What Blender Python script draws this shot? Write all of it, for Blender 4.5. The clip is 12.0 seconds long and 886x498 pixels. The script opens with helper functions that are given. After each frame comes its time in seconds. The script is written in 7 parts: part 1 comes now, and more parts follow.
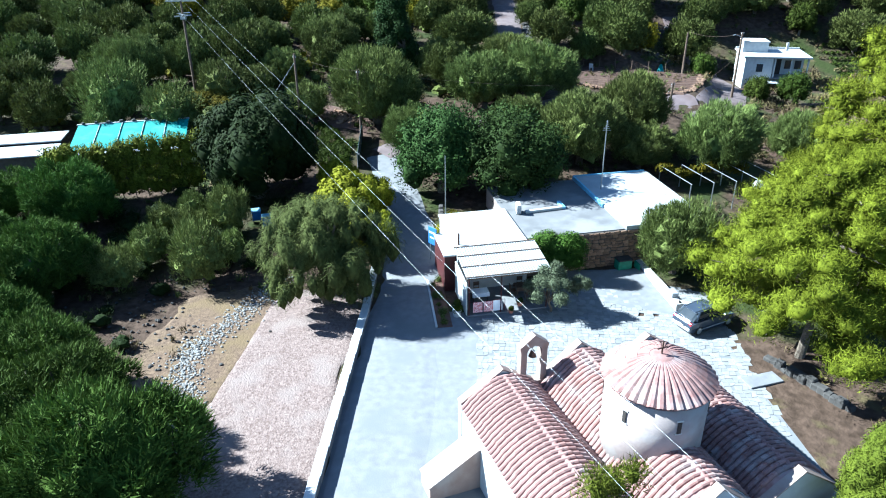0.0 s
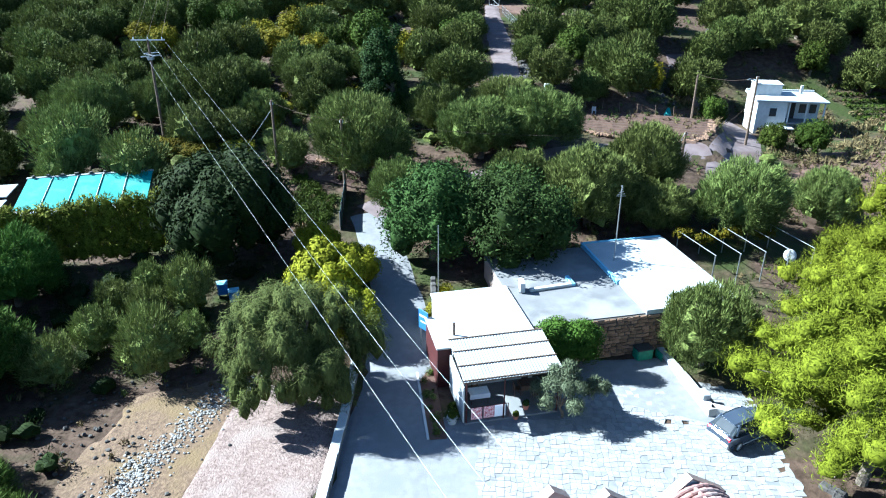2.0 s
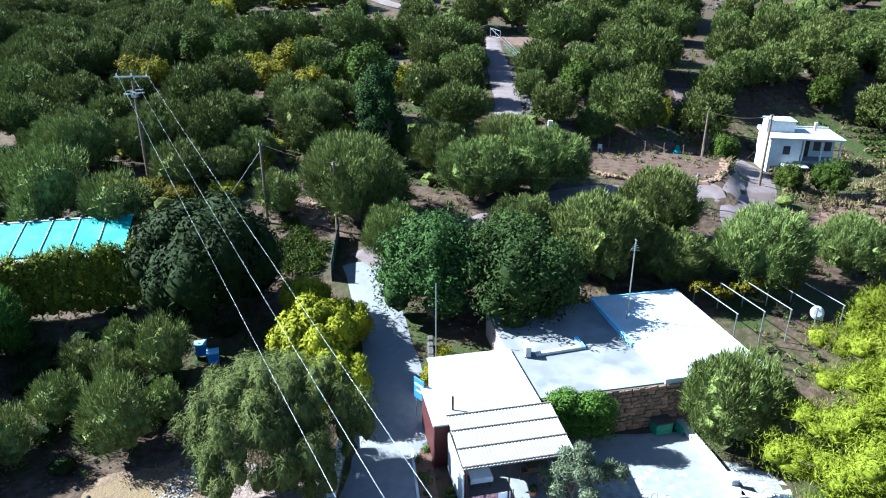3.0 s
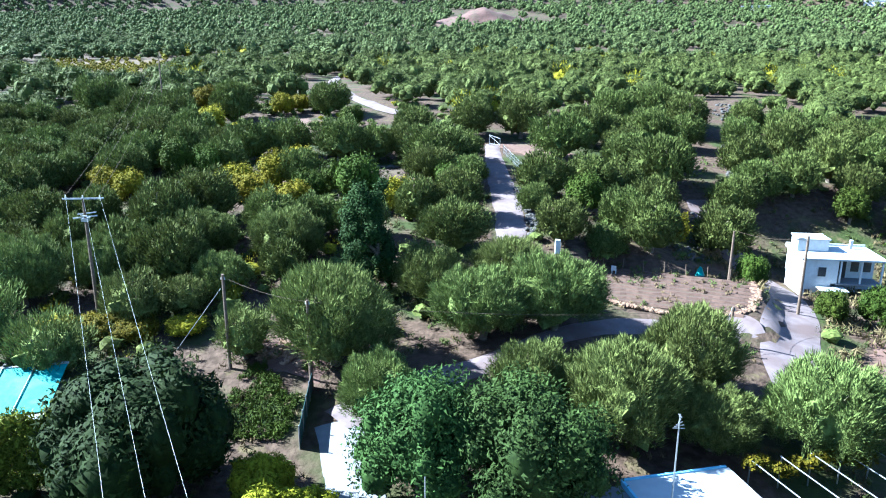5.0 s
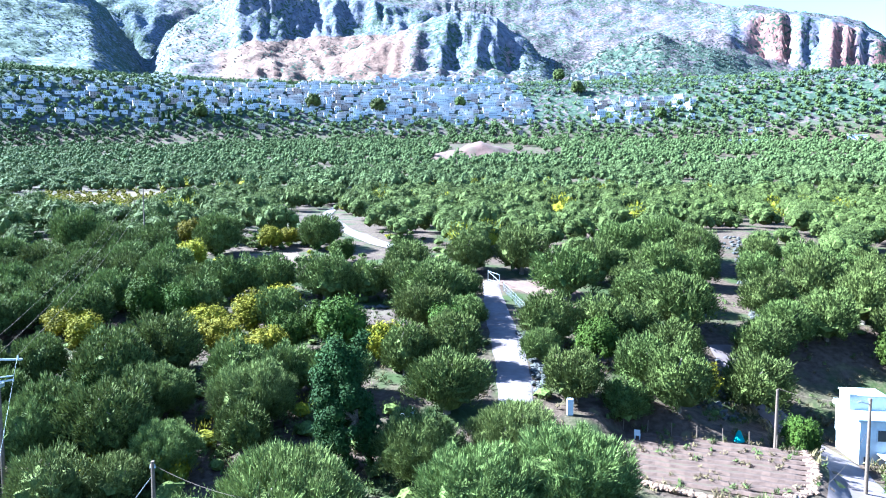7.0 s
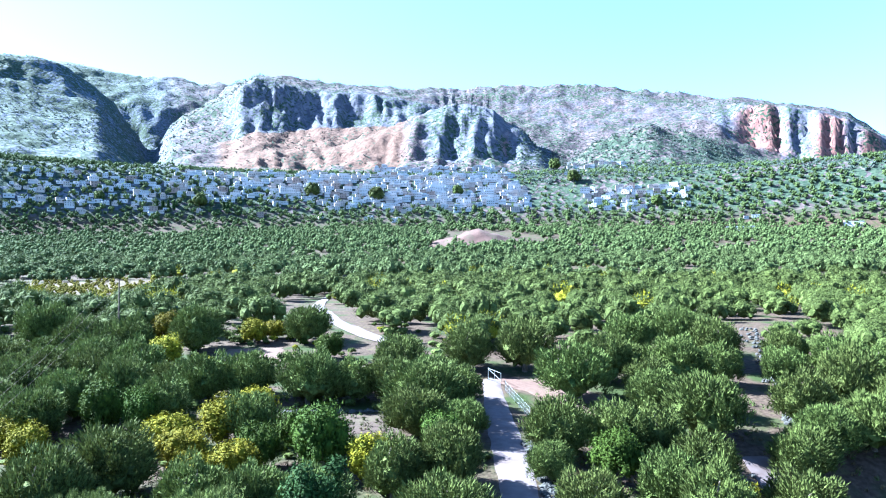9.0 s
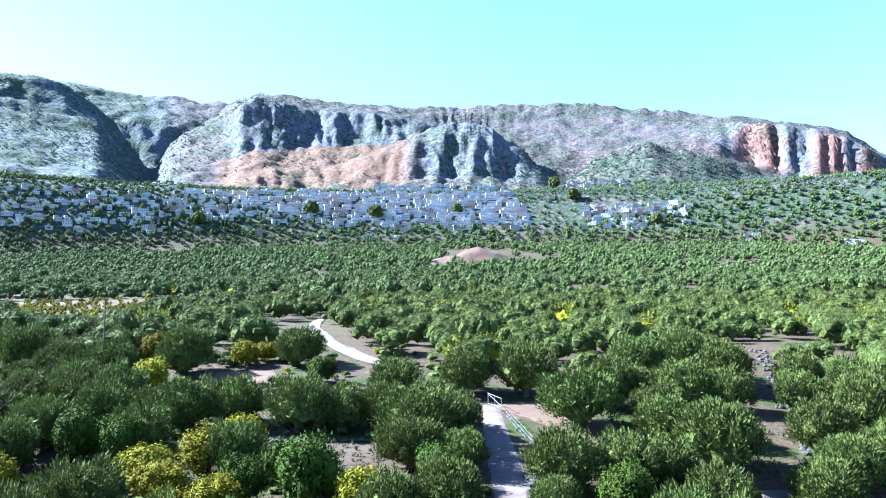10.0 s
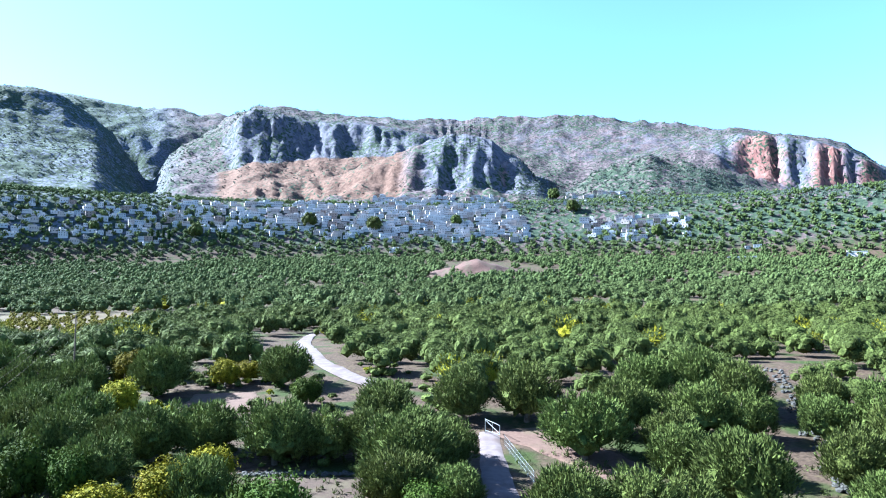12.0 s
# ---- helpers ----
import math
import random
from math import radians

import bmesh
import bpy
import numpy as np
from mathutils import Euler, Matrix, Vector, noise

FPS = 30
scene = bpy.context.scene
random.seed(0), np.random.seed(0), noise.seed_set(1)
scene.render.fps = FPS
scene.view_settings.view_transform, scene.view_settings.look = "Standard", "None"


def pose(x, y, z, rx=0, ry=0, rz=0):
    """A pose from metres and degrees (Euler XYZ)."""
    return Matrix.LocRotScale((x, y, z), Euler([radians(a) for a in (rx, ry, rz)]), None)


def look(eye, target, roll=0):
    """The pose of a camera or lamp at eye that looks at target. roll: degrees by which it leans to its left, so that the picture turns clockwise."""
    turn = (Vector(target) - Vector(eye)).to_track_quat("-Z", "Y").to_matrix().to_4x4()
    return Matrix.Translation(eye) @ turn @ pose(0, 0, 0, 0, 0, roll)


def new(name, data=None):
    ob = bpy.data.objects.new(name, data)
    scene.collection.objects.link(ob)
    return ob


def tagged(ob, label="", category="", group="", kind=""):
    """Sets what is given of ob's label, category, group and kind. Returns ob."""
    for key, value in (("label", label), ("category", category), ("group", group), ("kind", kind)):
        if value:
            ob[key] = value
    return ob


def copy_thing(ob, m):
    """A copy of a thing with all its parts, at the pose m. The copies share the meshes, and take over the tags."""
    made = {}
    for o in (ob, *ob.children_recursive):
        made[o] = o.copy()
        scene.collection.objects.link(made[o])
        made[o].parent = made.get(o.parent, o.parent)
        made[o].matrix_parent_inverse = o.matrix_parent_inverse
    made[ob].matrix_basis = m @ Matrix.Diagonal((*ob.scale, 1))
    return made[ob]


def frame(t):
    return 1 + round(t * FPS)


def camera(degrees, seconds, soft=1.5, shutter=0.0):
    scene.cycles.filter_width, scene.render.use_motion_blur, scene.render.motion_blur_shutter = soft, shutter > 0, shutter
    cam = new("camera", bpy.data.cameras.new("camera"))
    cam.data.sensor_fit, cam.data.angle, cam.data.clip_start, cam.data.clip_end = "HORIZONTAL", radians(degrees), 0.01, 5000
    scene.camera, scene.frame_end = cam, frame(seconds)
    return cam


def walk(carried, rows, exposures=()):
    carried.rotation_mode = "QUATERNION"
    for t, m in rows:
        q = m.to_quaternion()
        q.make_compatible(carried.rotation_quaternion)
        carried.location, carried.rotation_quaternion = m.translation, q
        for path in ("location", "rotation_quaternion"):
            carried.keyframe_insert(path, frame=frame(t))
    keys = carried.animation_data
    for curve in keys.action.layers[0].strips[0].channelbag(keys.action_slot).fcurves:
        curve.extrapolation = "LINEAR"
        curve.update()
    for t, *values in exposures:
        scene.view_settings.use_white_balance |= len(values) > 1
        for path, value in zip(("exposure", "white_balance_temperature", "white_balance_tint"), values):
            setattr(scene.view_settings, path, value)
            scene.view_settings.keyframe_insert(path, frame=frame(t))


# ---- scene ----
cam = camera(64.7, 12.0, 1.1)
PATH = [
    (0, (1.295, -4.462, 25.029), (1.187, -2.676, 24.136), -0.5),
    (0.5, (1.084, -2.39, 24.729), (0.985, -0.594, 23.855), -0.1),
    (1, (0.952, -0.416, 25.058), (0.858, 1.384, 24.191), 0.0),
    (1.5, (0.784, 1.567, 25.434), (0.697, 3.372, 24.577), 0.1),
    (2, (0.674, 3.519, 25.774), (0.593, 5.332, 24.934), 0.1),
    (2.5, (0.719, 5.661, 26.015), (0.634, 7.485, 25.2), 0.1),
    (3, (0.62, 8.025, 26.107), (0.536, 9.866, 25.331), 0.2),
    (4.8, (0.444, 16.918, 26.556), (0.36, 18.837, 25.998), 0.2),
    (5, (0.591, 17.83, 26.582), (0.503, 19.758, 26.058), 0.1),
    (5.5, (0.614, 20.47, 26.586), (0.524, 22.419, 26.15), 0.1),
    (6, (0.64, 22.913, 26.715), (0.55, 24.88, 26.369), 0.1),
    (6.5, (0.681, 25.321, 26.822), (0.591, 27.303, 26.567), 0.0),
    (7, (0.719, 27.522, 26.959), (0.631, 29.513, 26.79), -0.0),
    (7.5, (0.705, 29.521, 27.071), (0.618, 31.518, 26.982), -0.1),
    (7.7, (0.685, 30.364, 27.112), (0.599, 32.362, 27.054), -0.1),
    (9.5, (0.822, 38.093, 27.554), (0.739, 40.088, 27.663), -0.2),
    (10, (0.868, 40.197, 27.693), (0.786, 42.191, 27.824), -0.2),
    (10.5, (0.908, 42.249, 27.847), (0.828, 44.243, 27.992), -0.2),
    (11, (1.031, 44.027, 28.073), (0.95, 46.019, 28.227), -0.2),
    (11.5, (1.082, 46.004, 28.216), (1.002, 47.996, 28.375), -0.2),
    (12, (1.343, 47.825, 28.299), (1.263, 49.816, 28.464), -0.2),
]
EXPOSURES = [(0.0, 2.75, 5150, -2), (3.0, 2.95, 5200, -1), (5.0, 3.5, 4950, 0), (6.5, 4.05, 4650, 0), (7.7, 4.05, 4600, 0), (9.5, 3.68, 4850, 0), (12.0, 3.32, 5000, 0)]
walk(cam, [(t, look(eye, target, roll)) for t, eye, target, roll in PATH], EXPOSURES)

# ---- light ----
SUN_EL, SUN_AZ = 37.0, -79.0
world = bpy.data.worlds.new("world")
scene.world = world
world.use_nodes = True
wn = world.node_tree
sky = wn.nodes.new("ShaderNodeTexSky")
sky.sky_type = "NISHITA"
sky.sun_disc = False
sky.sun_elevation, sky.sun_rotation = radians(SUN_EL), radians(SUN_AZ)
sky.air_density, sky.dust_density, sky.ozone_density = 0.8, 0.25, 2.0
wn.links.new(sky.outputs[0], wn.nodes["Background"].inputs[0])
wn.nodes["Background"].inputs[1].default_value = 0.05
sun_data = bpy.data.lights.new("sun", "SUN")
sun_data.energy, sun_data.angle, sun_data.color = 5.0, radians(0.53), (1.0, 0.95, 0.87)
sun = new("sun", sun_data)
sun_way = Vector((math.sin(radians(SUN_AZ)) * math.cos(radians(SUN_EL)), math.cos(radians(SUN_AZ)) * math.cos(radians(SUN_EL)), math.sin(radians(SUN_EL))))
sun.matrix_world = look(sun_way * 100, (0, 0, 0))


# ---- materials ----
def material(name, dark, light, size=1.0, rough=0.85, bump=0.0, bump_size=None, metal=0.0, third=None, third_size=6.0, vary=0.0, island=False, spec=0.3):
    """Two colours mixed by fine noise, a third in large stains, a lightness that varies by piece."""
    m = bpy.data.materials.new(name)
    m.use_nodes = True
    t, b = m.node_tree, m.node_tree.nodes["Principled BSDF"]
    co = t.nodes.new("ShaderNodeTexCoord")

    def grain(scale, detail, low, high):
        n, r = t.nodes.new("ShaderNodeTexNoise"), t.nodes.new("ShaderNodeMapRange")
        n.inputs["Scale"].default_value, n.inputs["Detail"].default_value = scale, detail
        t.links.new(co.outputs["Object"], n.inputs["Vector"])
        r.inputs["From Min"].default_value, r.inputs["From Max"].default_value = low, high
        t.links.new(n.outputs["Fac"], r.inputs["Value"])
        return n, r.outputs[0]

    def mixed(fac, a, c):
        x = t.nodes.new("ShaderNodeMix")
        x.data_type = "RGBA"
        t.links.new(fac, x.inputs[0])
        for sock, v in ((x.inputs[6], a), (x.inputs[7], c)):
            if isinstance(v, tuple):
                sock.default_value = (*v, 1)
            else:
                t.links.new(v, sock)
        return x.outputs[2]

    n1, f1 = grain(1.0 / size, 6, 0.3, 0.7)
    col = mixed(f1, dark, light)
    if third:
        _, f2 = grain(1.0 / third_size, 4, 0.5, 0.66)
        col = mixed(f2, col, third)
    if vary:
        src = t.nodes.new("ShaderNodeNewGeometry" if island else "ShaderNodeObjectInfo")
        out = src.outputs["Random Per Island" if island else "Random"]
        hsv = t.nodes.new("ShaderNodeHueSaturation")
        r = t.nodes.new("ShaderNodeMapRange")
        r.inputs["To Min"].default_value, r.inputs["To Max"].default_value = 1 - vary, 1 + vary
        t.links.new(out, r.inputs["Value"])
        t.links.new(r.outputs[0], hsv.inputs["Value"])
        t.links.new(col, hsv.inputs["Color"])
        col = hsv.outputs[0]
    t.links.new(col, b.inputs["Base Color"])
    b.inputs["Roughness"].default_value, b.inputs["Metallic"].default_value = rough, metal
    b.inputs["Specular IOR Level"].default_value = spec
    if bump:
        bn = t.nodes.new("ShaderNodeBump")
        bn.inputs["Strength"].default_value, bn.inputs["Distance"].default_value = 1.0, bump
        n3, _ = grain(1.0 / (bump_size or size), 8, 0, 1)
        t.links.new(n3.outputs["Fac"], bn.inputs["Height"])
        t.links.new(bn.outputs[0], b.inputs["Normal"])
    return m


def foliage(name, dark, light, vary=0.16, gloss=0.8):
    """Leaves: colour by leaf and by tree, lit tips and shaded gaps in its contrast, a little light through them."""
    m = bpy.data.materials.new(name)
    m.use_nodes = True
    t, b = m.node_tree, m.node_tree.nodes["Principled BSDF"]
    geo, info = t.nodes.new("ShaderNodeNewGeometry"), t.nodes.new("ShaderNodeObjectInfo")
    x = t.nodes.new("ShaderNodeMix")
    x.data_type = "RGBA"
    # dark and light ends set far apart to mimic shaded gaps and sunlit tips
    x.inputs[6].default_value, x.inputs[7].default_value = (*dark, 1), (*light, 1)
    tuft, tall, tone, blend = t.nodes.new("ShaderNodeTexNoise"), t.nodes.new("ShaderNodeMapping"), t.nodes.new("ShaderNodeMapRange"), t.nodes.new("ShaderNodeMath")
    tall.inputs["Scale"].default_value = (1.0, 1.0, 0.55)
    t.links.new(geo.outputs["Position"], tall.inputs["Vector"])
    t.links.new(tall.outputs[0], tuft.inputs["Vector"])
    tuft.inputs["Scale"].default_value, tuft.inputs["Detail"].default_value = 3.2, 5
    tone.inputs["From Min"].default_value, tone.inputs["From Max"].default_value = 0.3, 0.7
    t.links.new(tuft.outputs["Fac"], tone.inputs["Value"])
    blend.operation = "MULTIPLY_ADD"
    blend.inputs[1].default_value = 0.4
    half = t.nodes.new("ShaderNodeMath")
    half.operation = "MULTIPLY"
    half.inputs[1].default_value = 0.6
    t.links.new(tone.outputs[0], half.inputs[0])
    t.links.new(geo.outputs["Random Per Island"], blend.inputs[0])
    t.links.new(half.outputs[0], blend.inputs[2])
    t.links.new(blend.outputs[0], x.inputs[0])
    hsv, r, h = t.nodes.new("ShaderNodeHueSaturation"), t.nodes.new("ShaderNodeMapRange"), t.nodes.new("ShaderNodeMapRange")
    r.inputs["To Min"].default_value, r.inputs["To Max"].default_value = 1 - vary, 1 + vary
    h.inputs["To Min"].default_value, h.inputs["To Max"].default_value = 0.488, 0.512
    t.links.new(info.outputs["Random"], r.inputs["Value"])
    t.links.new(info.outputs["Random"], h.inputs["Value"])
    # uneven growth over a few metres
    nz, nr, mul = t.nodes.new("ShaderNodeTexNoise"), t.nodes.new("ShaderNodeMapRange"), t.nodes.new("ShaderNodeMath")
    nz.inputs["Scale"].default_value, nz.inputs["Detail"].default_value = 0.16, 3
    t.links.new(geo.outputs["Position"], nz.inputs["Vector"])
    nr.inputs["From Min"].default_value, nr.inputs["From Max"].default_value = 0.32, 0.68
    nr.inputs["To Min"].default_value, nr.inputs["To Max"].default_value = 0.78, 1.22
    t.links.new(nz.outputs["Fac"], nr.inputs["Value"])
    mul.operation = "MULTIPLY"
    t.links.new(r.outputs[0], mul.inputs[0])
    t.links.new(nr.outputs[0], mul.inputs[1])
    t.links.new(mul.outputs[0], hsv.inputs["Value"])
    t.links.new(h.outputs[0], hsv.inputs["Hue"])
    t.links.new(x.outputs[2], hsv.inputs["Color"])
    t.links.new(hsv.outputs[0], b.inputs["Base Color"])
    b.inputs["Roughness"].default_value, b.inputs["Specular IOR Level"].default_value = gloss, 0.06
    tr, add = t.nodes.new("ShaderNodeBsdfTranslucent"), t.nodes.new("ShaderNodeMixShader")
    add.inputs[0].default_value = 0.09
    t.links.new(hsv.outputs[0], tr.inputs["Color"])
    t.links.new(b.outputs[0], add.inputs[1])
    t.links.new(tr.outputs[0], add.inputs[2])
    t.links.new(add.outputs[0], t.nodes["Material Output"].inputs[0])
    return m


# the olives' near-black to bright range paints shade and lit tips into the leaves
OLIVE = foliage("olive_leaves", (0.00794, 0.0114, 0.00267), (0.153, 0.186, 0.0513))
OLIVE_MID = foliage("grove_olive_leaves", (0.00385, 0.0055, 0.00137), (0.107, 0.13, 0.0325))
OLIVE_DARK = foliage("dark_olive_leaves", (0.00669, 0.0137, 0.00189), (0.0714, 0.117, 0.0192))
# bluer green, with distance haze mixed into the leaf colour
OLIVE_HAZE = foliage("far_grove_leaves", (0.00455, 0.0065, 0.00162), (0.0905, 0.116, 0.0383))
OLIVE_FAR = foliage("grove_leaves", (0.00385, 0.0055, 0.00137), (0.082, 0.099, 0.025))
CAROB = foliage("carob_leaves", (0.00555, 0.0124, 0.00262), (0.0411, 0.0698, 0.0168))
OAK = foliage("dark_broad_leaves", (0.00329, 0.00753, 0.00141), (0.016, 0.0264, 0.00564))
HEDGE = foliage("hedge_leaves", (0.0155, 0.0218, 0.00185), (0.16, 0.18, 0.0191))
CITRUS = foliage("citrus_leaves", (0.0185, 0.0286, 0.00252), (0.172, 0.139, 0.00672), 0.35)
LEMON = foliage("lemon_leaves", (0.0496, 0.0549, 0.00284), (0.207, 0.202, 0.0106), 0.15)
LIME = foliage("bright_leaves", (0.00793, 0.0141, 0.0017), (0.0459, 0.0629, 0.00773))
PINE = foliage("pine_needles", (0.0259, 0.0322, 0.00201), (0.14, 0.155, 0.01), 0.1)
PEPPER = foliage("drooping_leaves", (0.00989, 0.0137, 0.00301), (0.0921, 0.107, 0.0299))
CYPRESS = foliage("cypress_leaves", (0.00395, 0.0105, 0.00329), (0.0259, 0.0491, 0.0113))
# scrub greyed towards blue, painting in the haze over the slopes
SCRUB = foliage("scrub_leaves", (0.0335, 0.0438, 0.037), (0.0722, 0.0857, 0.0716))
BARK = material("bark", (0.0504, 0.0378, 0.0277), (0.134, 0.109, 0.084), 0.12, 0.95, 0.03)
WHITE = material("whitewash", (0.325, 0.329, 0.325), (0.39, 0.395, 0.39), 0.5, 0.85, 0.006, 0.15, third=(0.288, 0.288, 0.279), third_size=2.5)
PLASTER = material("warm_plaster", (0.189, 0.134, 0.113), (0.232, 0.174, 0.149), 0.6, 0.9, 0.008, 0.15, third=(0.255, 0.218, 0.197), third_size=1.5)
TILE = material("terracotta", (0.158, 0.0785, 0.0683), (0.21, 0.131, 0.119), 0.25, 0.85, 0.004, 0.05, third=(0.224, 0.171, 0.161), third_size=0.8, vary=0.18)
TILE_REST = material("terracotta_rows", (0.158, 0.0785, 0.0683), (0.21, 0.131, 0.119), 0.25, 0.85, 0.004, 0.05, third=(0.224, 0.171, 0.161), third_size=0.8, vary=0.18, island=True)
CONCRETE = material("worn_concrete", (0.106, 0.107, 0.114), (0.139, 0.14, 0.148), 0.5, 0.9, 0.008, 0.08, third=(0.109, 0.113, 0.116), third_size=2.5)
ROOF_GREY = material("grey_roof_screed", (0.0857, 0.0857, 0.089), (0.123, 0.123, 0.127), 1.5, 0.9, 0.006, 0.3, third=(0.15, 0.147, 0.147), third_size=3)
DRUM = material("pale_pink_plaster", (0.248, 0.202, 0.186), (0.297, 0.251, 0.235), 0.6, 0.9, 0.008, 0.15, third=(0.306, 0.281, 0.268), third_size=1.5)
ROOF_WHITE = material("white_roof_coat", (0.265, 0.28, 0.287), (0.301, 0.312, 0.316), 0.8, 0.8, 0.004, 0.3, third=(0.244, 0.258, 0.265), third_size=2.0)
STONE = material("field_stone", (0.1, 0.0558, 0.0356), (0.207, 0.131, 0.0843), 0.4, 0.95, 0.02, 0.1, vary=0.3)
MORTAR = material("mortar", (0.0459, 0.0367, 0.0298), (0.0685, 0.0575, 0.0483), 0.3, 0.95, 0.02, 0.1)
PAVER = material("pale_flagstone", (0.133, 0.133, 0.136), (0.176, 0.176, 0.176), 0.5, 0.85, 0.008, 0.1, vary=0.14)
PAVER_REST = material("pale_flagstones", (0.133, 0.133, 0.136), (0.176, 0.176, 0.176), 0.5, 0.85, 0.008, 0.1, vary=0.14, island=True)
ROCK_PALE = material("pale_rubble", (0.0291, 0.0265, 0.025), (0.0478, 0.0448, 0.042), 0.5, 0.95, 0.03, 0.2, vary=0.3, island=True)
DIRT_ROAD = material("gravel_road", (0.0738, 0.0553, 0.0563), (0.11, 0.0857, 0.0874), 0.8, 0.95, 0.01, 0.1, third=(0.0654, 0.0444, 0.042), third_size=4)
EARTH = material("dry_earth", (0.0573, 0.0301, 0.0217), (0.0862, 0.05, 0.0375), 0.5, 0.95, 0.03, 0.2, third=(0.0651, 0.0438, 0.0258), third_size=5)
DRY_GRASS = material("dry_grass_soil", (0.0528, 0.0321, 0.0202), (0.115, 0.0763, 0.0468), 0.25, 0.95, 0.06, 0.12, third=(0.0924, 0.0627, 0.0306), third_size=2.5)
RUBBLE = material("bleached_rubble", (0.131, 0.125, 0.119), (0.198, 0.191, 0.182), 0.5, 0.95, 0.03, 0.2, vary=0.2, island=True)
RIDGE_SOIL = material("ploughed_ridges", (0.0397, 0.0221, 0.0154), (0.0602, 0.0351, 0.0250), 0.3, 0.95, 0.03, 0.12)
STUBBLE = material("stubble_soil", (0.0254, 0.0135, 0.0091), (0.0444, 0.0253, 0.0177), 0.35, 0.95, 0.04, 0.15, third=(0.0446, 0.0316, 0.0171), third_size=3)
STRAW = material("dry_field", (0.0832, 0.0561, 0.0491), (0.179, 0.135, 0.12), 0.16, 0.95, 0.07, 0.10, third=(0.154, 0.12, 0.108), third_size=2.2)
GRASS_Y = material("yellow_vineyard", (0.026, 0.016, 0.0024), (0.055, 0.030, 0.0045), 2.0, 0.95, 0.2, 1.0)
RED_SOIL = material("red_earth", (0.0454, 0.0215, 0.0163), (0.0725, 0.0378, 0.0302), 3.0, 0.95, 0.3, 1.5, third=(0.0567, 0.0378, 0.0252), third_size=9)
LAWN = material("fresh_grass", (0.0111, 0.0244, 0.00229), (0.0269, 0.0459, 0.00516), 0.3, 0.9, 0.05, 0.1, third=(0.0505, 0.0489, 0.0172), third_size=1.5)
WOOD = material("weathered_pole_wood", (0.0504, 0.0328, 0.0227), (0.101, 0.0706, 0.0504), 0.15, 0.9, 0.01)
STEEL = material("galvanised_steel", (0.231, 0.242, 0.253), (0.319, 0.33, 0.341), 0.3, 0.45, metal=0.8)
SHEET = material("white_metal_sheet", (0.238, 0.249, 0.253), (0.274, 0.285, 0.289), 0.9, 0.5, third=(0.21, 0.21, 0.206), third_size=1.2)
RED = material("dark_red_paint", (0.0241, 0.0034, 0.00397), (0.0423, 0.00738, 0.00738), 0.3, 0.6)
BLUE = material("blue_paint", (0.0189, 0.0819, 0.252), (0.0378, 0.126, 0.315), 0.4, 0.6)
SKYBLUE = material("pale_blue_paint", (0.129, 0.294, 0.423), (0.2, 0.365, 0.482), 0.4, 0.6)
TEAL = material("teal_shade_net", (0.00441, 0.115, 0.103), (0.00974, 0.163, 0.148), 0.6, 0.7, 0.03, 0.6, third=(0.0309, 0.185, 0.172), third_size=1.5)
DARK = material("dark_recess", (0.02, 0.018, 0.016), (0.035, 0.03, 0.028), 0.5, 0.9)
GLASS_D = material("dark_glass", (0.015, 0.02, 0.025), (0.03, 0.035, 0.04), 1.0, 0.08, spec=0.5)
BRONZE = material("dark_bronze", (0.05, 0.03, 0.025), (0.09, 0.06, 0.05), 0.1, 0.5, metal=0.7)
GREEN_P = material("green_plastic", (0.015, 0.10, 0.06), (0.03, 0.16, 0.10), 0.3, 0.5)


# ---- helpers ----
def part(name, bm, mat, parent=None, label="", smooth=False):
    me = bpy.data.meshes.new(name)
    bm.normal_update()
    bm.to_mesh(me)
    bm.free()
    me.materials.append(mat)
    if smooth:
        me.polygons.foreach_set("use_smooth", [True] * len(me.polygons))
    ob = new(name, me)
    ob.parent = parent
    if label:
        tagged(ob, label)
    return ob


def again(ob, m, parent=None):
    """A second object on the same mesh."""
    o = new(ob.name.split(".")[0], ob.data)
    o.parent, o.matrix_basis = parent, m
    return o


def thing(name, m, label, category, group="", kind=""):
    ob = new(name)
    ob.matrix_basis = m
    return tagged(ob, label, category, group, kind)


def arrays(name, verts, faces, mat, parent=None, smooth=False):
    """A mesh from numpy verts and equal-length faces."""
    me = bpy.data.meshes.new(name)
    me.from_pydata(np.asarray(verts, float).tolist(), [], np.asarray(faces).tolist())
    me.materials.append(mat)
    if smooth:
        me.polygons.foreach_set("use_smooth", [True] * len(me.polygons))
    ob = new(name, me)
    ob.parent = parent
    return ob


def box(bm, x, y, z, sx, sy, sz, turn=0.0, bevel=0.0):
    """A box with its base's centre at x, y, z."""
    m = Matrix.Translation((x, y, z + sz / 2)) @ Matrix.Rotation(radians(turn), 4, "Z") @ Matrix.Diagonal((sx, sy, sz, 1))
    made = bmesh.ops.create_cube(bm, size=1, matrix=m)["verts"]
    if bevel:
        edges = list({e for v in made for e in v.link_edges})
        bmesh.ops.bevel(bm, geom=edges, offset=bevel, segments=1, affect="EDGES")
    return bm


def boxes(*rows, bevel=0.0):
    bm = bmesh.new()
    for r in rows:
        box(bm, *r, bevel=bevel)
    return bm


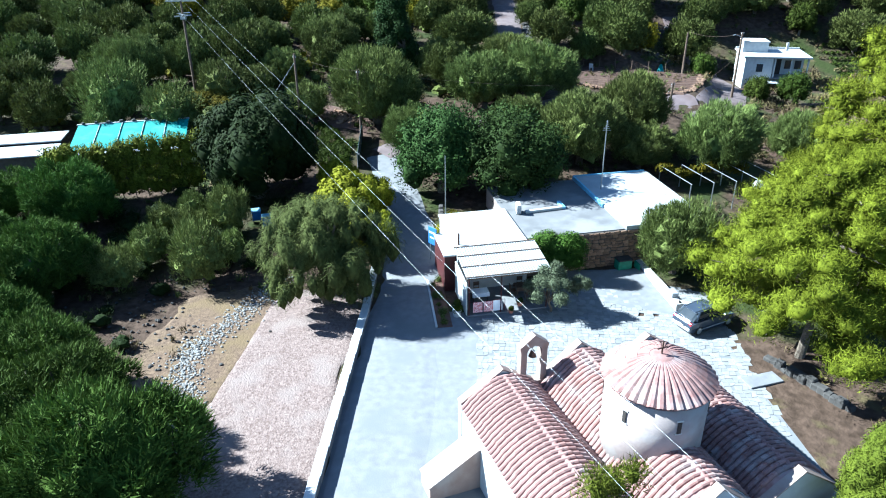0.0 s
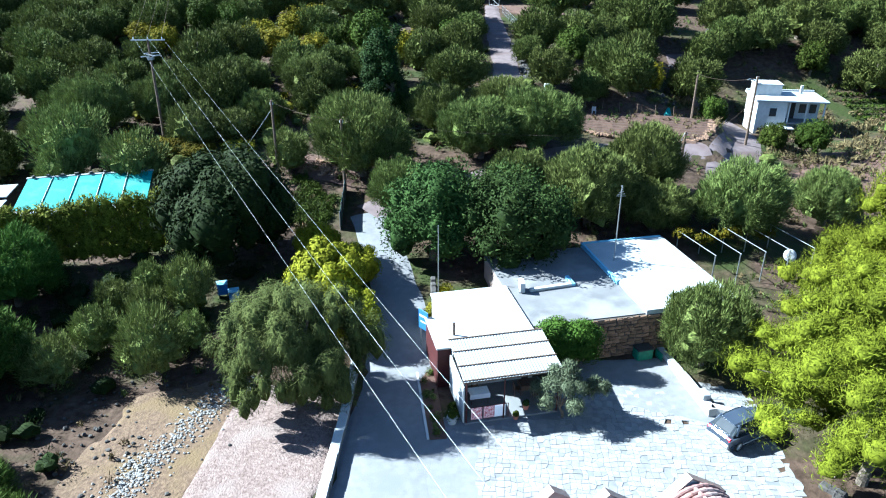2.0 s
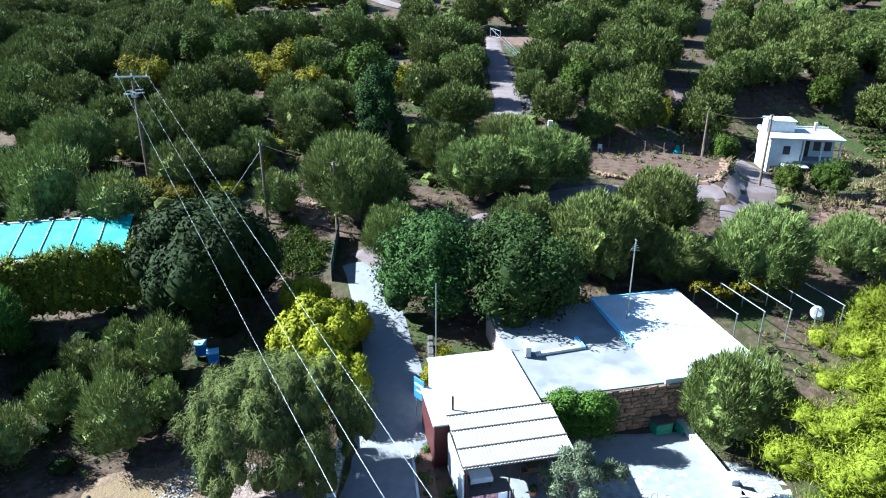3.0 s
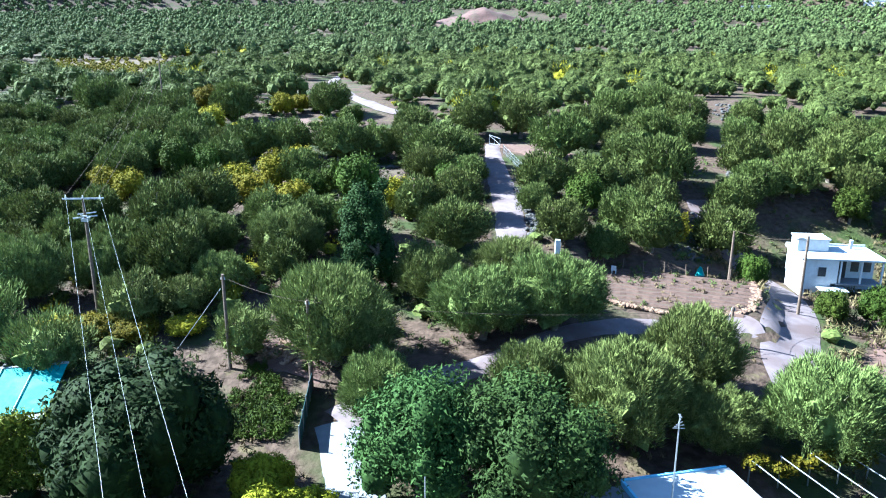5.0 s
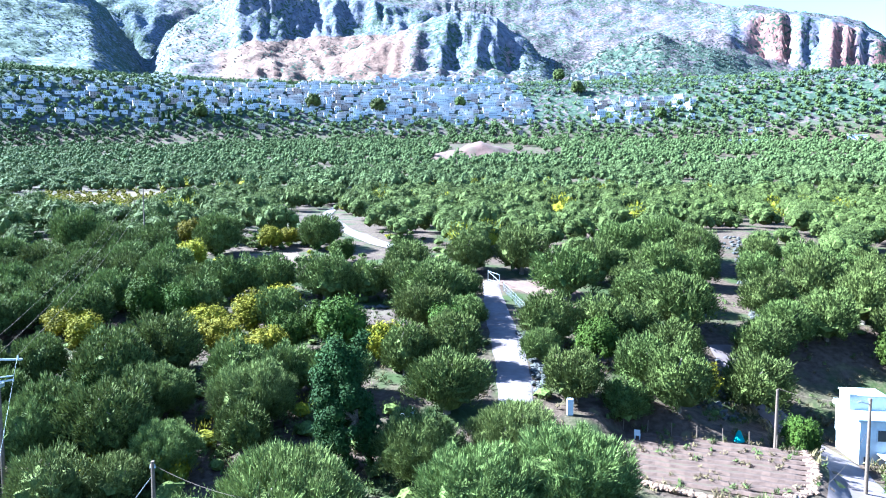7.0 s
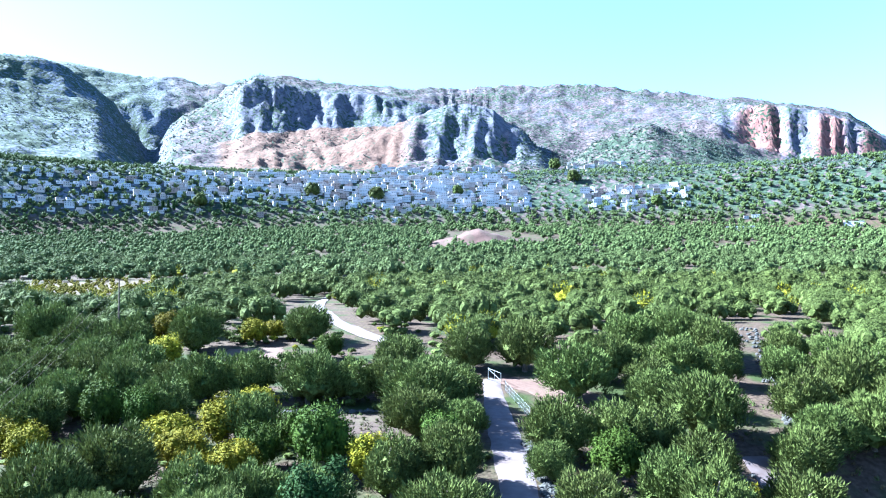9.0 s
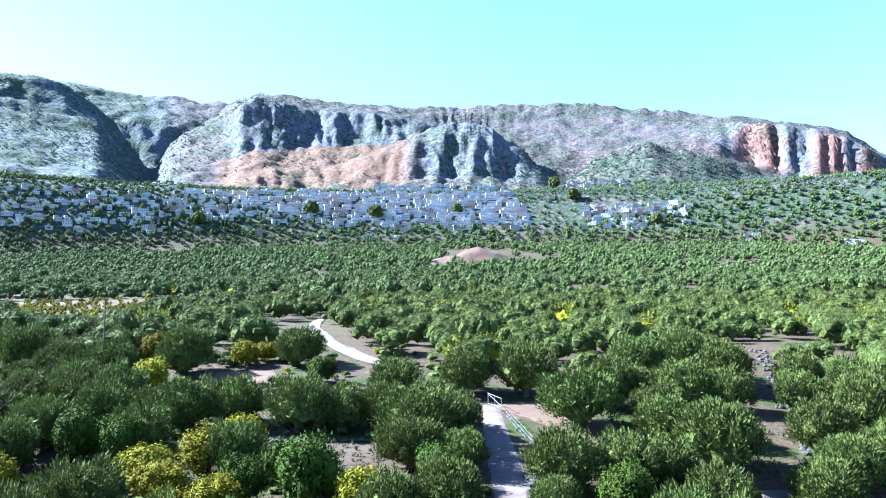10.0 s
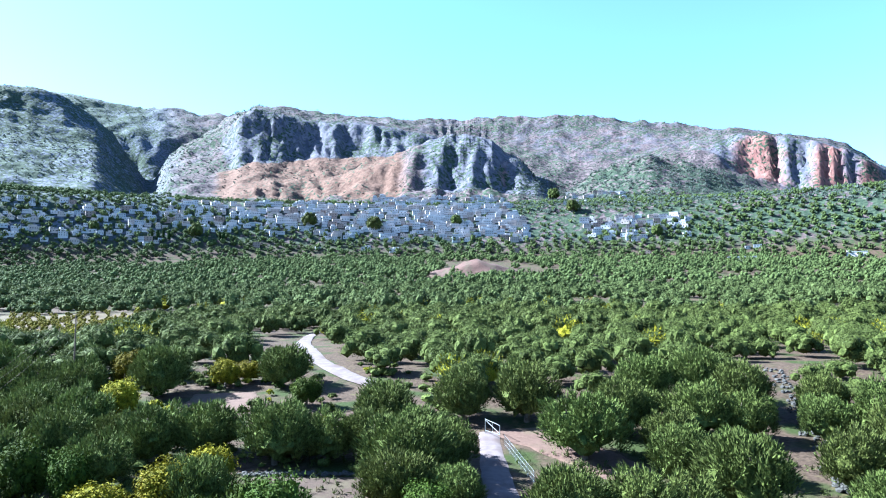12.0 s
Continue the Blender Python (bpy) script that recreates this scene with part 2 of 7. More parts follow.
def tube(bm, a, b, ra, rb=None, n=8):
    """A tapered rod from a to b."""
    a, b = Vector(a), Vector(b)
    way = b - a
    m = Matrix.Translation((a + b) / 2) @ way.to_track_quat("Z", "Y").to_matrix().to_4x4()
    bmesh.ops.create_cone(bm, cap_ends=True, segments=n, radius1=ra, radius2=ra if rb is None else rb, depth=way.length, matrix=m)
    return bm


def tubes(*rows, n=8):
    bm = bmesh.new()
    for r in rows:
        tube(bm, *r, n=n)
    return bm


def prism(bm, outline, y0, y1):
    """An outline of x, z pushed from y0 to y1."""
    front, back = [bm.verts.new((x, y0, z)) for x, z in outline], [bm.verts.new((x, y1, z)) for x, z in outline]
    n = len(outline)
    bm.faces.new(front)
    bm.faces.new(back[::-1])
    for k in range(n):
        bm.faces.new((front[k], back[k], back[(k + 1) % n], front[(k + 1) % n]))
    bmesh.ops.recalc_face_normals(bm, faces=bm.faces[:])
    return bm


def smoothstep(v):
    v = np.clip(v, 0.0, 1.0)
    return v * v * (3 - 2 * v)


# ---- ground ----
MID = ((0, 0), (40, 0), (48, 1.2), (55, 1.9), (65, 3.8), (75, 5.4), (85, 6.4), (93, 7.8), (116, 10), (125, 11), (135, 12), (155, 15), (175, 17.5), (230, 20), (315, 23.5), (400, 36), (480, 49), (560, 62), (600, 68))
EAST = ((0, 0), (60, 1.0), (70, 2.4), (80, 2.9), (90, 2.4), (97, 2.0), (104, 3.8), (112, 8), (117, 10), (140, 12.5), (156, 15.5), (175, 17.5), (230, 20), (315, 23.5), (400, 36), (480, 49), (560, 62), (600, 68))
EYE0 = (1.3, 48.0, 28.0)
SCALE = 1.9  # the slopes behind the valley, about the overlook


def stretched(rows):
    """The rise of the valley past the middle groves, drawn out to the foot of the slopes."""
    out = []
    for y, z in rows:
        r = y - EYE0[1]
        if r > 267:
            far = 267 + (r - 267) * 2.72
            y, z = EYE0[1] + far, EYE0[2] + (z - EYE0[2]) * far / r
        out.append((y, z))
    return tuple(out)


MID, EAST = stretched(MID), stretched(EAST)
rng = np.random.default_rng(7)
TURNS = rng.uniform(0, 2 * math.pi, 64)


def waves(x, y, size, seed=0, octaves=4):
    """Smooth uneven noise, about -1 to 1, from crossed sines."""
    out, amp = 0.0, 1.0
    for k in range(octaves):
        a, b, c = TURNS[(seed + 3 * k) % 64], TURNS[(seed + 3 * k + 1) % 64], TURNS[(seed + 3 * k + 2) % 64]
        f = 2 * math.pi / size * 1.9 ** k
        u = x * math.cos(a) + y * math.sin(a)
        v = -x * math.sin(a + 0.7) + y * math.cos(a + 0.7)
        out = out + amp * np.sin(f * u + b + 1.3 * np.sin(f * 0.6 * v + c)) * np.cos(f * 0.8 * v + a)
        amp *= 0.55
    return out / 1.6


LATTICE = rng.uniform(-1, 1, (256, 256))


def fbm(x, y, size, seed=0, octaves=5, ridged=False):
    """Uneven lattice noise, about -1 to 1, or sharp ribs from 0 to 1."""
    out, amp, total = 0.0, 1.0, 0.0
    for k in range(octaves):
        u, v = x / size * 2.03 ** k + 17.3 * (seed + k), y / size * 2.03 ** k + 5.7 * (seed + 2 * k)
        i, j = np.floor(u).astype(int), np.floor(v).astype(int)
        a, b = u - i, v - j
        a, b = a * a * (3 - 2 * a), b * b * (3 - 2 * b)
        q = (LATTICE[i % 256, j % 256] * (1 - a) + LATTICE[(i + 1) % 256, j % 256] * a) * (1 - b) + (LATTICE[i % 256, (j + 1) % 256] * (1 - a) + LATTICE[(i + 1) % 256, (j + 1) % 256] * a) * b
        out = out + amp * (1 - np.abs(q) * 2 if ridged else q)
        total += amp
        amp *= 0.52
    return out / total


def valley(x, y):
    s = smoothstep((x - 12.0) / 24.0)
    mid, east = np.interp(y, *zip(*MID)), np.interp(y, *zip(*EAST))
    z = mid * (1 - s) + east * s
    # level terrace of the ploughed field
    p, q = (x - 20.3) * 0.944 - (y - 83.5) * 0.329, (x - 20.3) * 0.329 + (y - 83.5) * 0.944
    w = smoothstep((9.6 - np.abs(p)) / 1.8) * smoothstep((q + 8.2) / 1.9) * smoothstep((6.8 - q) / 1.8)
    z = z * (1 - w) + 4.9 * w
    far = smoothstep((y - 130) / 120)
    return z + far * 1.3 * waves(x, y, 120, 5, 3)


# bearings and elevations, in degrees, of the crests, cliff feet and cliff tops
RIDGE = ((-60, 13.5), (-35.2, 15.4), (-30.6, 15.3), (-28, 15.0), (-24, 15.1), (-19.8, 14.9), (-17.6, 14.6), (-10, 13), (40, 8))
CREST = ((-60, 14), (-35.2, 15.4), (-33.1, 15.5), (-31.7, 15.4), (-29.8, 14.3), (-27.9, 12.9), (-25.7, 9.6), (-24.9, 9.7), (-23.9, 11.6), (-21.9, 13.0), (-19.8, 14.7), (-18.5, 15.4), (-17.6, 15.8), (-15.4, 15.8), (-10.9, 15.4), (-6.2, 15.2), (-1.5, 15.2), (5.5, 15.5), (9.2, 15.2), (14.5, 14.3), (20.7, 13.3), (23.4, 12.7), (26.4, 12.1), (28.2, 11.3), (30.4, 9.5), (34, 7.5), (60, 5))
FOOT = ((-60, 11), (-35, 11), (-29, 11), (-25.3, 7.8), (-23.9, 10.1), (-19.7, 10.9), (-17.6, 11.5), (-13.1, 12.2), (-8.5, 12.5), (-3.9, 12.6), (-1.5, 12.4), (8, 11.2), (16.5, 11.2), (19.4, 11.0), (21.0, 10.2), (24.4, 8.5), (27.9, 6.2), (30.2, 5.0), (60, 4.9))
TOP = ((-60, 12), (-35, 12.4), (-29, 12.2), (-25.3, 8.6), (-23.9, 11.2), (-19.8, 14.1), (-17.6, 15.5), (-13.1, 14.9), (-8.5, 14.7), (-3.9, 14.0), (-1.5, 13.5), (8, 12.6), (16.6, 12.5), (19.5, 12.6), (21.1, 12.8), (24.6, 12.3), (28.1, 11.0), (30.4, 9.4), (34, 7.2), (60, 5))
SPUR = ((-60, 5), (-14, 9.0), (-8.5, 11.6), (-6.2, 12.5), (-3.4, 13.5), (-0.1, 13.9), (1.8, 13.6), (3.6, 12.3), (5.0, 10.8), (6.6, 9.1), (7.7, 8.2), (12, 5), (60, 5))
HILL = ((-60, 4), (3, 6), (8.7, 9.9), (11.4, 11.3), (14.4, 11.9), (18.6, 10.6), (21.7, 8.8), (25.1, 7.2), (27.9, 5.6), (33, 4.5), (60, 4.5))


def fluted(x, y, size, seed):
    """Sharp ribs, 0 to 1."""
    return 1 - np.abs(np.clip(waves(x, y, size, seed, 4), -1, 1))


def polar(x, y):
    dx, dy = x - EYE0[0], y - EYE0[1]
    return np.hypot(dx, dy), np.degrees(np.arctan2(dx, dy))


def cliff_at(az):
    """How much of a cliff stands at a bearing."""
    return smoothstep((az + 20.5) / 2) * smoothstep((1.0 - az) / 6) + smoothstep((az - 18.5) / 2.5)


def slope_run(r, az):
    """Distance along the front slope, 0 at the village to 1 at the crest, pushed about by buttresses."""
    k = np.clip(cliff_at(az), 0, 1)
    arc = az * 16.0
    push = 0.032 * (fbm(arc, r * 0.10, 11, 3, 4, True) - 0.2) + 0.03 * fbm(arc, r * 0.1, 34, 9, 3) + 0.03 * waves(arc, r * 0.2, 210, 37, 3) + 0.02 * (fluted(arc + 0.2 * r, r * 0.3, 90, 23) - 0.6)
    return (r - 560) / 600 + (0.25 + 0.75 * k) * push, k


def mountain(x, y):
    """Height of the slopes behind the valley, by bearing and distance from the overlook."""
    fine = 9 * (fbm(x, y, 120, 5, 6, True) - 0.25) + 8 * fbm(x, y, 36, 8, 3)
    x, y = EYE0[0] + (x - EYE0[0]) / SCALE, EYE0[1] + (y - EYE0[1]) / SCALE
    r, az = polar(x, y)
    u, k = slope_run(r, az)
    crest = np.interp(az, *zip(*CREST)) + 0.07 * waves(az * 40, r * 0, 60, 2, 5)
    foot, top = np.interp(az, *zip(*FOOT)), np.interp(az, *zip(*TOP))
    # village slope, cliff face, shoulder up to the crest
    wide = 0.125 + 0.05 * (1 - k)
    s1, s2, s3 = np.clip(u / 0.62, 0, 1), np.clip((u - 0.62) / wide, 0, 1), np.clip((u - 0.62 - wide) / (0.38 - wide), 0, 1)
    el = 4.75 + (foot - 4.75) * s1 ** 0.92 + (top - foot) * s2 + (crest - top) * s3
    front = EYE0[2] + r * np.tan(np.radians(el))
    r1 = 1160.0
    front = np.where(r > r1, EYE0[2] + r1 * np.tan(np.radians(crest)) - (r - r1) * 0.4, front)
    # rocky spur behind the village
    tip = np.interp(az, *zip(*SPUR)) + 0.10 * waves(az * 30, r * 0, 45, 4, 4)
    w = (r - 700) / 150 + 0.09 * waves(az * 14, r * 0.3, 70, 29, 4)
    spur = EYE0[2] + r * np.tan(np.radians(8.3 + (tip - 8.3) * np.interp(w, (0, 0.35, 0.75, 1.0), (0, 0.25, 0.85, 1.0)))) - np.maximum(r - 850, 0) * 0.9
    # green hill below the red cliffs
    brow = np.interp(az, *zip(*HILL)) + 0.12 * waves(az * 30, r * 0, 50, 14, 4)
    h = np.clip((r - 560) / 260, 0, 1)
    hill = EYE0[2] + r * np.tan(np.radians(4.75 + (brow - 4.75) * h ** 0.85)) - np.maximum(r - 820, 0) * 0.5
    # back massif beyond the gorge
    r2 = 1650.0
    v = np.clip((r - 640) / (r2 - 640), 0, 1)
    crest2 = np.interp(az, *zip(*RIDGE)) + 0.07 * waves(az * 40, r * 0, 60, 8, 5)
    gully = fluted(az * 25 + 0.15 * r, r * 0.25, 150, 41) - 0.6
    el2 = 4.75 + (crest2 - 4.75) * np.interp(v + 0.05 * gully, (0, 0.35, 0.6, 0.75, 1), (0, 0.2, 0.5, 0.8, 1)) - 4.0 * smoothstep((az + 28) / 6) * smoothstep((0.9 - v) / 0.6)
    back = EYE0[2] + r * np.tan(np.radians(el2))
    back = np.where(r > r2, EYE0[2] + r2 * np.tan(np.radians(crest2)) - (r - r2) * 0.3, back)
    rough = smoothstep((r - 600) / 150)
    high = np.maximum(np.maximum(front, back), np.maximum(spur, hill))
    high = high + rough * 4 * (fluted(x, y, 190, 47) - 0.6)
    return EYE0[2] + SCALE * (high - EYE0[2]) + rough * fine


def height(x, y):
    x, y = np.asarray(x, float), np.asarray(y, float)
    r = np.hypot(x - EYE0[0], y - EYE0[1])
    mix = smoothstep((r - 950) / 210) * (y > EYE0[1])
    side = 0.02 * np.maximum(np.abs(x) - 950, 0)
    return valley(x, y) * (1 - mix) + mountain(x, y) * mix + side * (1 - mix)


def at(x, y):
    return float(height(x, y))


def spaced(stops):
    """Grid lines from (from, step) pairs."""
    out = []
    for (a, step), (b, _) in zip(stops, stops[1:]):
        out += list(np.arange(a, b, step))
    return np.array(out + [stops[-1][0]])


GROUND = bpy.data.materials.new("valley_ground")


def ground_material(m):
    m.use_nodes = True
    t, b = m.node_tree, m.node_tree.nodes["Principled BSDF"]
    geo = t.nodes.new("ShaderNodeNewGeometry")

    def noise_at(scale, detail=6):
        n = t.nodes.new("ShaderNodeTexNoise")
        n.inputs["Scale"].default_value, n.inputs["Detail"].default_value = scale, detail
        t.links.new(geo.outputs["Position"], n.inputs["Vector"])
        return n.outputs["Fac"]

    def ramp(v, a, c):
        r = t.nodes.new("ShaderNodeMapRange")
        r.inputs["From Min"].default_value, r.inputs["From Max"].default_value = a, c
        t.links.new(v, r.inputs["Value"])
        return r.outputs[0]

    def mixed(f, a, c):
        x = t.nodes.new("ShaderNodeMix")
        x.data_type = "RGBA"
        t.links.new(f, x.inputs[0])
        for s, v in ((x.inputs[6], a), (x.inputs[7], c)):
            if isinstance(v, tuple):
                s.default_value = (*v, 1)
            else:
                t.links.new(v, s)
        return x.outputs[2]

    def calc(op, a, c):
        x = t.nodes.new("ShaderNodeMath")
        x.operation = op
        for s, v in zip(x.inputs, (a, c)):
            if isinstance(v, (int, float)):
                s.default_value = v
            else:
                t.links.new(v, s)
        return x.outputs[0]

    xyz, nrm = t.nodes.new("ShaderNodeSeparateXYZ"), t.nodes.new("ShaderNodeSeparateXYZ")
    t.links.new(geo.outputs["Position"], xyz.inputs[0])
    t.links.new(geo.outputs["Normal"], nrm.inputs[0])
    soil = mixed(ramp(noise_at(1.6), 0.35, 0.65), (0.029, 0.019, 0.013), (0.060, 0.040, 0.029))
    soil = mixed(ramp(noise_at(0.13, 4), 0.50, 0.62), soil, (0.022, 0.029, 0.008))
    soil = mixed(ramp(noise_at(0.5, 5), 0.60, 0.70), soil, (0.063, 0.050, 0.025))
    streak = t.nodes.new("ShaderNodeMapping")
    streak.inputs["Scale"].default_value = (1.0, 1.0, 0.4)
    t.links.new(geo.outputs["Position"], streak.inputs["Vector"])
    sn = t.nodes.new("ShaderNodeTexNoise")
    sn.inputs["Scale"].default_value, sn.inputs["Detail"].default_value = 0.085, 14
    t.links.new(streak.outputs[0], sn.inputs["Vector"])

    def kind_of(name):
        n = t.nodes.new("ShaderNodeAttribute")
        n.attribute_name = name
        return n.outputs["Fac"]

    def plus(a, c):
        return calc("ADD", a, c)

    # bluish cast in the grey rock stands in for distance haze
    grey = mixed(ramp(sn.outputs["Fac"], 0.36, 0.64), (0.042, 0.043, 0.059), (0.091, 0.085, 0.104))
    rusty = mixed(ramp(sn.outputs["Fac"], 0.36, 0.64), (0.091, 0.042, 0.037), (0.165, 0.087, 0.075))
    rust = ramp(plus(kind_of("rust"), calc("MULTIPLY", noise_at(0.018, 6), 1.3)), 0.95, 1.4)
    rock = mixed(rust, grey, rusty)
    # pale blue rock: haze painted on the massif beyond the gorge
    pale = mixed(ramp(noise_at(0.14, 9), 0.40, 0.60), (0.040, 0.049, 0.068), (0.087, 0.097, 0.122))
    pink = mixed(ramp(noise_at(0.14, 9), 0.42, 0.58), (0.030, 0.024, 0.026), (0.084, 0.061, 0.065))
    pink = mixed(ramp(noise_at(0.22, 6), 0.56, 0.66), pink, (0.083, 0.065, 0.070))
    earth = mixed(ramp(noise_at(0.14, 9), 0.40, 0.60), (0.062, 0.035, 0.026), (0.098, 0.058, 0.044))
    open_ground = mixed(ramp(plus(kind_of("red_earth"), calc("MULTIPLY", noise_at(0.018, 6), 0.6)), 0.65, 0.95), pink, earth)
    cliff = ramp(plus(kind_of("cliff"), calc("MULTIPLY", noise_at(0.03, 7), 0.8)), 0.75, 1.05)
    # the west mask lays the painted haze over the bare rock
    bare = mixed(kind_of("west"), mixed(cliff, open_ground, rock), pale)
    green = mixed(ramp(noise_at(0.2, 6), 0.4, 0.6), (0.016, 0.025, 0.017), (0.037, 0.049, 0.031))
    dots = ramp(plus(plus(calc("MULTIPLY", noise_at(0.12, 3), 0.75), calc("MULTIPLY", noise_at(0.009, 4), 0.35)), calc("MULTIPLY", kind_of("scrub"), 0.14)), 0.635, 0.66)
    high = mixed(dots, bare, green)
    far = ramp(xyz.outputs[2], 96, 128)
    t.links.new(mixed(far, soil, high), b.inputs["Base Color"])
    b.inputs["Roughness"].default_value, b.inputs["Specular IOR Level"].default_value = 0.95, 0.1
    near_b, far_b = t.nodes.new("ShaderNodeBump"), t.nodes.new("ShaderNodeBump")
    near_b.inputs["Distance"].default_value = 0.12
    t.links.new(noise_at(2.5, 8), near_b.inputs["Height"])
    far_b.inputs["Distance"].default_value = 3.5
    t.links.new(sn.outputs["Fac"], far_b.inputs["Height"])
    t.links.new(far, far_b.inputs["Strength"])
    t.links.new(near_b.outputs[0], far_b.inputs["Normal"])
    t.links.new(far_b.outputs[0], b.inputs["Normal"])


ground_material(GROUND)
gx = spaced(((-2800, 60), (-1500, 10), (-450, 7), (-75, 1.6), (75, 7), (450, 10), (1500, 60), (2800, 60)))
gy = spaced(((-500, 40), (-20, 4), (12, 1.6), (180, 6), (330, 12), (1000, 8), (2250, 22), (3300, 90), (4200, 90)))
mx, my = np.meshgrid(gx, gy)
mz = height(mx, my)
nx, ny = len(gx), len(gy)
cells = (np.arange(ny - 1)[:, None] * nx + np.arange(nx - 1)[None, :]).ravel()
ground = arrays("ground", np.stack([mx.ravel(), my.ravel(), mz.ravel()], 1), np.stack([cells, cells + 1, cells + nx + 1, cells + nx], 1), GROUND, smooth=True)

def soil_kinds(x, y):
    """Where bare cliff, rusty rock, red earth and scrub cover the slopes, and where the west takes its haze tint."""
    x, y = EYE0[0] + (x - EYE0[0]) / SCALE, EYE0[1] + (y - EYE0[1]) / SCALE
    r, az = polar(x, y)
    u, k = slope_run(r, az)
    face = smoothstep((u - 0.58) / 0.04) * smoothstep((0.80 - u) / 0.10)
    on_spur = smoothstep((az + 6) / 4) * smoothstep((7 - az) / 1) * smoothstep((r - 735) / 20) * smoothstep((870 - r) / 20)
    cliff = np.clip(k * face + on_spur + 0.42 * smoothstep((u - 0.6) / 0.1) + 0.5 * smoothstep((-28 - az) / 3) * smoothstep((r - 760) / 60), 0, 1)
    rust = face * (np.exp(-(((az - 22.2) / 1.4) ** 2)) + 0.9 * np.exp(-(((az - 26.9) / 0.9) ** 2)) + 0.7 * np.exp(-(((az - 29.6) / 0.8) ** 2)) + 0.30 * smoothstep((az - 19) / 2)) + 0.35 * on_spur * np.exp(-(((az - 2.8) / 0.6) ** 2))
    red = smoothstep((u - 0.24) / 0.1) * smoothstep((0.62 - u) / 0.04) * smoothstep((az + 22) / 3) * smoothstep((-3 - az) / 5) + 0.4 * smoothstep((az - 20) / 4) * smoothstep((u - 0.4) / 0.1) * smoothstep((0.64 - u) / 0.05)
    hill = smoothstep((az - 6) / 4) * smoothstep((840 - r) / 60)
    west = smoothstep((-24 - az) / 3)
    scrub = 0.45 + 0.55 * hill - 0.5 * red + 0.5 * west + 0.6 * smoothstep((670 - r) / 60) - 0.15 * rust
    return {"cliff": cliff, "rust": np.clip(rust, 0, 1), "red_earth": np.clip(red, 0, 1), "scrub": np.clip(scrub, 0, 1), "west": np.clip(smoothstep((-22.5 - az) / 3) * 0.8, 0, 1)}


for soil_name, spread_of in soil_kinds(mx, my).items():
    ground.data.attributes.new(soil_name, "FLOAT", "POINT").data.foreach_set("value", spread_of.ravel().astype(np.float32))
tagged(ground, "dry brown valley soil rising to rocky limestone mountain slopes", "ground", kind="structure")


def strip(name, line, mat, lift, label, category="road", step=1.5, thick=0.0):
    """A draped band along a line of x, y, width."""
    pts = []
    for (x0, y0, w0), (x1, y1, w1) in zip(line, line[1:]):
        n = max(2, int(math.hypot(x1 - x0, y1 - y0) / step))
        pts += [(x0 + (x1 - x0) * k / n, y0 + (y1 - y0) * k / n, w0 + (w1 - w0) * k / n) for k in range(n)]
    pts = np.array(pts + [line[-1]])
    for _ in range(6):
        pts[1:-1] = (pts[:-2] + 2 * pts[1:-1] + pts[2:]) / 4
    way = np.gradient(pts[:, :2], axis=0)
    way /= np.linalg.norm(way, axis=1)[:, None]
    side = np.stack([way[:, 1], -way[:, 0]], 1)
    across = np.linspace(-0.5, 0.5, 7)
    rough = 1 + 0.12 * waves(pts[:, 0], pts[:, 1], 6, 3, 3)
    xy = pts[:, None, :2] + side[:, None] * (across[None, :] * (pts[:, 2] * rough)[:, None])[..., None]
    z = height(xy[..., 0], xy[..., 1]) + lift - 0.10 * (np.abs(across) > 0.45)[None, :]
    n, k = len(pts), len(across)
    c = (np.arange(n - 1)[:, None] * k + np.arange(k - 1)[None, :]).ravel()
    ob = arrays(name, np.concatenate([xy, z[..., None]], 2).reshape(-1, 3), np.stack([c, c + k, c + k + 1, c + 1], 1), mat, smooth=True)
    return tagged(ob, label, category, kind="structure")


def patch(name, corners, mat, lift, label, category="ground", n=24, wobble=0.5):
    """A draped four-cornered field."""
    a, b, c, d = [np.array(p, float) for p in corners]
    u, v = np.meshgrid(np.linspace(0, 1, n), np.linspace(0, 1, n))
    u, v = u[..., None], v[..., None]
    xy = (1 - v) * ((1 - u) * a + u * b) + v * ((1 - u) * d + u * c)
    edge = (np.minimum(np.minimum(u, 1 - u), np.minimum(v, 1 - v)) < 0.001)
    xy = xy + wobble * edge * np.stack([waves(xy[..., 0], xy[..., 1], 5, 9, 3), waves(xy[..., 1], xy[..., 0], 5, 15, 3)], -1)
    z = height(xy[..., 0], xy[..., 1]) + lift - 0.08 * edge[..., 0]
    cc = (np.arange(n - 1)[:, None] * n + np.arange(n - 1)[None, :]).ravel()
    ob = arrays(name, np.concatenate([xy, z[..., None]], 2).reshape(-1, 3), np.stack([cc, cc + 1, cc + n + 1, cc + n], 1), mat, smooth=True)
    return tagged(ob, label, category, kind="structure")


LANE = ((-3.6, -30, 5.6), (-3.4, 20, 5.6), (-3.4, 34, 5.4), (-3.9, 42, 4.2), (-4.6, 48, 3.6), (-6.2, 54, 3.4), (-8.4, 60, 3.2))
UP_LANE = ((-8.4, 60, 3.2), (-4, 64.8, 2.6), (1.0, 66, 2.2), (6, 70.8, 2.2), (11, 73.4, 2.4), (18, 73.2, 2.6), (25, 75.0, 3.6))
EAST_LANE = ((24.6, 62, 4), (25.6, 70, 4.6), (28.0, 76, 5.0), (31, 81, 4.4), (33.0, 88, 4.0), (33.2, 97, 3.4), (31.5, 103, 3.2), (30.5, 112, 3.0))
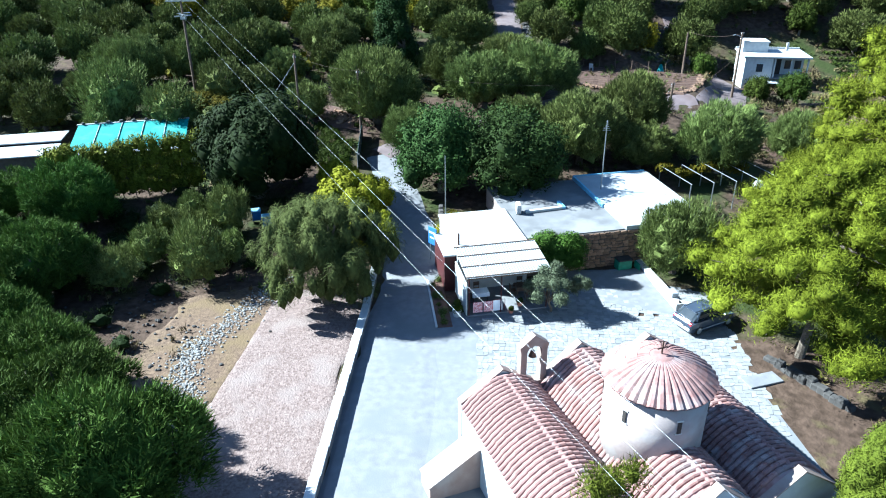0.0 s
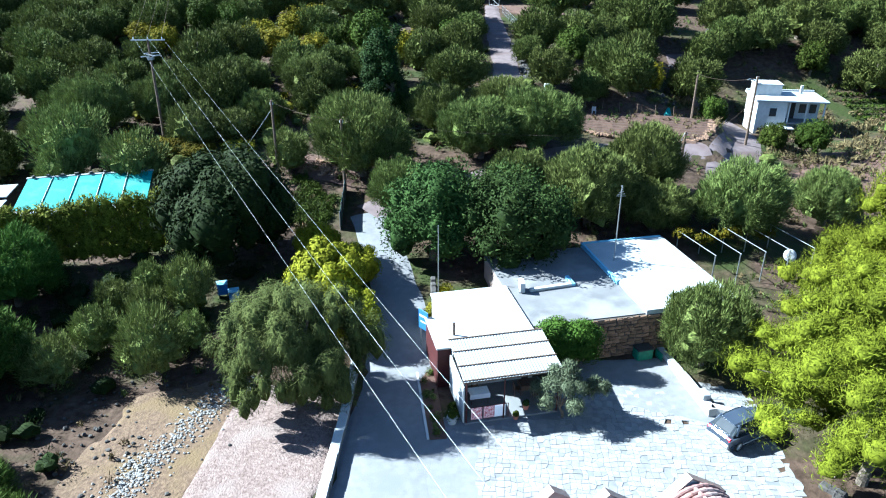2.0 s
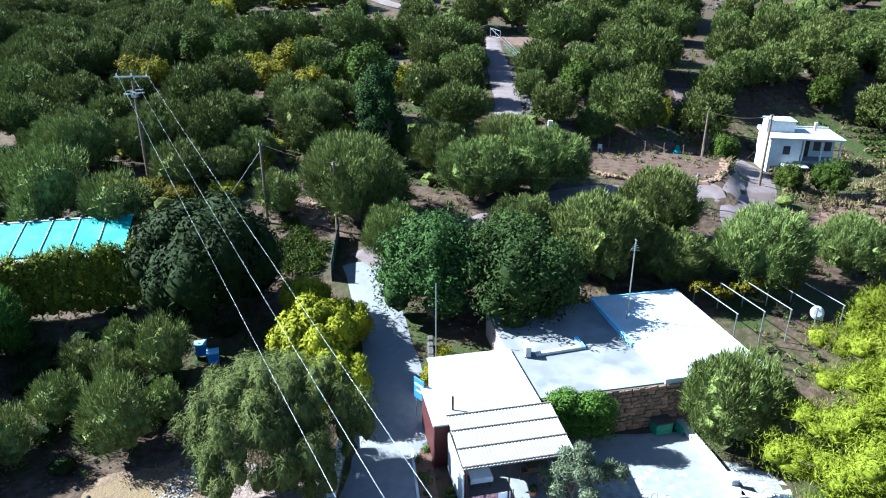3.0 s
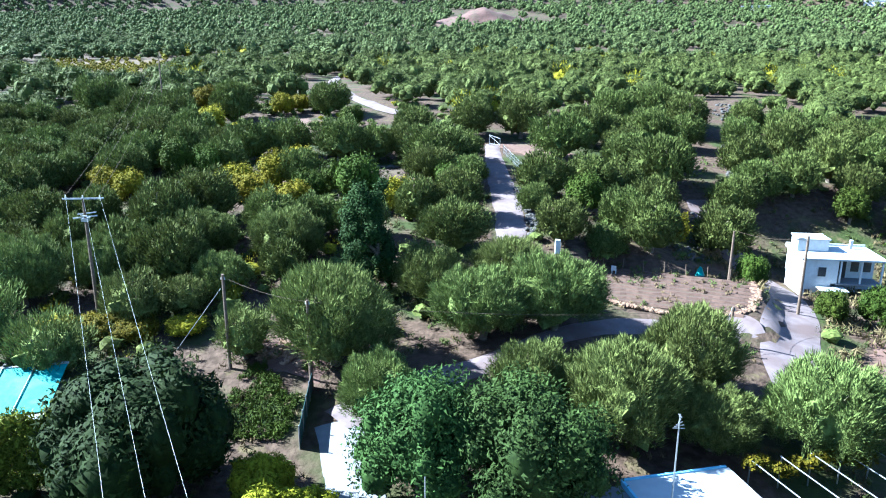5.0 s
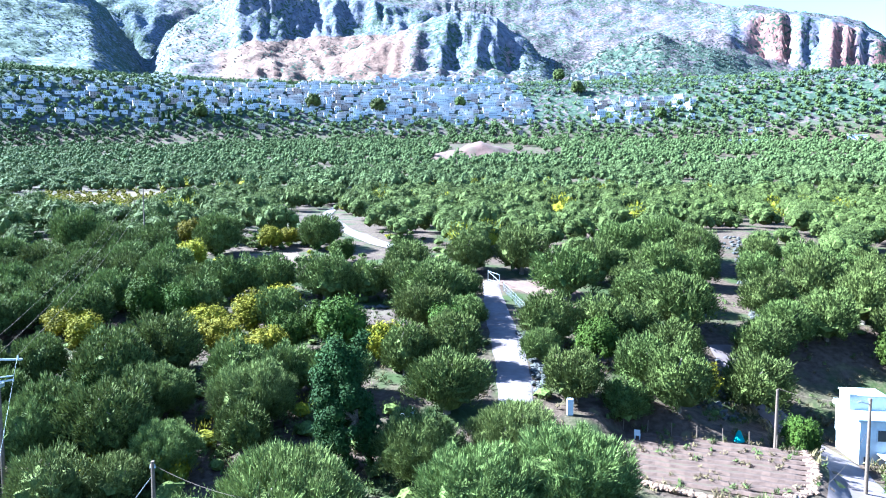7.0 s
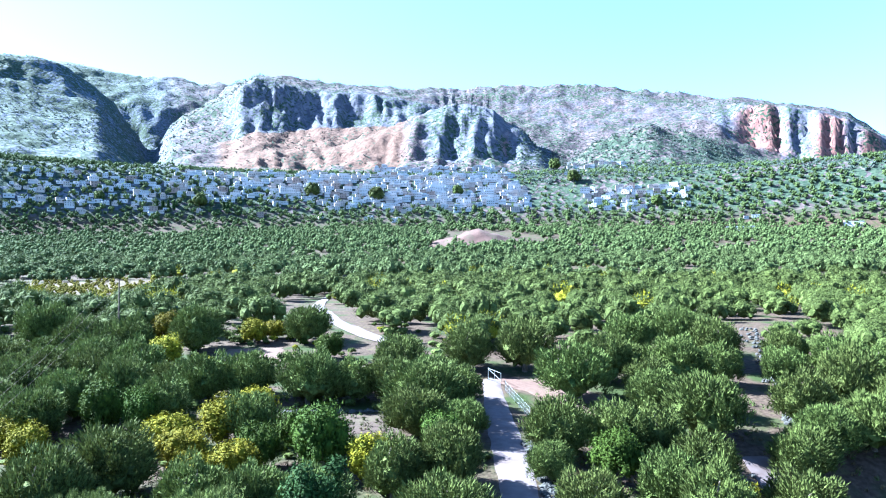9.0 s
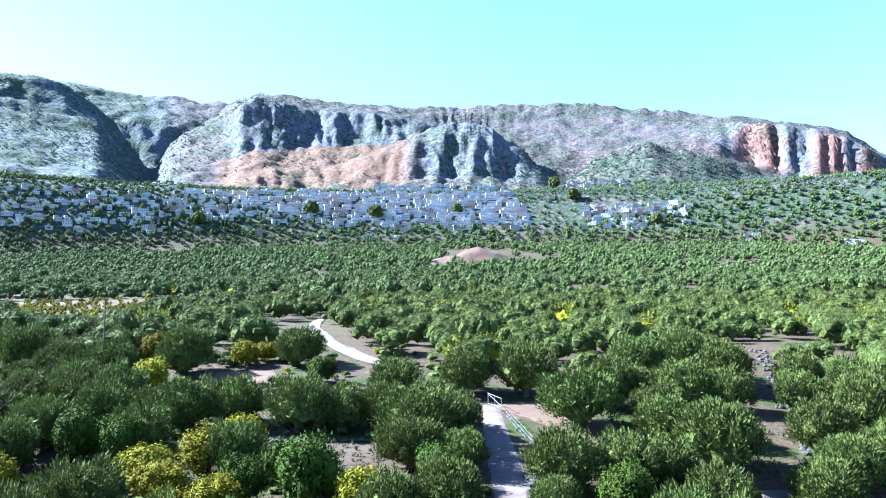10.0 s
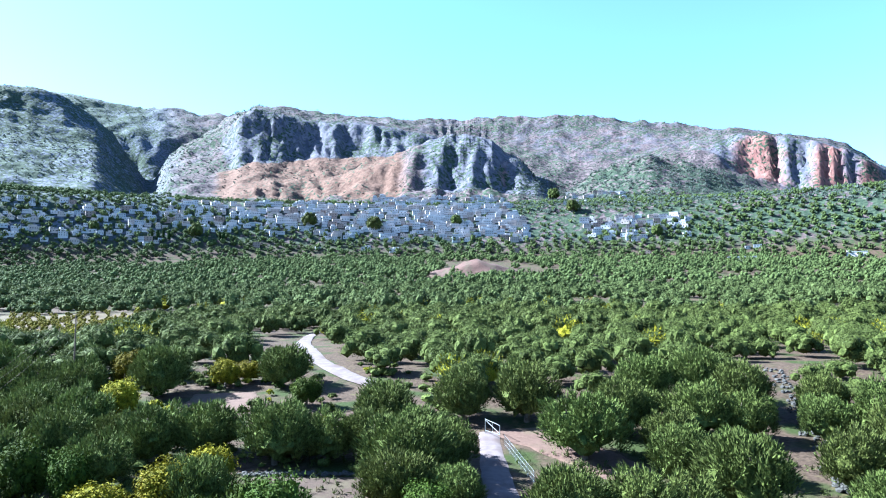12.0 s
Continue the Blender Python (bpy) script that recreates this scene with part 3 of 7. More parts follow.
GATE_LANE = ((4.2, 84, 3.0), (4.8, 93.5, 3.4), (4.8, 104, 3.6), (4.0, 119, 3.4), (3.6, 127, 2.8), (3.4, 138, 2.4))
FAR_LANE = ((-10, 158, 2.6), (-16, 161.5, 3.4), (-22, 170, 3.7), (-28, 182, 3.7), (-34, 200, 3.7), (-39, 216, 3.6), (-44, 236, 3.4), (-46, 262, 2.4))
strip("road_lane", LANE, CONCRETE, 0.10, "pale worn concrete lane beside the chapel yard")
strip("road_upper", UP_LANE, DIRT_ROAD, 0.12, "pale gravel lane curving below the terraced field")
strip("road_east", EAST_LANE, DIRT_ROAD, 0.13, "pale gravel lane beside the white house")
strip("road_gate", GATE_LANE, DIRT_ROAD, 0.12, "rutted gravel track leading to a wire gate")
strip("road_far", FAR_LANE, DIRT_ROAD, 0.25, "pale track bending between olive groves", step=4)
LANES = (LANE, UP_LANE, EAST_LANE, GATE_LANE, FAR_LANE)
patch("ground_field", ((-14.2, 16), (-6.6, 16), (-6.8, 38.5), (-13.2, 39.0)), STRAW, 0.06, "bare harrowed pinkish field beside the lane")
patch("ground_verge", ((-21.5, 20), (-14.5, 18), (-11.8, 40.5), (-19.0, 37.5)), DRY_GRASS, 0.045, "dry grassy verge strewn with stones", n=36, wobble=0.9)
patch("ground_terrace", ((12.4, 78.8), (25.0, 77.6), (27.9, 86.0), (13.4, 91.0)), STUBBLE, 0.09, "ploughed terraced field in furrows behind a stone wall", n=40)
patch("ground_clearing", ((3.5, 138.5), (16, 120.5), (21, 124), (12, 141)), EARTH, 0.10, "bare reddish earth clearing beside the gate")
patch("ground_stubble", ((-23, 114.5), (-7, 114.5), (-9.5, 122), (-21.5, 121.5)), STUBBLE, 0.10, "dry stubble field framed by trees")
patch("ground_garden", ((-41, 147.5), (-30, 147.5), (-32, 157), (-41, 155.5)), EARTH, 0.12, "reddish dug garden plot")
patch("ground_vineyard", ((-112, 214), (-90, 214), (-140, 336), (-194, 332)), GRASS_Y, 0.3, "yellow autumn vineyard far off in the groves", n=30)
ROW_GAP = ((24.0, 96, 1.6), (27, 103, 1.6), (30.8, 112, 1.8), (40, 137, 2.0), (47.5, 156, 2.4), (55, 175, 3.0), (58.5, 185, 3.0))
patch("ground_lawn", ((-14.6, 60), (-12.8, 59), (-12.4, 62.5), (-13.8, 64.5)), LAWN, 0.12, "small bright green grass bank", n=30, wobble=0.9)
patch("ground_bank", ((-15, 66), (-10.8, 64), (-10.5, 70), (-20, 71)), EARTH, 0.10, "bare pinkish earth bank by the lane")
patch("ground_bare", ((-31.5, 82), (-26, 82), (-26, 87.5), (-30, 88)), EARTH, 0.10, "patch of bare pinkish soil")
patch("ground_meadow", ((29, 64), (60, 68), (60, 84), (37, 80)), EARTH, 0.10, "dry weedy slope below the white house")
FIELDS = ((-16.5, 15, -6, 38.5), (11, 76, 29.5, 90.5), (3, 120, 19, 141), (-23, 114, -7, 122), (-41, 147, -30, 157), (-195, 256, -118, 338), (-6, -60, 20, 57))


# ---- trees ----
def ball(r, cx, cy, cz, sz, seed, rough=0.18, sub=2):
    """Verts and triangles of a lumpy ball."""
    bm = bmesh.new()
    bmesh.ops.create_icosphere(bm, subdivisions=sub, radius=1.0)
    v = np.array([x.co for x in bm.verts])
    f = np.array([[x.index for x in p.verts] for p in bm.faces])
    bm.free()
    k = 1 + rough * waves(v[:, 0] * 2 + seed, v[:, 1] * 2 + v[:, 2] * 1.7, 2.2, seed % 50, 3)
    return v * k[:, None] * (r, r, r * sz) + (cx, cy, cz), f


def leaves(lumps, count, length, width, seed, droop=0.0, up=0.5, spread=0.5, shell=(0.82, 1.08), brush=3):
    """Small pointed leaf sprays over a set of lumps (x, y, z, radius, flattening)."""
    g = np.random.default_rng(seed)
    lumps = np.array(lumps, float)
    which = g.choice(len(lumps), count, p=lumps[:, 3] ** 2 / (lumps[:, 3] ** 2).sum())
    way = g.normal(size=(count, 3))
    way /= np.linalg.norm(way, axis=1)[:, None]
    way[:, 2] = np.where(way[:, 2] < -0.55, -way[:, 2], way[:, 2])
    L = lumps[which]
    c = L[:, :3] + way * L[:, 3:4] * g.uniform(*shell, (count, 1)) * np.stack([np.ones(count), np.ones(count), L[:, 4]], 1)
    axis = way * 0.7 + np.array([0, 0, up - droop]) + g.normal(size=(count, 3)) * spread
    axis /= np.linalg.norm(axis, axis=1)[:, None]
    flat = np.cross(axis, way + g.normal(size=(count, 3)) * 0.35)
    # most leaves turn their face outwards, the rest stand out as a brush
    mid = (lumps[:, :3] * lumps[:, 3:4]).sum(0) / lumps[:, 3].sum()
    out = c - mid
    out /= np.linalg.norm(out, axis=1)[:, None] + 1e-9
    face = way + 0.7 * out + g.normal(size=(count, 3)) * 0.28
    face /= np.linalg.norm(face, axis=1)[:, None]
    lie = np.array([0, 0, 0.6 * up - droop]) + g.normal(size=(count, 3)) * 0.6
    lie = lie - face * (lie * face).sum(1)[:, None]
    lie /= np.linalg.norm(lie, axis=1)[:, None] + 1e-9
    turn = (np.arange(count) % 10 >= brush)[:, None]
    axis = np.where(turn, lie, axis)
    flat = np.where(turn, np.cross(lie, face), flat)
    flat /= np.linalg.norm(flat, axis=1)[:, None] + 1e-9
    ln, wd = length * g.uniform(0.6, 1.3, (count, 1)), width * g.uniform(0.6, 1.3, (count, 1))
    base, tip = c - axis * ln * 0.4, c + axis * ln * 0.6
    v = np.stack([base + flat * wd, tip, base - flat * wd], 1).reshape(-1, 3)
    q = np.arange(count)[:, None] * 3 + np.arange(3)
    return v, q


def crown(name, lumps, count, length, width, mat, parent, seed, core=0.8, sub=2, **kw):
    """Leaf sprays round darker inner clumps, as one mesh."""
    v, q = leaves(lumps, count, length, width, seed, **kw)
    tri = [q]
    verts, n = [v], len(v)
    if core:
        for k, (x, y, z, r, s) in enumerate(lumps):
            bv, bf = ball(r * core, x, y, z, s, seed + k * 7, 0.32, sub)
            tri.append(bf + n)
            verts.append(bv)
            n += len(bv)
    return arrays(name, np.concatenate(verts), np.concatenate(tri), mat, parent, smooth=True)


def plume_crown(plumes, per, slim, seed, core=0.70, core_sub=3, loose=0.30):
    """Verts and triangles of an olive crown of radius 1: upright brush-like plumes of narrow sprays round an inner mass."""
    g = np.random.default_rng(seed)
    k = np.arange(plumes)
    cz = 1 - 1.62 * (k + 0.5) / plumes
    a = k * 2.39996 + g.uniform(-0.3, 0.3, plumes)
    d = np.sqrt(np.maximum(0, 1 - cz * cz))
    bulge = 1 + 0.10 * np.sin(2 * a + seed) + 0.09 * np.sin(3 * a + 2 * cz + 2 * seed) + g.uniform(-0.20, 0.10, plumes)
    out = np.stack([d * np.cos(a), d * np.sin(a), cz], 1)
    mid = out * np.array([0.84, 0.84, 0.74]) * bulge[:, None] + (0, 0, 0.88)
    axis = out * np.array([0.34, 0.34, 0.1]) + np.array([0, 0, 1.0]) + g.normal(size=(plumes, 3)) * 0.12
    axis /= np.linalg.norm(axis, axis=1)[:, None]
    size = g.uniform(0.75, 1.25, plumes) * 2.8 / math.sqrt(plumes)
    n = plumes * per
    P, A, S, O = (np.repeat(v, per, 0) for v in (mid, axis, size[:, None], out))
    # sprays over a puff that is taller than wide
    side = g.normal(size=(n, 3))
    side /= np.linalg.norm(side, axis=1)[:, None]
    side = np.where(side[:, 2:] < -0.6, -side, side)
    base = P + (side * np.array([0.62, 0.62, 1.0])) * S * g.uniform(0.45, 1.0, (n, 1))
    way = A + side * 0.45 + 0.2 * O + g.normal(size=(n, 3)) * loose
    way /= np.linalg.norm(way, axis=1)[:, None]
    flat = np.cross(way, side + 0.7 * O + g.normal(size=(n, 3)) * 0.4)
    flat /= np.linalg.norm(flat, axis=1)[:, None] + 1e-9
    ln, wd = (0.20 * S + 0.05) * g.uniform(0.6, 1.4, (n, 1)), slim * g.uniform(0.6, 1.4, (n, 1))
    v = np.stack([base + flat * wd, base + way * ln, base - flat * wd], 1).reshape(-1, 3)
    q = np.arange(n)[:, None] * 3 + np.arange(3)
    bv, bf = ball(core, 0, 0, 0.84, 0.86, seed, 0.30, core_sub)
    bv = (bv - (0, 0, 0.84)) * g.uniform(0.72, 1.14, (len(bv), 1)) + (0, 0, 0.84)
    return np.concatenate([v, bv]), np.concatenate([q, bf + len(v)])


def trunk(parent, h, r, lumps, seed, mat=None):
    """A leaning, tapered, forked trunk that reaches into the lumps."""
    g = random.Random(seed)
    bm = bmesh.new()
    lean = Vector((g.uniform(-0.15, 0.15) * h, g.uniform(-0.15, 0.15) * h, h * 0.45))
    mid = lean * 0.5 + Vector((g.uniform(-0.06, 0.06) * h, 0, 0))
    tube(bm, (0, 0, -0.4), mid, r * 1.25, r)
    tube(bm, mid, lean, r, r * 0.75)
    for x, y, z, rr, s in lumps[:6]:
        end = Vector((x, y, z))
        knee = lean.lerp(end, 0.5) + Vector((g.uniform(-0.2, 0.2), g.uniform(-0.2, 0.2), 0.15))
        tube(bm, lean * 0.97, knee, r * 0.55, r * 0.35, 6)
        tube(bm, knee, end, r * 0.35, r * 0.12, 6)
    return part("trunk", bm, mat or BARK, parent)


def lumps_for(kind, seed):
    """Crown lumps of a tree of radius 1 and height about 2."""
    g = random.Random(seed)
    out = []
    if kind == "round":
        # many small clumps over an uneven dome, with gaps between them
        n = 30
        for k in range(n):
            f = (k + 0.5) / n
            cz = 1 - 1.72 * f
            a, d = k * 2.4 + g.uniform(-0.25, 0.25), math.sqrt(max(0.0, 1 - cz * cz)) * (1 if cz > -0.2 else 0.95)
            q = g.uniform(0.58, 0.80) + 0.10 * math.sin(3 * a + seed)
            out.append((d * q * math.cos(a), d * q * math.sin(a), 0.92 + 0.70 * cz * g.uniform(0.8, 1.1), g.uniform(0.20, 0.37), g.uniform(1.05, 1.55)))
        for k in range(4):
            out.append((0.28 * math.cos(k * 1.57), 0.28 * math.sin(k * 1.57), 0.92 + 0.12 * (k % 2), 0.46, 1.0))
    elif kind == "bush":
        for k in range(7):
            a, d = k * 2.4, 0.55 * math.sqrt(k / 7)
            out.append((d * math.cos(a), d * math.sin(a), 0.75 - 0.3 * d + g.uniform(-0.1, 0.1), g.uniform(0.38, 0.52), 0.85))
    elif kind == "tall":
        for k in range(14):
            z = 0.6 + 2.6 * k / 14
            a, d = k * 2.4, 0.42 * (1 - 0.4 * k / 14)
            out.append((d * math.cos(a), d * math.sin(a), z, g.uniform(0.34, 0.50) * (1 - 0.35 * k / 14), 1.2))
    return out


def make_tree(name, kind, mat, count, length, width, seed, label, category, group, **kw):
    """A tree of crown radius 1, scaled by its copies."""
    ob = thing(name, Matrix(), label, category, group)
    lumps = lumps_for(kind, seed)
    trunk(ob, 0.95 if kind != "tall" else 2.0, 0.085, lumps, seed)
    crown("crown", lumps, count, length, width, mat, ob, seed, **kw)
    return ob


def make_olive(name, mat, plumes, per, slim, seed, label, category, group, **kw):
    """An olive of crown radius 1, scaled by its copies."""
    ob = thing(name, Matrix(), label, category, group)
    trunk(ob, 0.95, 0.085, lumps_for("round", seed), seed)
    v, f = plume_crown(plumes, per, slim, seed, **kw)
    arrays("crown", v, f, mat, ob)
    return ob


def drop_all(ob):
    for o in (*ob.children_recursive, ob):
        bpy.data.objects.remove(o)


def plant(kinds, spots, seed=0, tall=(0.92, 1.15), labels=None):
    """Copies of tree models at x, y, radius."""
    g = random.Random(seed)
    for k, (x, y, r) in enumerate(spots):
        m = kinds[k % len(kinds)]
        z = at(x, y) - 0.05
        o = copy_thing(m, Matrix.Translation((x, y, z)) @ Matrix.Rotation(g.uniform(0, 6.28), 4, "Z"))
        r *= 1.12
        o.scale = (r * g.uniform(0.93, 1.07), r * g.uniform(0.93, 1.07), r * g.uniform(*tall))
        if labels:
            tagged(o, labels[k % len(labels)])


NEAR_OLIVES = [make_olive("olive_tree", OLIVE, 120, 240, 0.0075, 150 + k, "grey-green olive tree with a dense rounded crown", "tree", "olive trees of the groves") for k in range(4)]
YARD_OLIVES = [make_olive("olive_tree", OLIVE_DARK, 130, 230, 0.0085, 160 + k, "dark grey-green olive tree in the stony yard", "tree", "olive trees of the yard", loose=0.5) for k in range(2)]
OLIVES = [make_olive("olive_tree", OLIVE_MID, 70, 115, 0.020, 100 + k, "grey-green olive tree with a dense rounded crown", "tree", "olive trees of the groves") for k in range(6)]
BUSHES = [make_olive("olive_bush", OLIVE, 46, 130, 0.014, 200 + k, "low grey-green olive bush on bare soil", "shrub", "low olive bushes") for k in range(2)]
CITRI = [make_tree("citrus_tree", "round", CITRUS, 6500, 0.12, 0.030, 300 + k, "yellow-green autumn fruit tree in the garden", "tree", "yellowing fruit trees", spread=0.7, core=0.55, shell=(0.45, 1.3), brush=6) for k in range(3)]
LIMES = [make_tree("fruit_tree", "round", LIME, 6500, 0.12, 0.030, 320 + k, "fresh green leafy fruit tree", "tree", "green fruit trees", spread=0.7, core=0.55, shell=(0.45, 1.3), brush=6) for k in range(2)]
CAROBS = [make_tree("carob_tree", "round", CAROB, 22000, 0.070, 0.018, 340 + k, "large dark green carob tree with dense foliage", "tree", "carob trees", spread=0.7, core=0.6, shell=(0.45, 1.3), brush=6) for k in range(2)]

GROVE = ((-5.6, 60.4, 2.7), (4.9, 61.3, 2.8), (10.3, 58.9, 3.7), (15.9, 63.8, 3.5), (16.0, 58.5, 2.5), (23.0, 58.9, 3.6), (31.8, 62.4, 3.0), (-9.8, 66.6, 4.4), (-3.3, 76.8, 3.1), (1.2, 70.9, 3.4), (7.2, 72.3, 3.6), (3.7, 77.9, 3.1), (-22.1, 77.0, 2.3), (-18.0, 85.2, 3.2), (-26.9, 86.0, 2.9), (-33.0, 78.0, 2.9), (-39.0, 74.8, 3.3), (-43.6, 71.8, 2.0))
LOW = ((-27.7, 71.6, 2.4), (-24.1, 73.7, 1.7), (-17.0, 67.2, 2.0), (-36.9, 65.0, 3.0), (-30.2, 63.5, 2.6), (-36.8, 62.6, 2.1), (7.8, 101.1, 1.9), (43.7, 134.7, 2.7), (47.0, 142.2, 3.2), (46.6, 124.0, 3.2))
YARD = ((-29.3, 37.0, 3.3), (-31.8, 46.1, 3.4), (-29.4, 33.7, 1.7), (-19.8, 21.2, 3.6), (-14.9, 17.4, 4.0), (-23.0, 26.0, 3.0), (-36, 40, 3), (-28, 29, 2.8), (-33.5, 33, 3.0), (-38, 47, 2.8), (-25, 21, 3.0))
YARD_LOW = ((-24.0, 45.1, 1.4), (-23.6, 41.3, 1.5), (-24.8, 37.9, 1.7), (-22.5, 47.5, 1.2))
ROWS = ((-32.8, 80.5, 3.0), (-32.6, 89.4, 3.7), (-30.7, 96.3, 3.6), (-17.5, 80.8, 2.2), (-41.6, 92.9, 2.6), (-1.6, 88.8, 3.2), (-1.4, 99.3, 3.0), (9.2, 106.5, 3.2), (15.1, 108.2, 2.9), (19.4, 109.0, 2.7), (22.8, 104.4, 3.3), (26.4, 114.6, 4.0), (22.7, 121.8, 3.1), (10.0, 91.0, 2.7), (14.8, 91.4, 2.3), (19.8, 92.4, 3.2), (30.4, 100.6, 3.6), (38.4, 112.2, 3.0), (34.5, 109.3, 3.0), (38.6, 118.7, 3.2), (43.8, 113.4, 3.1), (51.5, 136.0, 3.5))
ROWS_B = ((13.8, 127.8, 4.2), (19.8, 136.8, 3.6), (8.4, 142.5, 4.0), (0.2, 143.2, 3.6), (-4.9, 119.3, 4.1), (-5.6, 113.1, 3.1), (-0.2, 112.5, 2.4), (-10.2, 127.2, 3.2), (-20.2, 125.6, 3.6), (-14.9, 126.8, 3.0), (-23.3, 111.1, 2.8), (-47.1, 110.7, 3.4), (-54.8, 115.2, 3.2), (-47.8, 118.4, 3.5), (-43.7, 123.3, 3.3), (-35.9, 117.0, 3.3), (-68.0, 135.8, 3.5), (-59.1, 132.9, 3.0), (-53.4, 134.6, 3.7), (-70.7, 151.4, 4.5), (-62.2, 146.9, 3.7), (-54.3, 147.0, 3.7), (-46.4, 154.4, 4.4), (-28.9, 160.7, 4.0), (-28.9, 128.1, 3.5), (-34.5, 126.5, 3.5), (29.3, 137.0, 3.6), (34.7, 135.4, 3.2), (33.8, 150.6, 3.9), (26.0, 149.9, 4.0), (37.9, 145.6, 3.6))
GOLD = ((-47.3, 107.1, 2.5), (-43.3, 104.1, 2.2), (-30.6, 107.1, 2.6), (-27.6, 103.5, 2.4), (-26.1, 111.5, 2.7), (-24.9, 117.8, 2.5), (-24.3, 97.7, 2.0), (-21.1, 99.5, 2.3), (-8.5, 101.3, 2.6), (23.4, 98.0, 2.3), (-54.5, 161.7, 2.8), (-38.3, 160.2, 2.3), (-35.6, 163.9, 2.2), (-46.8, 143.3, 2.8), (-30, 70, 1.9), (-26.8, 69.6, 1.8), (-33, 69.5, 1.9), (-23, 70.5, 1.6))
FRESH = ((29.4, 88.4, 1.7), (33.9, 80.6, 1.5), (37.8, 79.6, 1.8), (49.0, 108.5, 2.2), (-36.6, 113.4, 2.2), (-41.0, 113.6, 2.4), (-19.9, 103.6, 2.0), (-13.8, 102.8, 2.8), (-2.6, 108.0, 2.2), (-32.2, 85.6, 1.8), (-22.4, 148.6, 2.1), (13.8, 100.8, 2.1), (-17.0, 107.5, 2.0))
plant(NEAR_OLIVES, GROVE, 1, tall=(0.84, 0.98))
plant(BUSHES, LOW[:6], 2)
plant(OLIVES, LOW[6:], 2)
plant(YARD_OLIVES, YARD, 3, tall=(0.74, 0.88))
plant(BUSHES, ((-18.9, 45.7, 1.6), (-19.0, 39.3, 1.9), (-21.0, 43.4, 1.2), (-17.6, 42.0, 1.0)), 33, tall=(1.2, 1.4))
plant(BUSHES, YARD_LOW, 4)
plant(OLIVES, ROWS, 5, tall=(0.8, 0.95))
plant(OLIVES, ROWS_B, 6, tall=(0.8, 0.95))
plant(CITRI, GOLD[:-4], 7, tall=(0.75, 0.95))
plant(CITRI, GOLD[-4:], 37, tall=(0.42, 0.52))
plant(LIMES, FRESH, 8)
BRIGHT = [make_tree("lemon_tree", "round", LEMON, 11000, 0.10, 0.026, 330, "bright yellow-green lemon tree beside the lane", "tree", "lemon trees", spread=0.6, core=0.7)]
plant(BRIGHT, ((-9.2, 46.2, 2.7), (-7.4, 43.4, 2.0), (-8.2, 49.4, 1.9), (-11.2, 51.8, 1.8)), 31, tall=(0.82, 0.95))
drop_all(BRIGHT[0])
OAKS = [make_tree("holm_oak", "round", OAK, 14000, 0.075, 0.020, 360, "very dark spreading broadleaf tree beside the shed", "tree", "dark broadleaf trees", spread=0.7, core=0.75)]
plant(OAKS, ((-18.0, 52.0, 5.2),), 9, tall=(0.8, 0.85))
drop_all(OAKS[0])
plant(CAROBS, ((-2.4, 53.4, 3.8), (3.8, 52.6, 4.2)), 9, tall=(0.85, 0.95))

# more of the same orchard rows, up to the far end of the nearer groves
taken = [s for group in (GROVE, LOW, ROWS, ROWS_B, GOLD, FRESH) for s in group]


def lane_gap(x, y):
    best = 99.0
    for line in LANES:
        for (x0, y0, _), (x1, y1, _) in zip(line, line[1:]):
            dx, dy = x1 - x0, y1 - y0
            t = min(1.0, max(0.0, ((x - x0) * dx + (y - y0) * dy) / (dx * dx + dy * dy)))
            best = min(best, math.hypot(x - x0 - t * dx, y - y0 - t * dy))
    return best


def clear_of(x, y, r):
    if lane_gap(x, y) < r + 1.4:
        return False
    for x0, y0, x1, y1 in FIELDS:
        if x0 - r * 0.7 < x < x1 + r * 0.7 and y0 - r * 0.7 < y < y1 + r * 0.7:
            return False
    if 95 < y < 186 and abs(x - np.interp(y, [p[1] for p in ROW_GAP], [p[0] for p in ROW_GAP])) < 2.2 + r * 0.75:
        return False
    # low gardens in front of the far track keep it in sight
    bend = np.interp(y, [p[1] for p in FAR_LANE], [p[0] for p in FAR_LANE])
    if 158 < y < 240 and -8 - r < x - bend < 3 + r * 0.5:
        return False
    return not (-47 < x < -13 and 132 < y < 160)


g = random.Random(12)
filler = []
for j in range(13):
    y = 66 + j * 6.4
    for k in range(44):
        x = -112 + k * 5.6 + g.uniform(-1.5, 1.5)
        yy, r = y + g.uniform(-2, 2), g.uniform(2.5, 3.6)
        if abs(x) > 0.8 * (yy + 5) + 4 or (-13 < x < 29 and yy < 91) or (26 < x < 60 and yy < 104) or (-31.5 < x < -26 and 81 < yy < 88) or (yy < 74 and x > -39) or (-52 < x < -8 and 92 < yy < 124) or (5 < x < 25 and 98 < yy < 124):
            continue
        if clear_of(x, yy, r) and all(math.hypot(x - a, yy - b) > (r + c) * 0.72 for a, b, c in taken):
            taken.append((x, yy, r))
            filler.append((x, yy, r))
plant(OLIVES, filler, 14, tall=(0.8, 0.95))

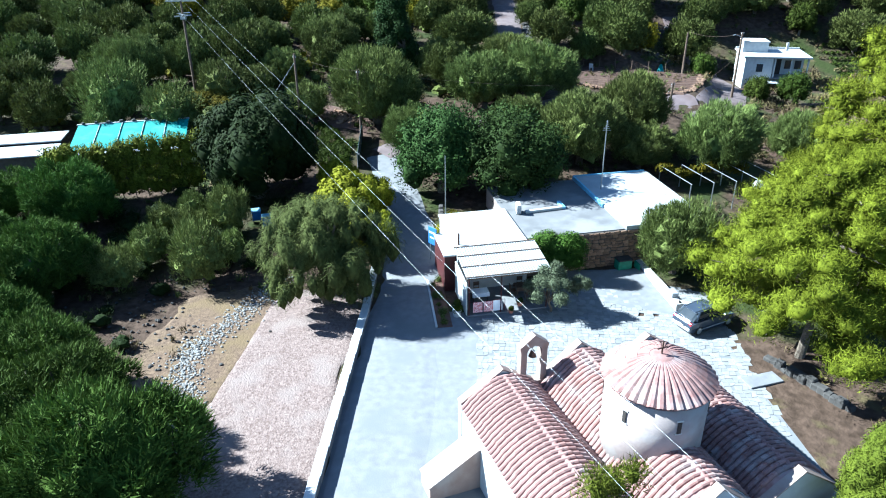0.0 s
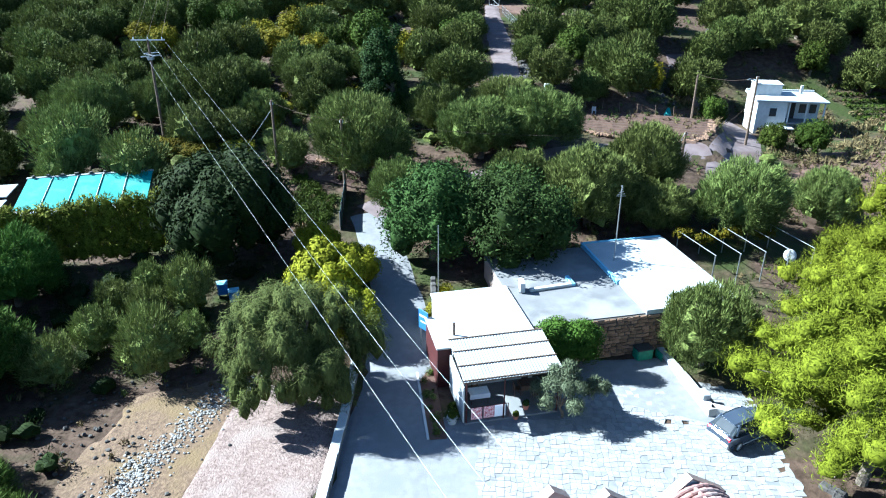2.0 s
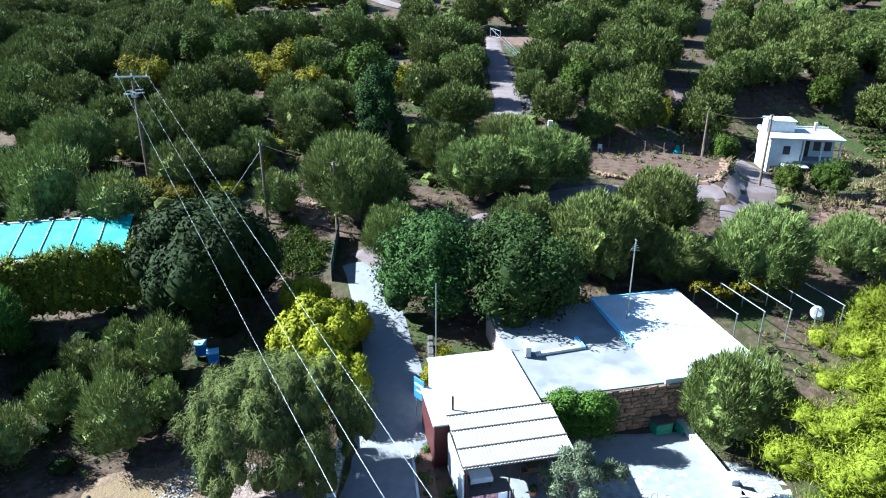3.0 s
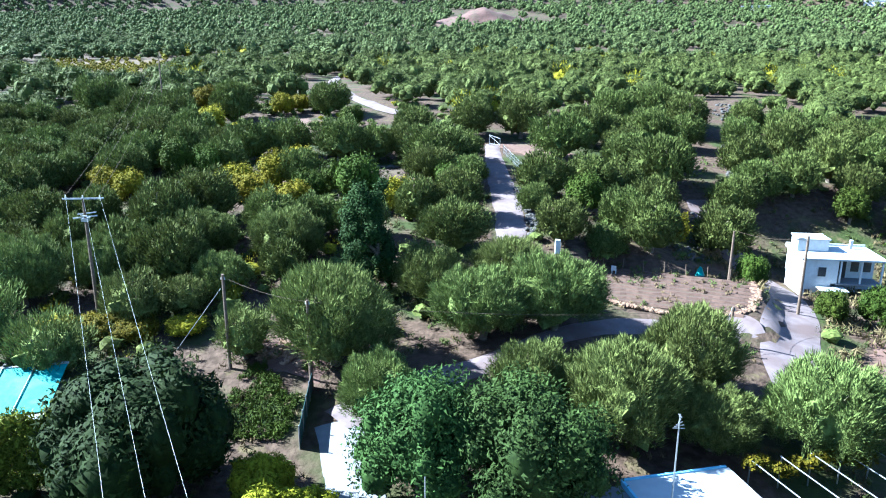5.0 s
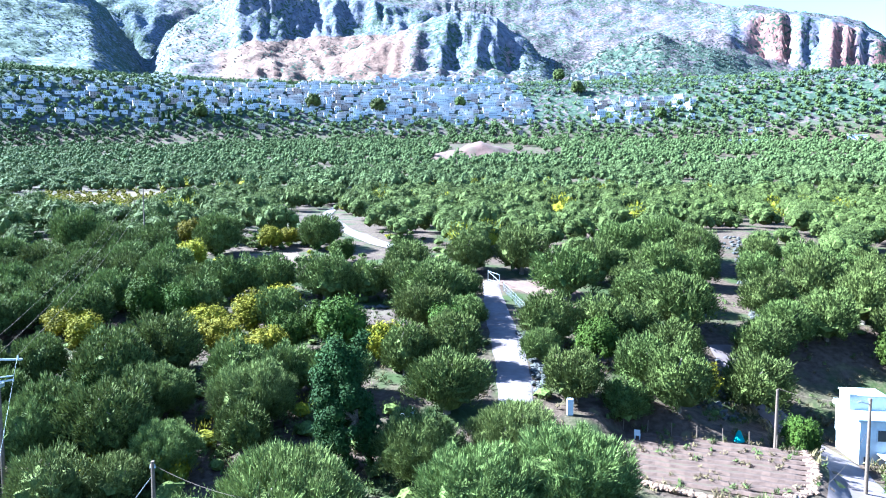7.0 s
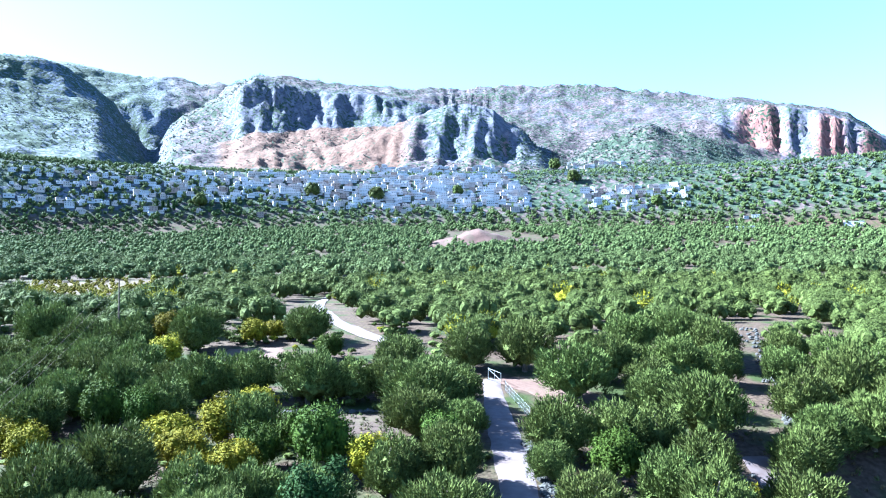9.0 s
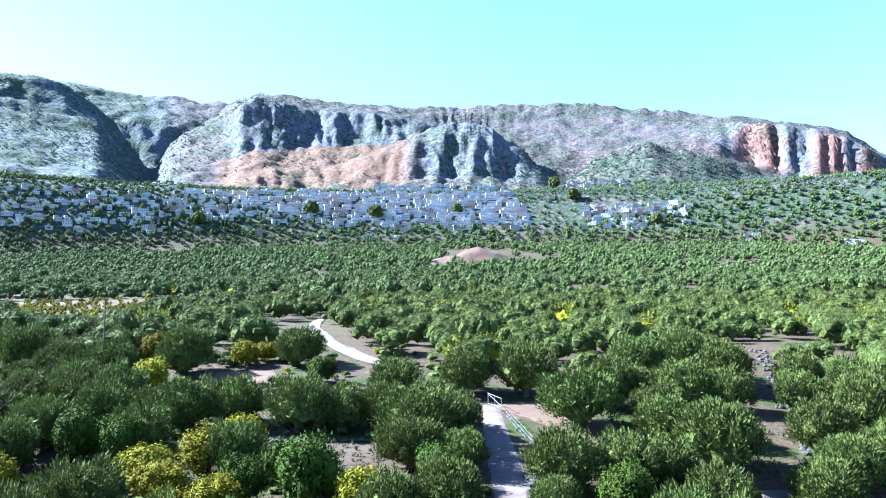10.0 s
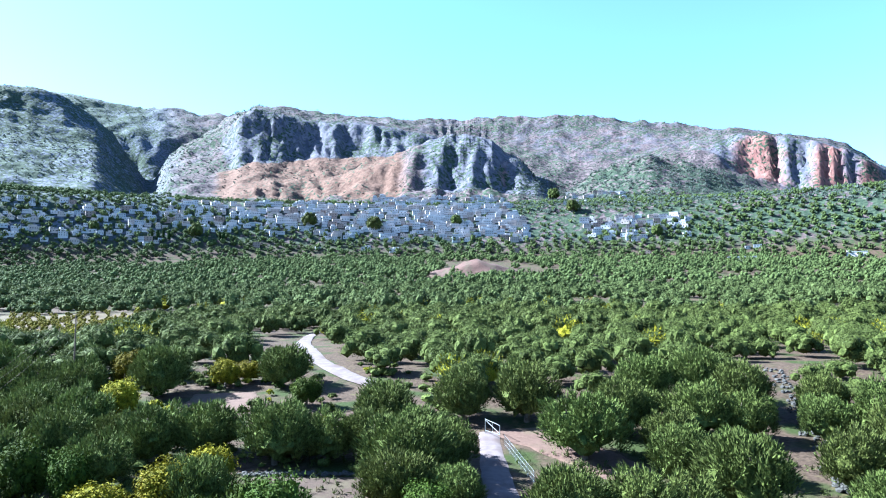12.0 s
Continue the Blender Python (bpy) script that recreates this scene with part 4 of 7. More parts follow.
# far groves
def puff_crown(puffs, sprays, size, seed):
    """A far crown of radius 1: uneven leafy puffs, the higher ones smaller, with short sprays over them."""
    g = random.Random(seed)
    lumps = [(0, 0, 0.70, 0.60, 0.95)]
    for k in range(puffs):
        a, f = k * 2.4 + g.uniform(-0.4, 0.4), (k + 0.5) / puffs
        d = 0.74 * math.sqrt(f) * g.uniform(0.8, 1.12)
        lumps.append((d * math.cos(a), d * math.sin(a), 1.18 - 0.62 * f * f + g.uniform(-0.12, 0.12), g.uniform(0.24, 0.39), g.uniform(0.95, 1.3)))
    v, q = leaves(lumps, sprays, size, size * 0.22, seed, spread=0.3, up=1.0, shell=(0.86, 1.12), brush=4)
    tri, verts, n = [q], [v], len(v)
    for i, (x, y, z, r, flatness) in enumerate(lumps):
        bv, bf = ball(r * 0.80, x, y, z, flatness, seed + i, 0.30, 1)
        bv = (bv - (x, y, z)) * np.array([g.uniform(0.74, 1.02) for _ in bv])[:, None] + (x, y, z)
        verts.append(bv)
        tri.append(bf + n)
        n += len(bv)
    return np.concatenate(verts), np.concatenate(tri)


def grove_stuff(name, spots, counts, mat, seed, label, flat=0.85, category="trees"):
    """Many small trees as one mesh; counts: plumes, sprays a plume, their half width, the inner mass's fineness."""
    gg = np.random.default_rng(seed)
    models = [plume_crown(counts[0], counts[1], counts[2], seed * 20 + k, core=0.72, core_sub=counts[3], loose=0.3) if len(counts) == 4 else puff_crown(*counts, seed * 20 + k) for k in range(8)]
    spots = np.array(spots, float)
    zs = height(spots[:, 0], spots[:, 1])
    allv, allf, n = [], [], 0
    for k, (x, y, r) in enumerate(spots):
        v, f = models[k % 8]
        a = gg.uniform(0, 6.28)
        c, s = math.cos(a), math.sin(a)
        w = np.stack([v[:, 0] * c - v[:, 1] * s, v[:, 0] * s + v[:, 1] * c, v[:, 2] * flat * gg.uniform(0.85, 1.2)], 1) * r
        allv.append(w + (x, y, zs[k] - 0.12 * r))
        allf.append(f + n)
        n += len(v)
    ob = arrays(name, np.concatenate(allv), np.concatenate(allf), mat)
    return tagged(ob, label, category, kind="stuff")


def scatter(y0, y1, step, seed, half=0.72, keep=lambda x, y, r: True, size=(2.6, 3.7)):
    gg = random.Random(seed)
    out, y = [], y0
    while y < y1:
        x = -half * (y - 15) - 5 + gg.uniform(0, step)
        while x < half * (y - 15) + 5:
            xx, yy, r = x + gg.uniform(-0.3, 0.3) * step, y + gg.uniform(-0.3, 0.3) * step, gg.uniform(*size)
            if (yy > 350 or clear_of(xx, yy, r)) and keep(xx, yy, r):
                out.append((xx, yy, r))
            x += step
        y += step * 0.95
    return out


def free_of(x, y, r):
    v = (y - 214) / 120
    in_vines = -0.07 < v < 1.05 and -116 - 82 * v < x < -86 - 50 * v
    return not in_vines and waves(x, y, 150, 44, 3) < 0.75 and all(math.hypot(x - a, y - b) > (r + c) * 0.8 for a, b, c in taken if abs(b - y) < 8)


def bearing(x, y):
    return math.degrees(math.atan2(x - EYE0[0], y - EYE0[1]))


def far_free(x, y, r):
    """Clear of the bare hillock, the vineyard and a few gaps in the groves."""
    az, d = bearing(x, y), math.hypot(x - EYE0[0], y - EYE0[1])
    return fbm(np.array(x), np.array(y), 90, 31, 3) < 0.42 and not (-2.3 < az < 3.3 and 690 < d < 900) and not (19.2 < az < 22.5 and 640 < d < 720)


vine_rows = [(-111 - 80 * v + (20 + 32 * v) * u, 215 + 118 * v, 1.55 + 0.5 * math.sin(29 * u + 41 * v)) for v in [k / 38 for k in range(39)] for u in [(k + 0.4 * math.sin(9 * v + 5 * k)) / 11 for k in range(12)]]
grove_stuff("grapevines", vine_rows, (3, 26, 0.22), CITRUS, 9, "yellow autumn grapevines in rows among the groves", 0.8, "vines")
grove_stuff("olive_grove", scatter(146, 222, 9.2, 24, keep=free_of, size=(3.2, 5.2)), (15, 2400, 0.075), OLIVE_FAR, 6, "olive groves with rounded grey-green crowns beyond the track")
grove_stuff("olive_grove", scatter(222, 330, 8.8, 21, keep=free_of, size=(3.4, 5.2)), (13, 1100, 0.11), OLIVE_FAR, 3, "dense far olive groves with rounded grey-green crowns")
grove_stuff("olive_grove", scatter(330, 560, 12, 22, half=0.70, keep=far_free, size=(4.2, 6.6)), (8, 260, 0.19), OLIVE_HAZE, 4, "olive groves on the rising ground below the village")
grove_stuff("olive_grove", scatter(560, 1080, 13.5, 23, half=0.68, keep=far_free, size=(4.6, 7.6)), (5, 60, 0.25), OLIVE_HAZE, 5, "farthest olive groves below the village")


# near-black undergrowth added to deepen the shade on the ground below the yard trees
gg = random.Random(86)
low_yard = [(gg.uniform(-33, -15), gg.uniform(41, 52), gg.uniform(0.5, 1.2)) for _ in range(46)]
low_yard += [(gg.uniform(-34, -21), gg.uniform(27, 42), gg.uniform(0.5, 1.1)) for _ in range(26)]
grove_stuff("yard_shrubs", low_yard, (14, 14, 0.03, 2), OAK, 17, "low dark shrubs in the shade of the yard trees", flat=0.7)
gg = random.Random(87)
shrubs = []
while len(shrubs) < 420:
    x, y = (gg.uniform(-75, 0), gg.uniform(88, 170)) if len(shrubs) < 300 else (gg.uniform(-45, 60), gg.uniform(62, 135))
    if clear_of(x, y, 1.0) and not (34 < x < 52 and y < 105):
        shrubs.append((x, y, gg.uniform(0.5, 1.5)))
grove_stuff("garden_shrubs", shrubs, (14, 12, 0.03, 2), OLIVE_MID, 16, "low shrubs and weeds between the orchard trees", flat=0.7)
more = []
while len(more) < 90:
    x, y = gg.uniform(-46, -6), gg.uniform(62, 92)
    if clear_of(x, y, 1.2) and not (-22 < x < -10 and y < 72):
        more.append((x, y, gg.uniform(0.7, 1.7)))
grove_stuff("garden_shrubs", more[:60], (14, 12, 0.03, 2), OLIVE_MID, 18, "low grey-green bushes between the near olive trees", flat=0.75)
grove_stuff("garden_shrubs", more[60:], (14, 12, 0.03, 2), CITRUS, 19, "low yellowing bushes between the near olive trees", flat=0.75)
gg = random.Random(90)
plots = []
while len(plots) < 150:
    x, y = gg.uniform(-50, -12), gg.uniform(128, 176)
    if lane_gap(x, y) > 3.6 and not (-41 < x < -30 and 147 < y < 157) and not (-23 < x < -7 and y < 123):
        plots.append((x, y, gg.uniform(0.5, 1.0 + 0.9 * gg.random())))
grove_stuff("garden_shrubs", plots[:70], (11, 240, 0.2), OLIVE_MID, 24, "low green bushes in the valley gardens", flat=0.8)
grove_stuff("garden_shrubs", plots[70:110], (11, 240, 0.2), CITRUS, 25, "low yellowing bushes in the valley gardens", flat=0.8)
grove_stuff("garden_shrubs", plots[110:], (11, 240, 0.2), LIME, 26, "low leafy fruit bushes in the valley gardens", flat=0.8)
gg = random.Random(88)
autumn = []
while len(autumn) < 90:
    x, y = gg.uniform(-200, 120), gg.uniform(150, 420)
    if abs(x) < 0.68 * (y - 20) and waves(x, y, 90, 60, 2) > 0.25 and clear_of(x, y, 2.5):
        autumn.append((x, y, gg.uniform(2.0, 3.6)))
grove_stuff("autumn_trees", autumn, (18, 12, 0.04, 2), CITRUS, 15, "yellowing autumn trees dotted through the far groves")


def slope_spots(count, seed, az, rr, need, size=(1.3, 4.2)):
    gg = np.random.default_rng(seed)
    out = []
    while len(out) < count:
        n = 4000
        a, r = np.radians(gg.uniform(*az, n)), np.sqrt(gg.uniform(rr[0] ** 2, rr[1] ** 2, n))
        x, y = EYE0[0] + r * np.sin(a), EYE0[1] + r * np.cos(a)
        ok = fbm(x, y, 190, 33, 5) * 2.2 > need + gg.uniform(-0.5, 0.5, n)
        size_of = gg.uniform(0, 1, n) ** 2 * (size[1] - size[0]) + size[0]
        out += [tuple(p) for p in np.stack([x, y, size_of], 1)[ok].tolist()]
    return out[:count]


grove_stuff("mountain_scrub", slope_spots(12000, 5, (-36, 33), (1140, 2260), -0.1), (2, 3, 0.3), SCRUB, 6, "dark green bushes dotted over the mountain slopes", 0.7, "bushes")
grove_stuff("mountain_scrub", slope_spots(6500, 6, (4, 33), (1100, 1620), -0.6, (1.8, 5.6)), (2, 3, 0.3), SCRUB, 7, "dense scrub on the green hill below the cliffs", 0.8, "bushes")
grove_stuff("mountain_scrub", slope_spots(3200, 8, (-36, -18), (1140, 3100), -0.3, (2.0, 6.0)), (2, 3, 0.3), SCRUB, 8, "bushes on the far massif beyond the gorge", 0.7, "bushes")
for ob in (*OLIVES, *NEAR_OLIVES, *YARD_OLIVES, *BUSHES, *CITRI, *LIMES, *CAROBS):
    drop_all(ob)


# ---- chapel ----
chapel = thing("chapel", pose(0.54, 22.36, 0, 0, 0, 23.6), "whitewashed three-nave stone chapel with terracotta roofs and a dome", "chapel")
NAVES = ((0.0, 4.2, 3.15, 4.45), (4.2, 8.5, 3.3, 4.95), (8.5, 12.4, 3.15, 4.4))
LENGTH = 10.0


def roof_curve(u, low, high):
    """Height along a nave's half, u from eave to ridge."""
    return low + (high - low) * math.sin(u * math.pi / 2) ** 0.85


for x0, x1, low, high in NAVES:
    outline = [(x0, 0), (x1, 0)] + [(x1 + (x0 - x1) * k / 16, roof_curve(1 - abs(1 - k / 8), low, high)) for k in range(17)]
    part("nave", prism(bmesh.new(), outline, -LENGTH, 0), WHITE, chapel)
for x0, x1, low, high in NAVES:
    for y0, lift in ((0.0, 0.14), (-LENGTH - 0.35, 0.16)):
        mid = (x0 + x1) / 2
        gable = [(x0 - 0.05, 0), (x1 + 0.05, 0), (x1 + 0.05, low + lift), (mid, high + lift + 0.15), (x0 - 0.05, low + lift)]
        part("gable_wall", prism(bmesh.new(), gable, y0, y0 + 0.35), WHITE, chapel)
        bm = bmesh.new()
        for xa, za, xb, zb in ((x0 - 0.1, low + lift, mid, high + lift + 0.15), (mid, high + lift + 0.15, x1 + 0.1, low + lift)):
            prism(bm, [(xa, za), (xb, zb), (xb, zb + 0.07), (xa, za + 0.07)], y0 - 0.04, y0 + 0.39)
        part("coping", bm, PLASTER, chapel, "pinkish mortar coping")
part("buttress", prism(bmesh.new(), [(-2.5, 0), (0, 0), (0, 2.3), (-0.1, 2.3), (-2.5, 0.8)], -2.3, -1.0), PLASTER, chapel, "sloping pinkish plaster buttress")
part("buttress_cap", prism(bmesh.new(), [(-2.55, 0.82), (-0.1, 2.32), (0.0, 2.32), (0.0, 2.38), (-0.12, 2.38), (-2.55, 0.88)], -2.33, -0.97), PLASTER, chapel)


def tile_bm(length, r0, r1, n=5):
    """A half-round cover tile along +x."""
    bm = bmesh.new()
    rings = []
    for x, r in ((0, r0), (length, r1)):
        rings.append([bm.verts.new((x, -r * math.cos(math.pi * k / n), r * math.sin(math.pi * k / n))) for k in range(n + 1)])
        rings.append([bm.verts.new((x, -(r - 0.025) * math.cos(math.pi * k / n), (r - 0.025) * math.sin(math.pi * k / n))) for k in range(n + 1)])
    for k in range(n):
        bm.faces.new((rings[0][k], rings[2][k], rings[2][k + 1], rings[0][k + 1]))
        bm.faces.new((rings[1][k], rings[0][k], rings[0][k + 1], rings[1][k + 1]))
    return bm


def tile_spots(x0, x1, low, high, side):
    """Poses of the cover tiles on one half of a nave's roof, eave to ridge."""
    half, rows = (x1 - x0) / 2, 6
    out = []
    for c in range(int((LENGTH - 0.2) / 0.27)):
        y = -0.2 - c * 0.27
        for k in range(rows):
            u0, u1 = k / rows - 0.03, (k + 1) / rows
            za, zb = roof_curve(max(u0, 0), low, high) + (0 if u0 > 0 else -0.05), roof_curve(u1, low, high)
            xa, xb = u0 * half, u1 * half
            n = math.atan2(zb - za, xb - xa)
            m = Matrix.Translation((xa, y + random.uniform(-0.012, 0.012), za + 0.035 + 0.02 * random.random())) @ Matrix.Rotation(-n + 0.05, 4, "Y")
            if side < 0:
                m = Matrix.Translation((x1, 2 * y, 0)) @ Matrix.Rotation(math.pi, 4, "Z") @ m
            else:
                m = Matrix.Translation((x0, 0, 0)) @ m
            out.append((m, math.hypot(xb - xa, zb - za) + 0.06))
    return out


def joined_tiles(name, spots, r0, r1, parent, label):
    """Tiles too many to hold singly, in one mesh."""
    src = tile_bm(1.0, r0, r1)
    src.verts.index_update()
    v = np.array([x.co for x in src.verts])
    f = np.array([[x.index for x in p.verts] for p in src.faces])
    src.free()
    allv, allf = [], []
    for k, (m, ln) in enumerate(spots):
        w = v * (ln, 1, 1)
        allv.append(w @ np.array(m.to_3x3()).T + np.array(m.translation))
        allf.append(f + k * len(v))
    return tagged(arrays(name, np.concatenate(allv), np.concatenate(allf), TILE_REST, parent), label, kind="stuff")


rest = []
single = tile_spots(*NAVES[0], 1)
ln0 = single[0][1]
first = part("roof_tile", tile_bm(0.58, 0.125, 0.105), TILE, chapel)
first.matrix_basis = single[0][0]
for m, ln in single[1:]:
    again(first, m, chapel)
for k, nave in enumerate(NAVES):
    if k:
        rest += tile_spots(*nave, 1)
    rest += tile_spots(*nave, -1)
joined_tiles("roof_tiles", rest, 0.125, 0.105, chapel, "rows of pinkish terracotta cover tiles")
for x0, x1, low, high in NAVES:
    ridge = [(Matrix.Translation(((x0 + x1) / 2, -0.1 - 0.42 * k, high - 0.01)) @ Matrix.Rotation(-math.pi / 2, 4, "Z"), 0.46) for k in range(23)]
    joined_tiles("ridge_tiles", ridge, 0.14, 0.125, chapel, "terracotta ridge tiles")
for x0, x1, low, high in NAVES:
    bm = bmesh.new()
    prev = None
    for k in range(17):
        u = 1 - abs(1 - k / 8)
        ring = [bm.verts.new((x0 + (x1 - x0) * k / 16, y, roof_curve(u, low, high) + 0.03)) for y in (-0.02, -LENGTH + 0.02)]
        if prev:
            bm.faces.new((prev[0], prev[1], ring[1], ring[0]))
        prev = ring
    part("roof_bed", bm, TILE_REST, chapel, "terracotta pan tiles under the covers")

for x in (4.2, 8.5):
    part("valley_gutter", boxes((x, -LENGTH / 2, 3.22, 0.34, LENGTH - 0.5, 0.16)), WHITE, chapel, "whitewashed valley gutter between the roofs")
DX, DY = 6.5, -5.7
bm = bmesh.new()
bmesh.ops.create_cone(bm, cap_ends=True, segments=48, radius1=2.13, radius2=2.13, depth=4.1, matrix=Matrix.Translation((DX, DY, 5.2)))
drum = part("drum", bm, DRUM, chapel, "pale plastered round drum under the dome", smooth=True)
for k in range(6):
    a = radians(-100 + 60 * k)
    x, y = DX + 2.12 * math.cos(a), DY + 2.12 * math.sin(a)
    part("slit_window", boxes((x, y, 5.95, 0.10, 0.16, 0.55, math.degrees(a))), DARK, drum)
    part("slit_sill", boxes((x, y, 5.87, 0.06, 0.30, 0.07, math.degrees(a))), WHITE, drum)
    part("slit_lintel", boxes((x, y, 6.51, 0.07, 0.30, 0.07, math.degrees(a))), WHITE, drum)


def dome_point(u):
    """Radius and height of the dome's roof, u from eave to top."""
    return 2.24 * (1 - u) + 0.05, 7.2 + 0.95 * math.sin(u * math.pi / 2) ** 0.95


bm = bmesh.new()
prof = [dome_point(k / 8) for k in range(9)]
vs = [[bm.verts.new((DX + r * math.cos(2 * math.pi * j / 48), DY + r * math.sin(2 * math.pi * j / 48), z)) for j in range(48)] for r, z in prof]
for a, b in zip(vs, vs[1:]):
    for j in range(48):
        bm.faces.new((a[j], a[(j + 1) % 48], b[(j + 1) % 48], b[j]))
part("dome", bm, TILE_REST, chapel, "low conical terracotta dome")
dome_rows = []
for c in range(38):
    a = 2 * math.pi * c / 38
    for k in range(4):
        (ra, za), (rb, zb) = dome_point(max(0, k * 0.2 - 0.02)), dome_point(k * 0.2 + 0.2)
        wide = 0.5 * (ra + rb) / 2.6
        m = Matrix.Translation((DX, DY, 0)) @ Matrix.Rotation(a, 4, "Z") @ Matrix.Translation((ra, 0, za + 0.03)) @ Matrix.Rotation(math.pi, 4, "Z") @ Matrix.Rotation(-math.atan2(zb - za, ra - rb) + 0.012, 4, "Y") @ Matrix.Diagonal((1, 0.35 + wide, 0.6 + 0.4 * wide, 1))
        dome_rows.append((m, math.hypot(ra - rb, zb - za) + 0.05))
joined_tiles("dome_tiles", dome_rows, 0.19, 0.185, chapel, "radiating rows of terracotta dome tiles")
bm = bmesh.new()
bmesh.ops.create_uvsphere(bm, u_segments=16, v_segments=8, radius=0.42, matrix=Matrix.Translation((DX, DY, 8.17)) @ Matrix.Diagonal((1.4, 1.4, 0.36, 1)))
part("dome_cap", bm, TILE_REST, chapel, smooth=True)
part("cross", boxes((DX, DY, 8.0, 0.05, 0.05, 0.95), (DX, DY, 8.58, 0.48, 0.05, 0.05)), BRONZE, chapel, "dark iron cross")
# bell arch
BX, BY = 3.75, 0.17
part("bell_pier", boxes((BX - 0.55, BY, 3.6, 0.34, 0.42, 1.9), bevel=0.02), PLASTER, chapel)
part("bell_pier", boxes((BX + 0.55, BY, 3.6, 0.34, 0.42, 1.9), bevel=0.02), PLASTER, chapel)
head = [(BX - 0.78, 5.75), (BX, 6.35), (BX + 0.78, 5.75), (BX + 0.72, 5.45), (BX + 0.38, 5.45), (BX + 0.3, 5.62), (BX, 5.75), (BX - 0.3, 5.62), (BX - 0.38, 5.45), (BX - 0.72, 5.45)]
part("bell_arch", prism(bmesh.new(), head, BY - 0.21, BY + 0.21), PLASTER, chapel)
part("bell_sill", boxes((BX, BY, 3.45, 1.6, 0.5, 0.2), bevel=0.02), PLASTER, chapel)
bm = bmesh.new()
bmesh.ops.create_cone(bm, cap_ends=True, segments=16, radius1=0.20, radius2=0.09, depth=0.34, matrix=Matrix.Translation((BX, BY, 5.2)))
tube(bm, (BX, BY, 5.36), (BX, BY, 5.75), 0.02)
part("bell", bm, BRONZE, chapel, "dark bronze bell")

# ---- taverna ----
tav = thing("taverna", pose(-0.3, 38.7, 0, 0, 0, 15), "low white taverna with flat roofs and a metal-roofed terrace", "building")
part("main_room", boxes((2.55, 3.1, 0, 5.1, 6.2, 3.25)), WHITE, tav)
part("main_roof", boxes((2.55, 3.1, 3.25, 5.3, 6.4, 0.14), bevel=0.02), ROOF_WHITE, tav, "bright white coated flat roof")
part("side_room", boxes((-0.42, 2.2, 0, 0.84, 3.6, 2.75)), RED, tav, "dark red painted side room")
part("side_roof", boxes((-0.45, 2.2, 2.75, 0.94, 3.8, 0.12), bevel=0.02), SHEET, tav, "white metal side roof")
part("back_wing", boxes((9.05, 6.25, 0, 7.9, 10.3, 3.1)), PLASTER, tav)
part("back_roof", boxes((9.05, 6.25, 3.1, 7.9, 10.4, 0.12)), ROOF_GREY, tav, "grey concrete flat roof")
part("end_wing", boxes((16.3, 6.2, 0, 6.6, 10.4, 3.1)), WHITE, tav)
part("end_roof", boxes((16.3, 6.2, 3.1, 6.7, 10.5, 0.38), bevel=0.02), ROOF_WHITE, tav, "raised bright white roof slab")
part("roof_edge", boxes((12.90, 8.3, 3.22, 0.16, 6.5, 0.34), (16.2, 11.52, 3.22, 6.6, 0.16, 0.34)), SKYBLUE, tav, "pale blue painted roof edge")
# terrace roof
sheets = bmesh.new()
for k in range(64):
    x = -0.2 + 5.8 * k / 63
    zz = 0.03 * (k % 2)
    row = [sheets.verts.new((x, y, 3.02 + 0.42 * (y + 3.55) / 3.85 + zz)) for y in (-3.55, -2.2, -0.9, 0.3)]
    if k:
        for i in range(3):
            sheets.faces.new((last[i], row[i], row[i + 1], last[i + 1]))
    last = row
part("terrace_roof", sheets, SHEET, tav, "corrugated white metal terrace roof")
for y in (-3.45, -2.2, -0.9, 0.25):
    z = 3.02 + 0.42 * (y + 3.55) / 3.85
    part("roof_lath", boxes((2.7, y, z + 0.04, 5.9, 0.07, 0.035)), WOOD, tav)
    part("beam", boxes((2.7, y, z - 0.14, 5.8, 0.09, 0.11)), WOOD, tav)
for x in (0.0, 2.2, 5.4):
    part("post", tubes(((x, -3.4, 0), (x, -3.4, 2.95), 0.045)), RED, tav)
part("terrace_floor", boxes((2.7, -1.7, 0, 5.6, 3.5, 0.16), bevel=0.02), CONCRETE, tav)
part("side_screen", boxes((-0.15, -1.7, 0.16, 0.08, 3.3, 2.4)), WHITE, tav, "white canvas side screen")
part("flue", tubes(((0.25, 0.8, 3.3), (0.25, 0.8, 4.25), 0.07), n=10), BRONZE, tav)
walls = thing("wall_rubble", pose(-0.3, 38.7, 0, 0, 0, 15) @ pose(5.2, 0.93, 0), "rough brown rubble stone wall of the back wing", "wall", kind="structure")
part("mortar_bed", boxes((5.4, 0.06, 0, 10.8, 0.16, 3.15)), MORTAR, walls)
g = random.Random(5)
stones = []
for k in range(3):
    bm = bmesh.new()
    box(bm, 0, 0, 0, 0.44, 0.14, 0.24)
    bmesh.ops.bevel(bm, geom=bm.edges[:], offset=0.04, segments=1, affect="EDGES")
    for v in bm.verts:
        v.co += Vector((g.uniform(-0.03, 0.03), g.uniform(-0.015, 0.015), g.uniform(-0.02, 0.02)))
    stones.append(part("stone", bm, STONE, walls))
    stones[-1].matrix_basis = pose(3.2 + 0.46 * k, -0.03, 0.02)
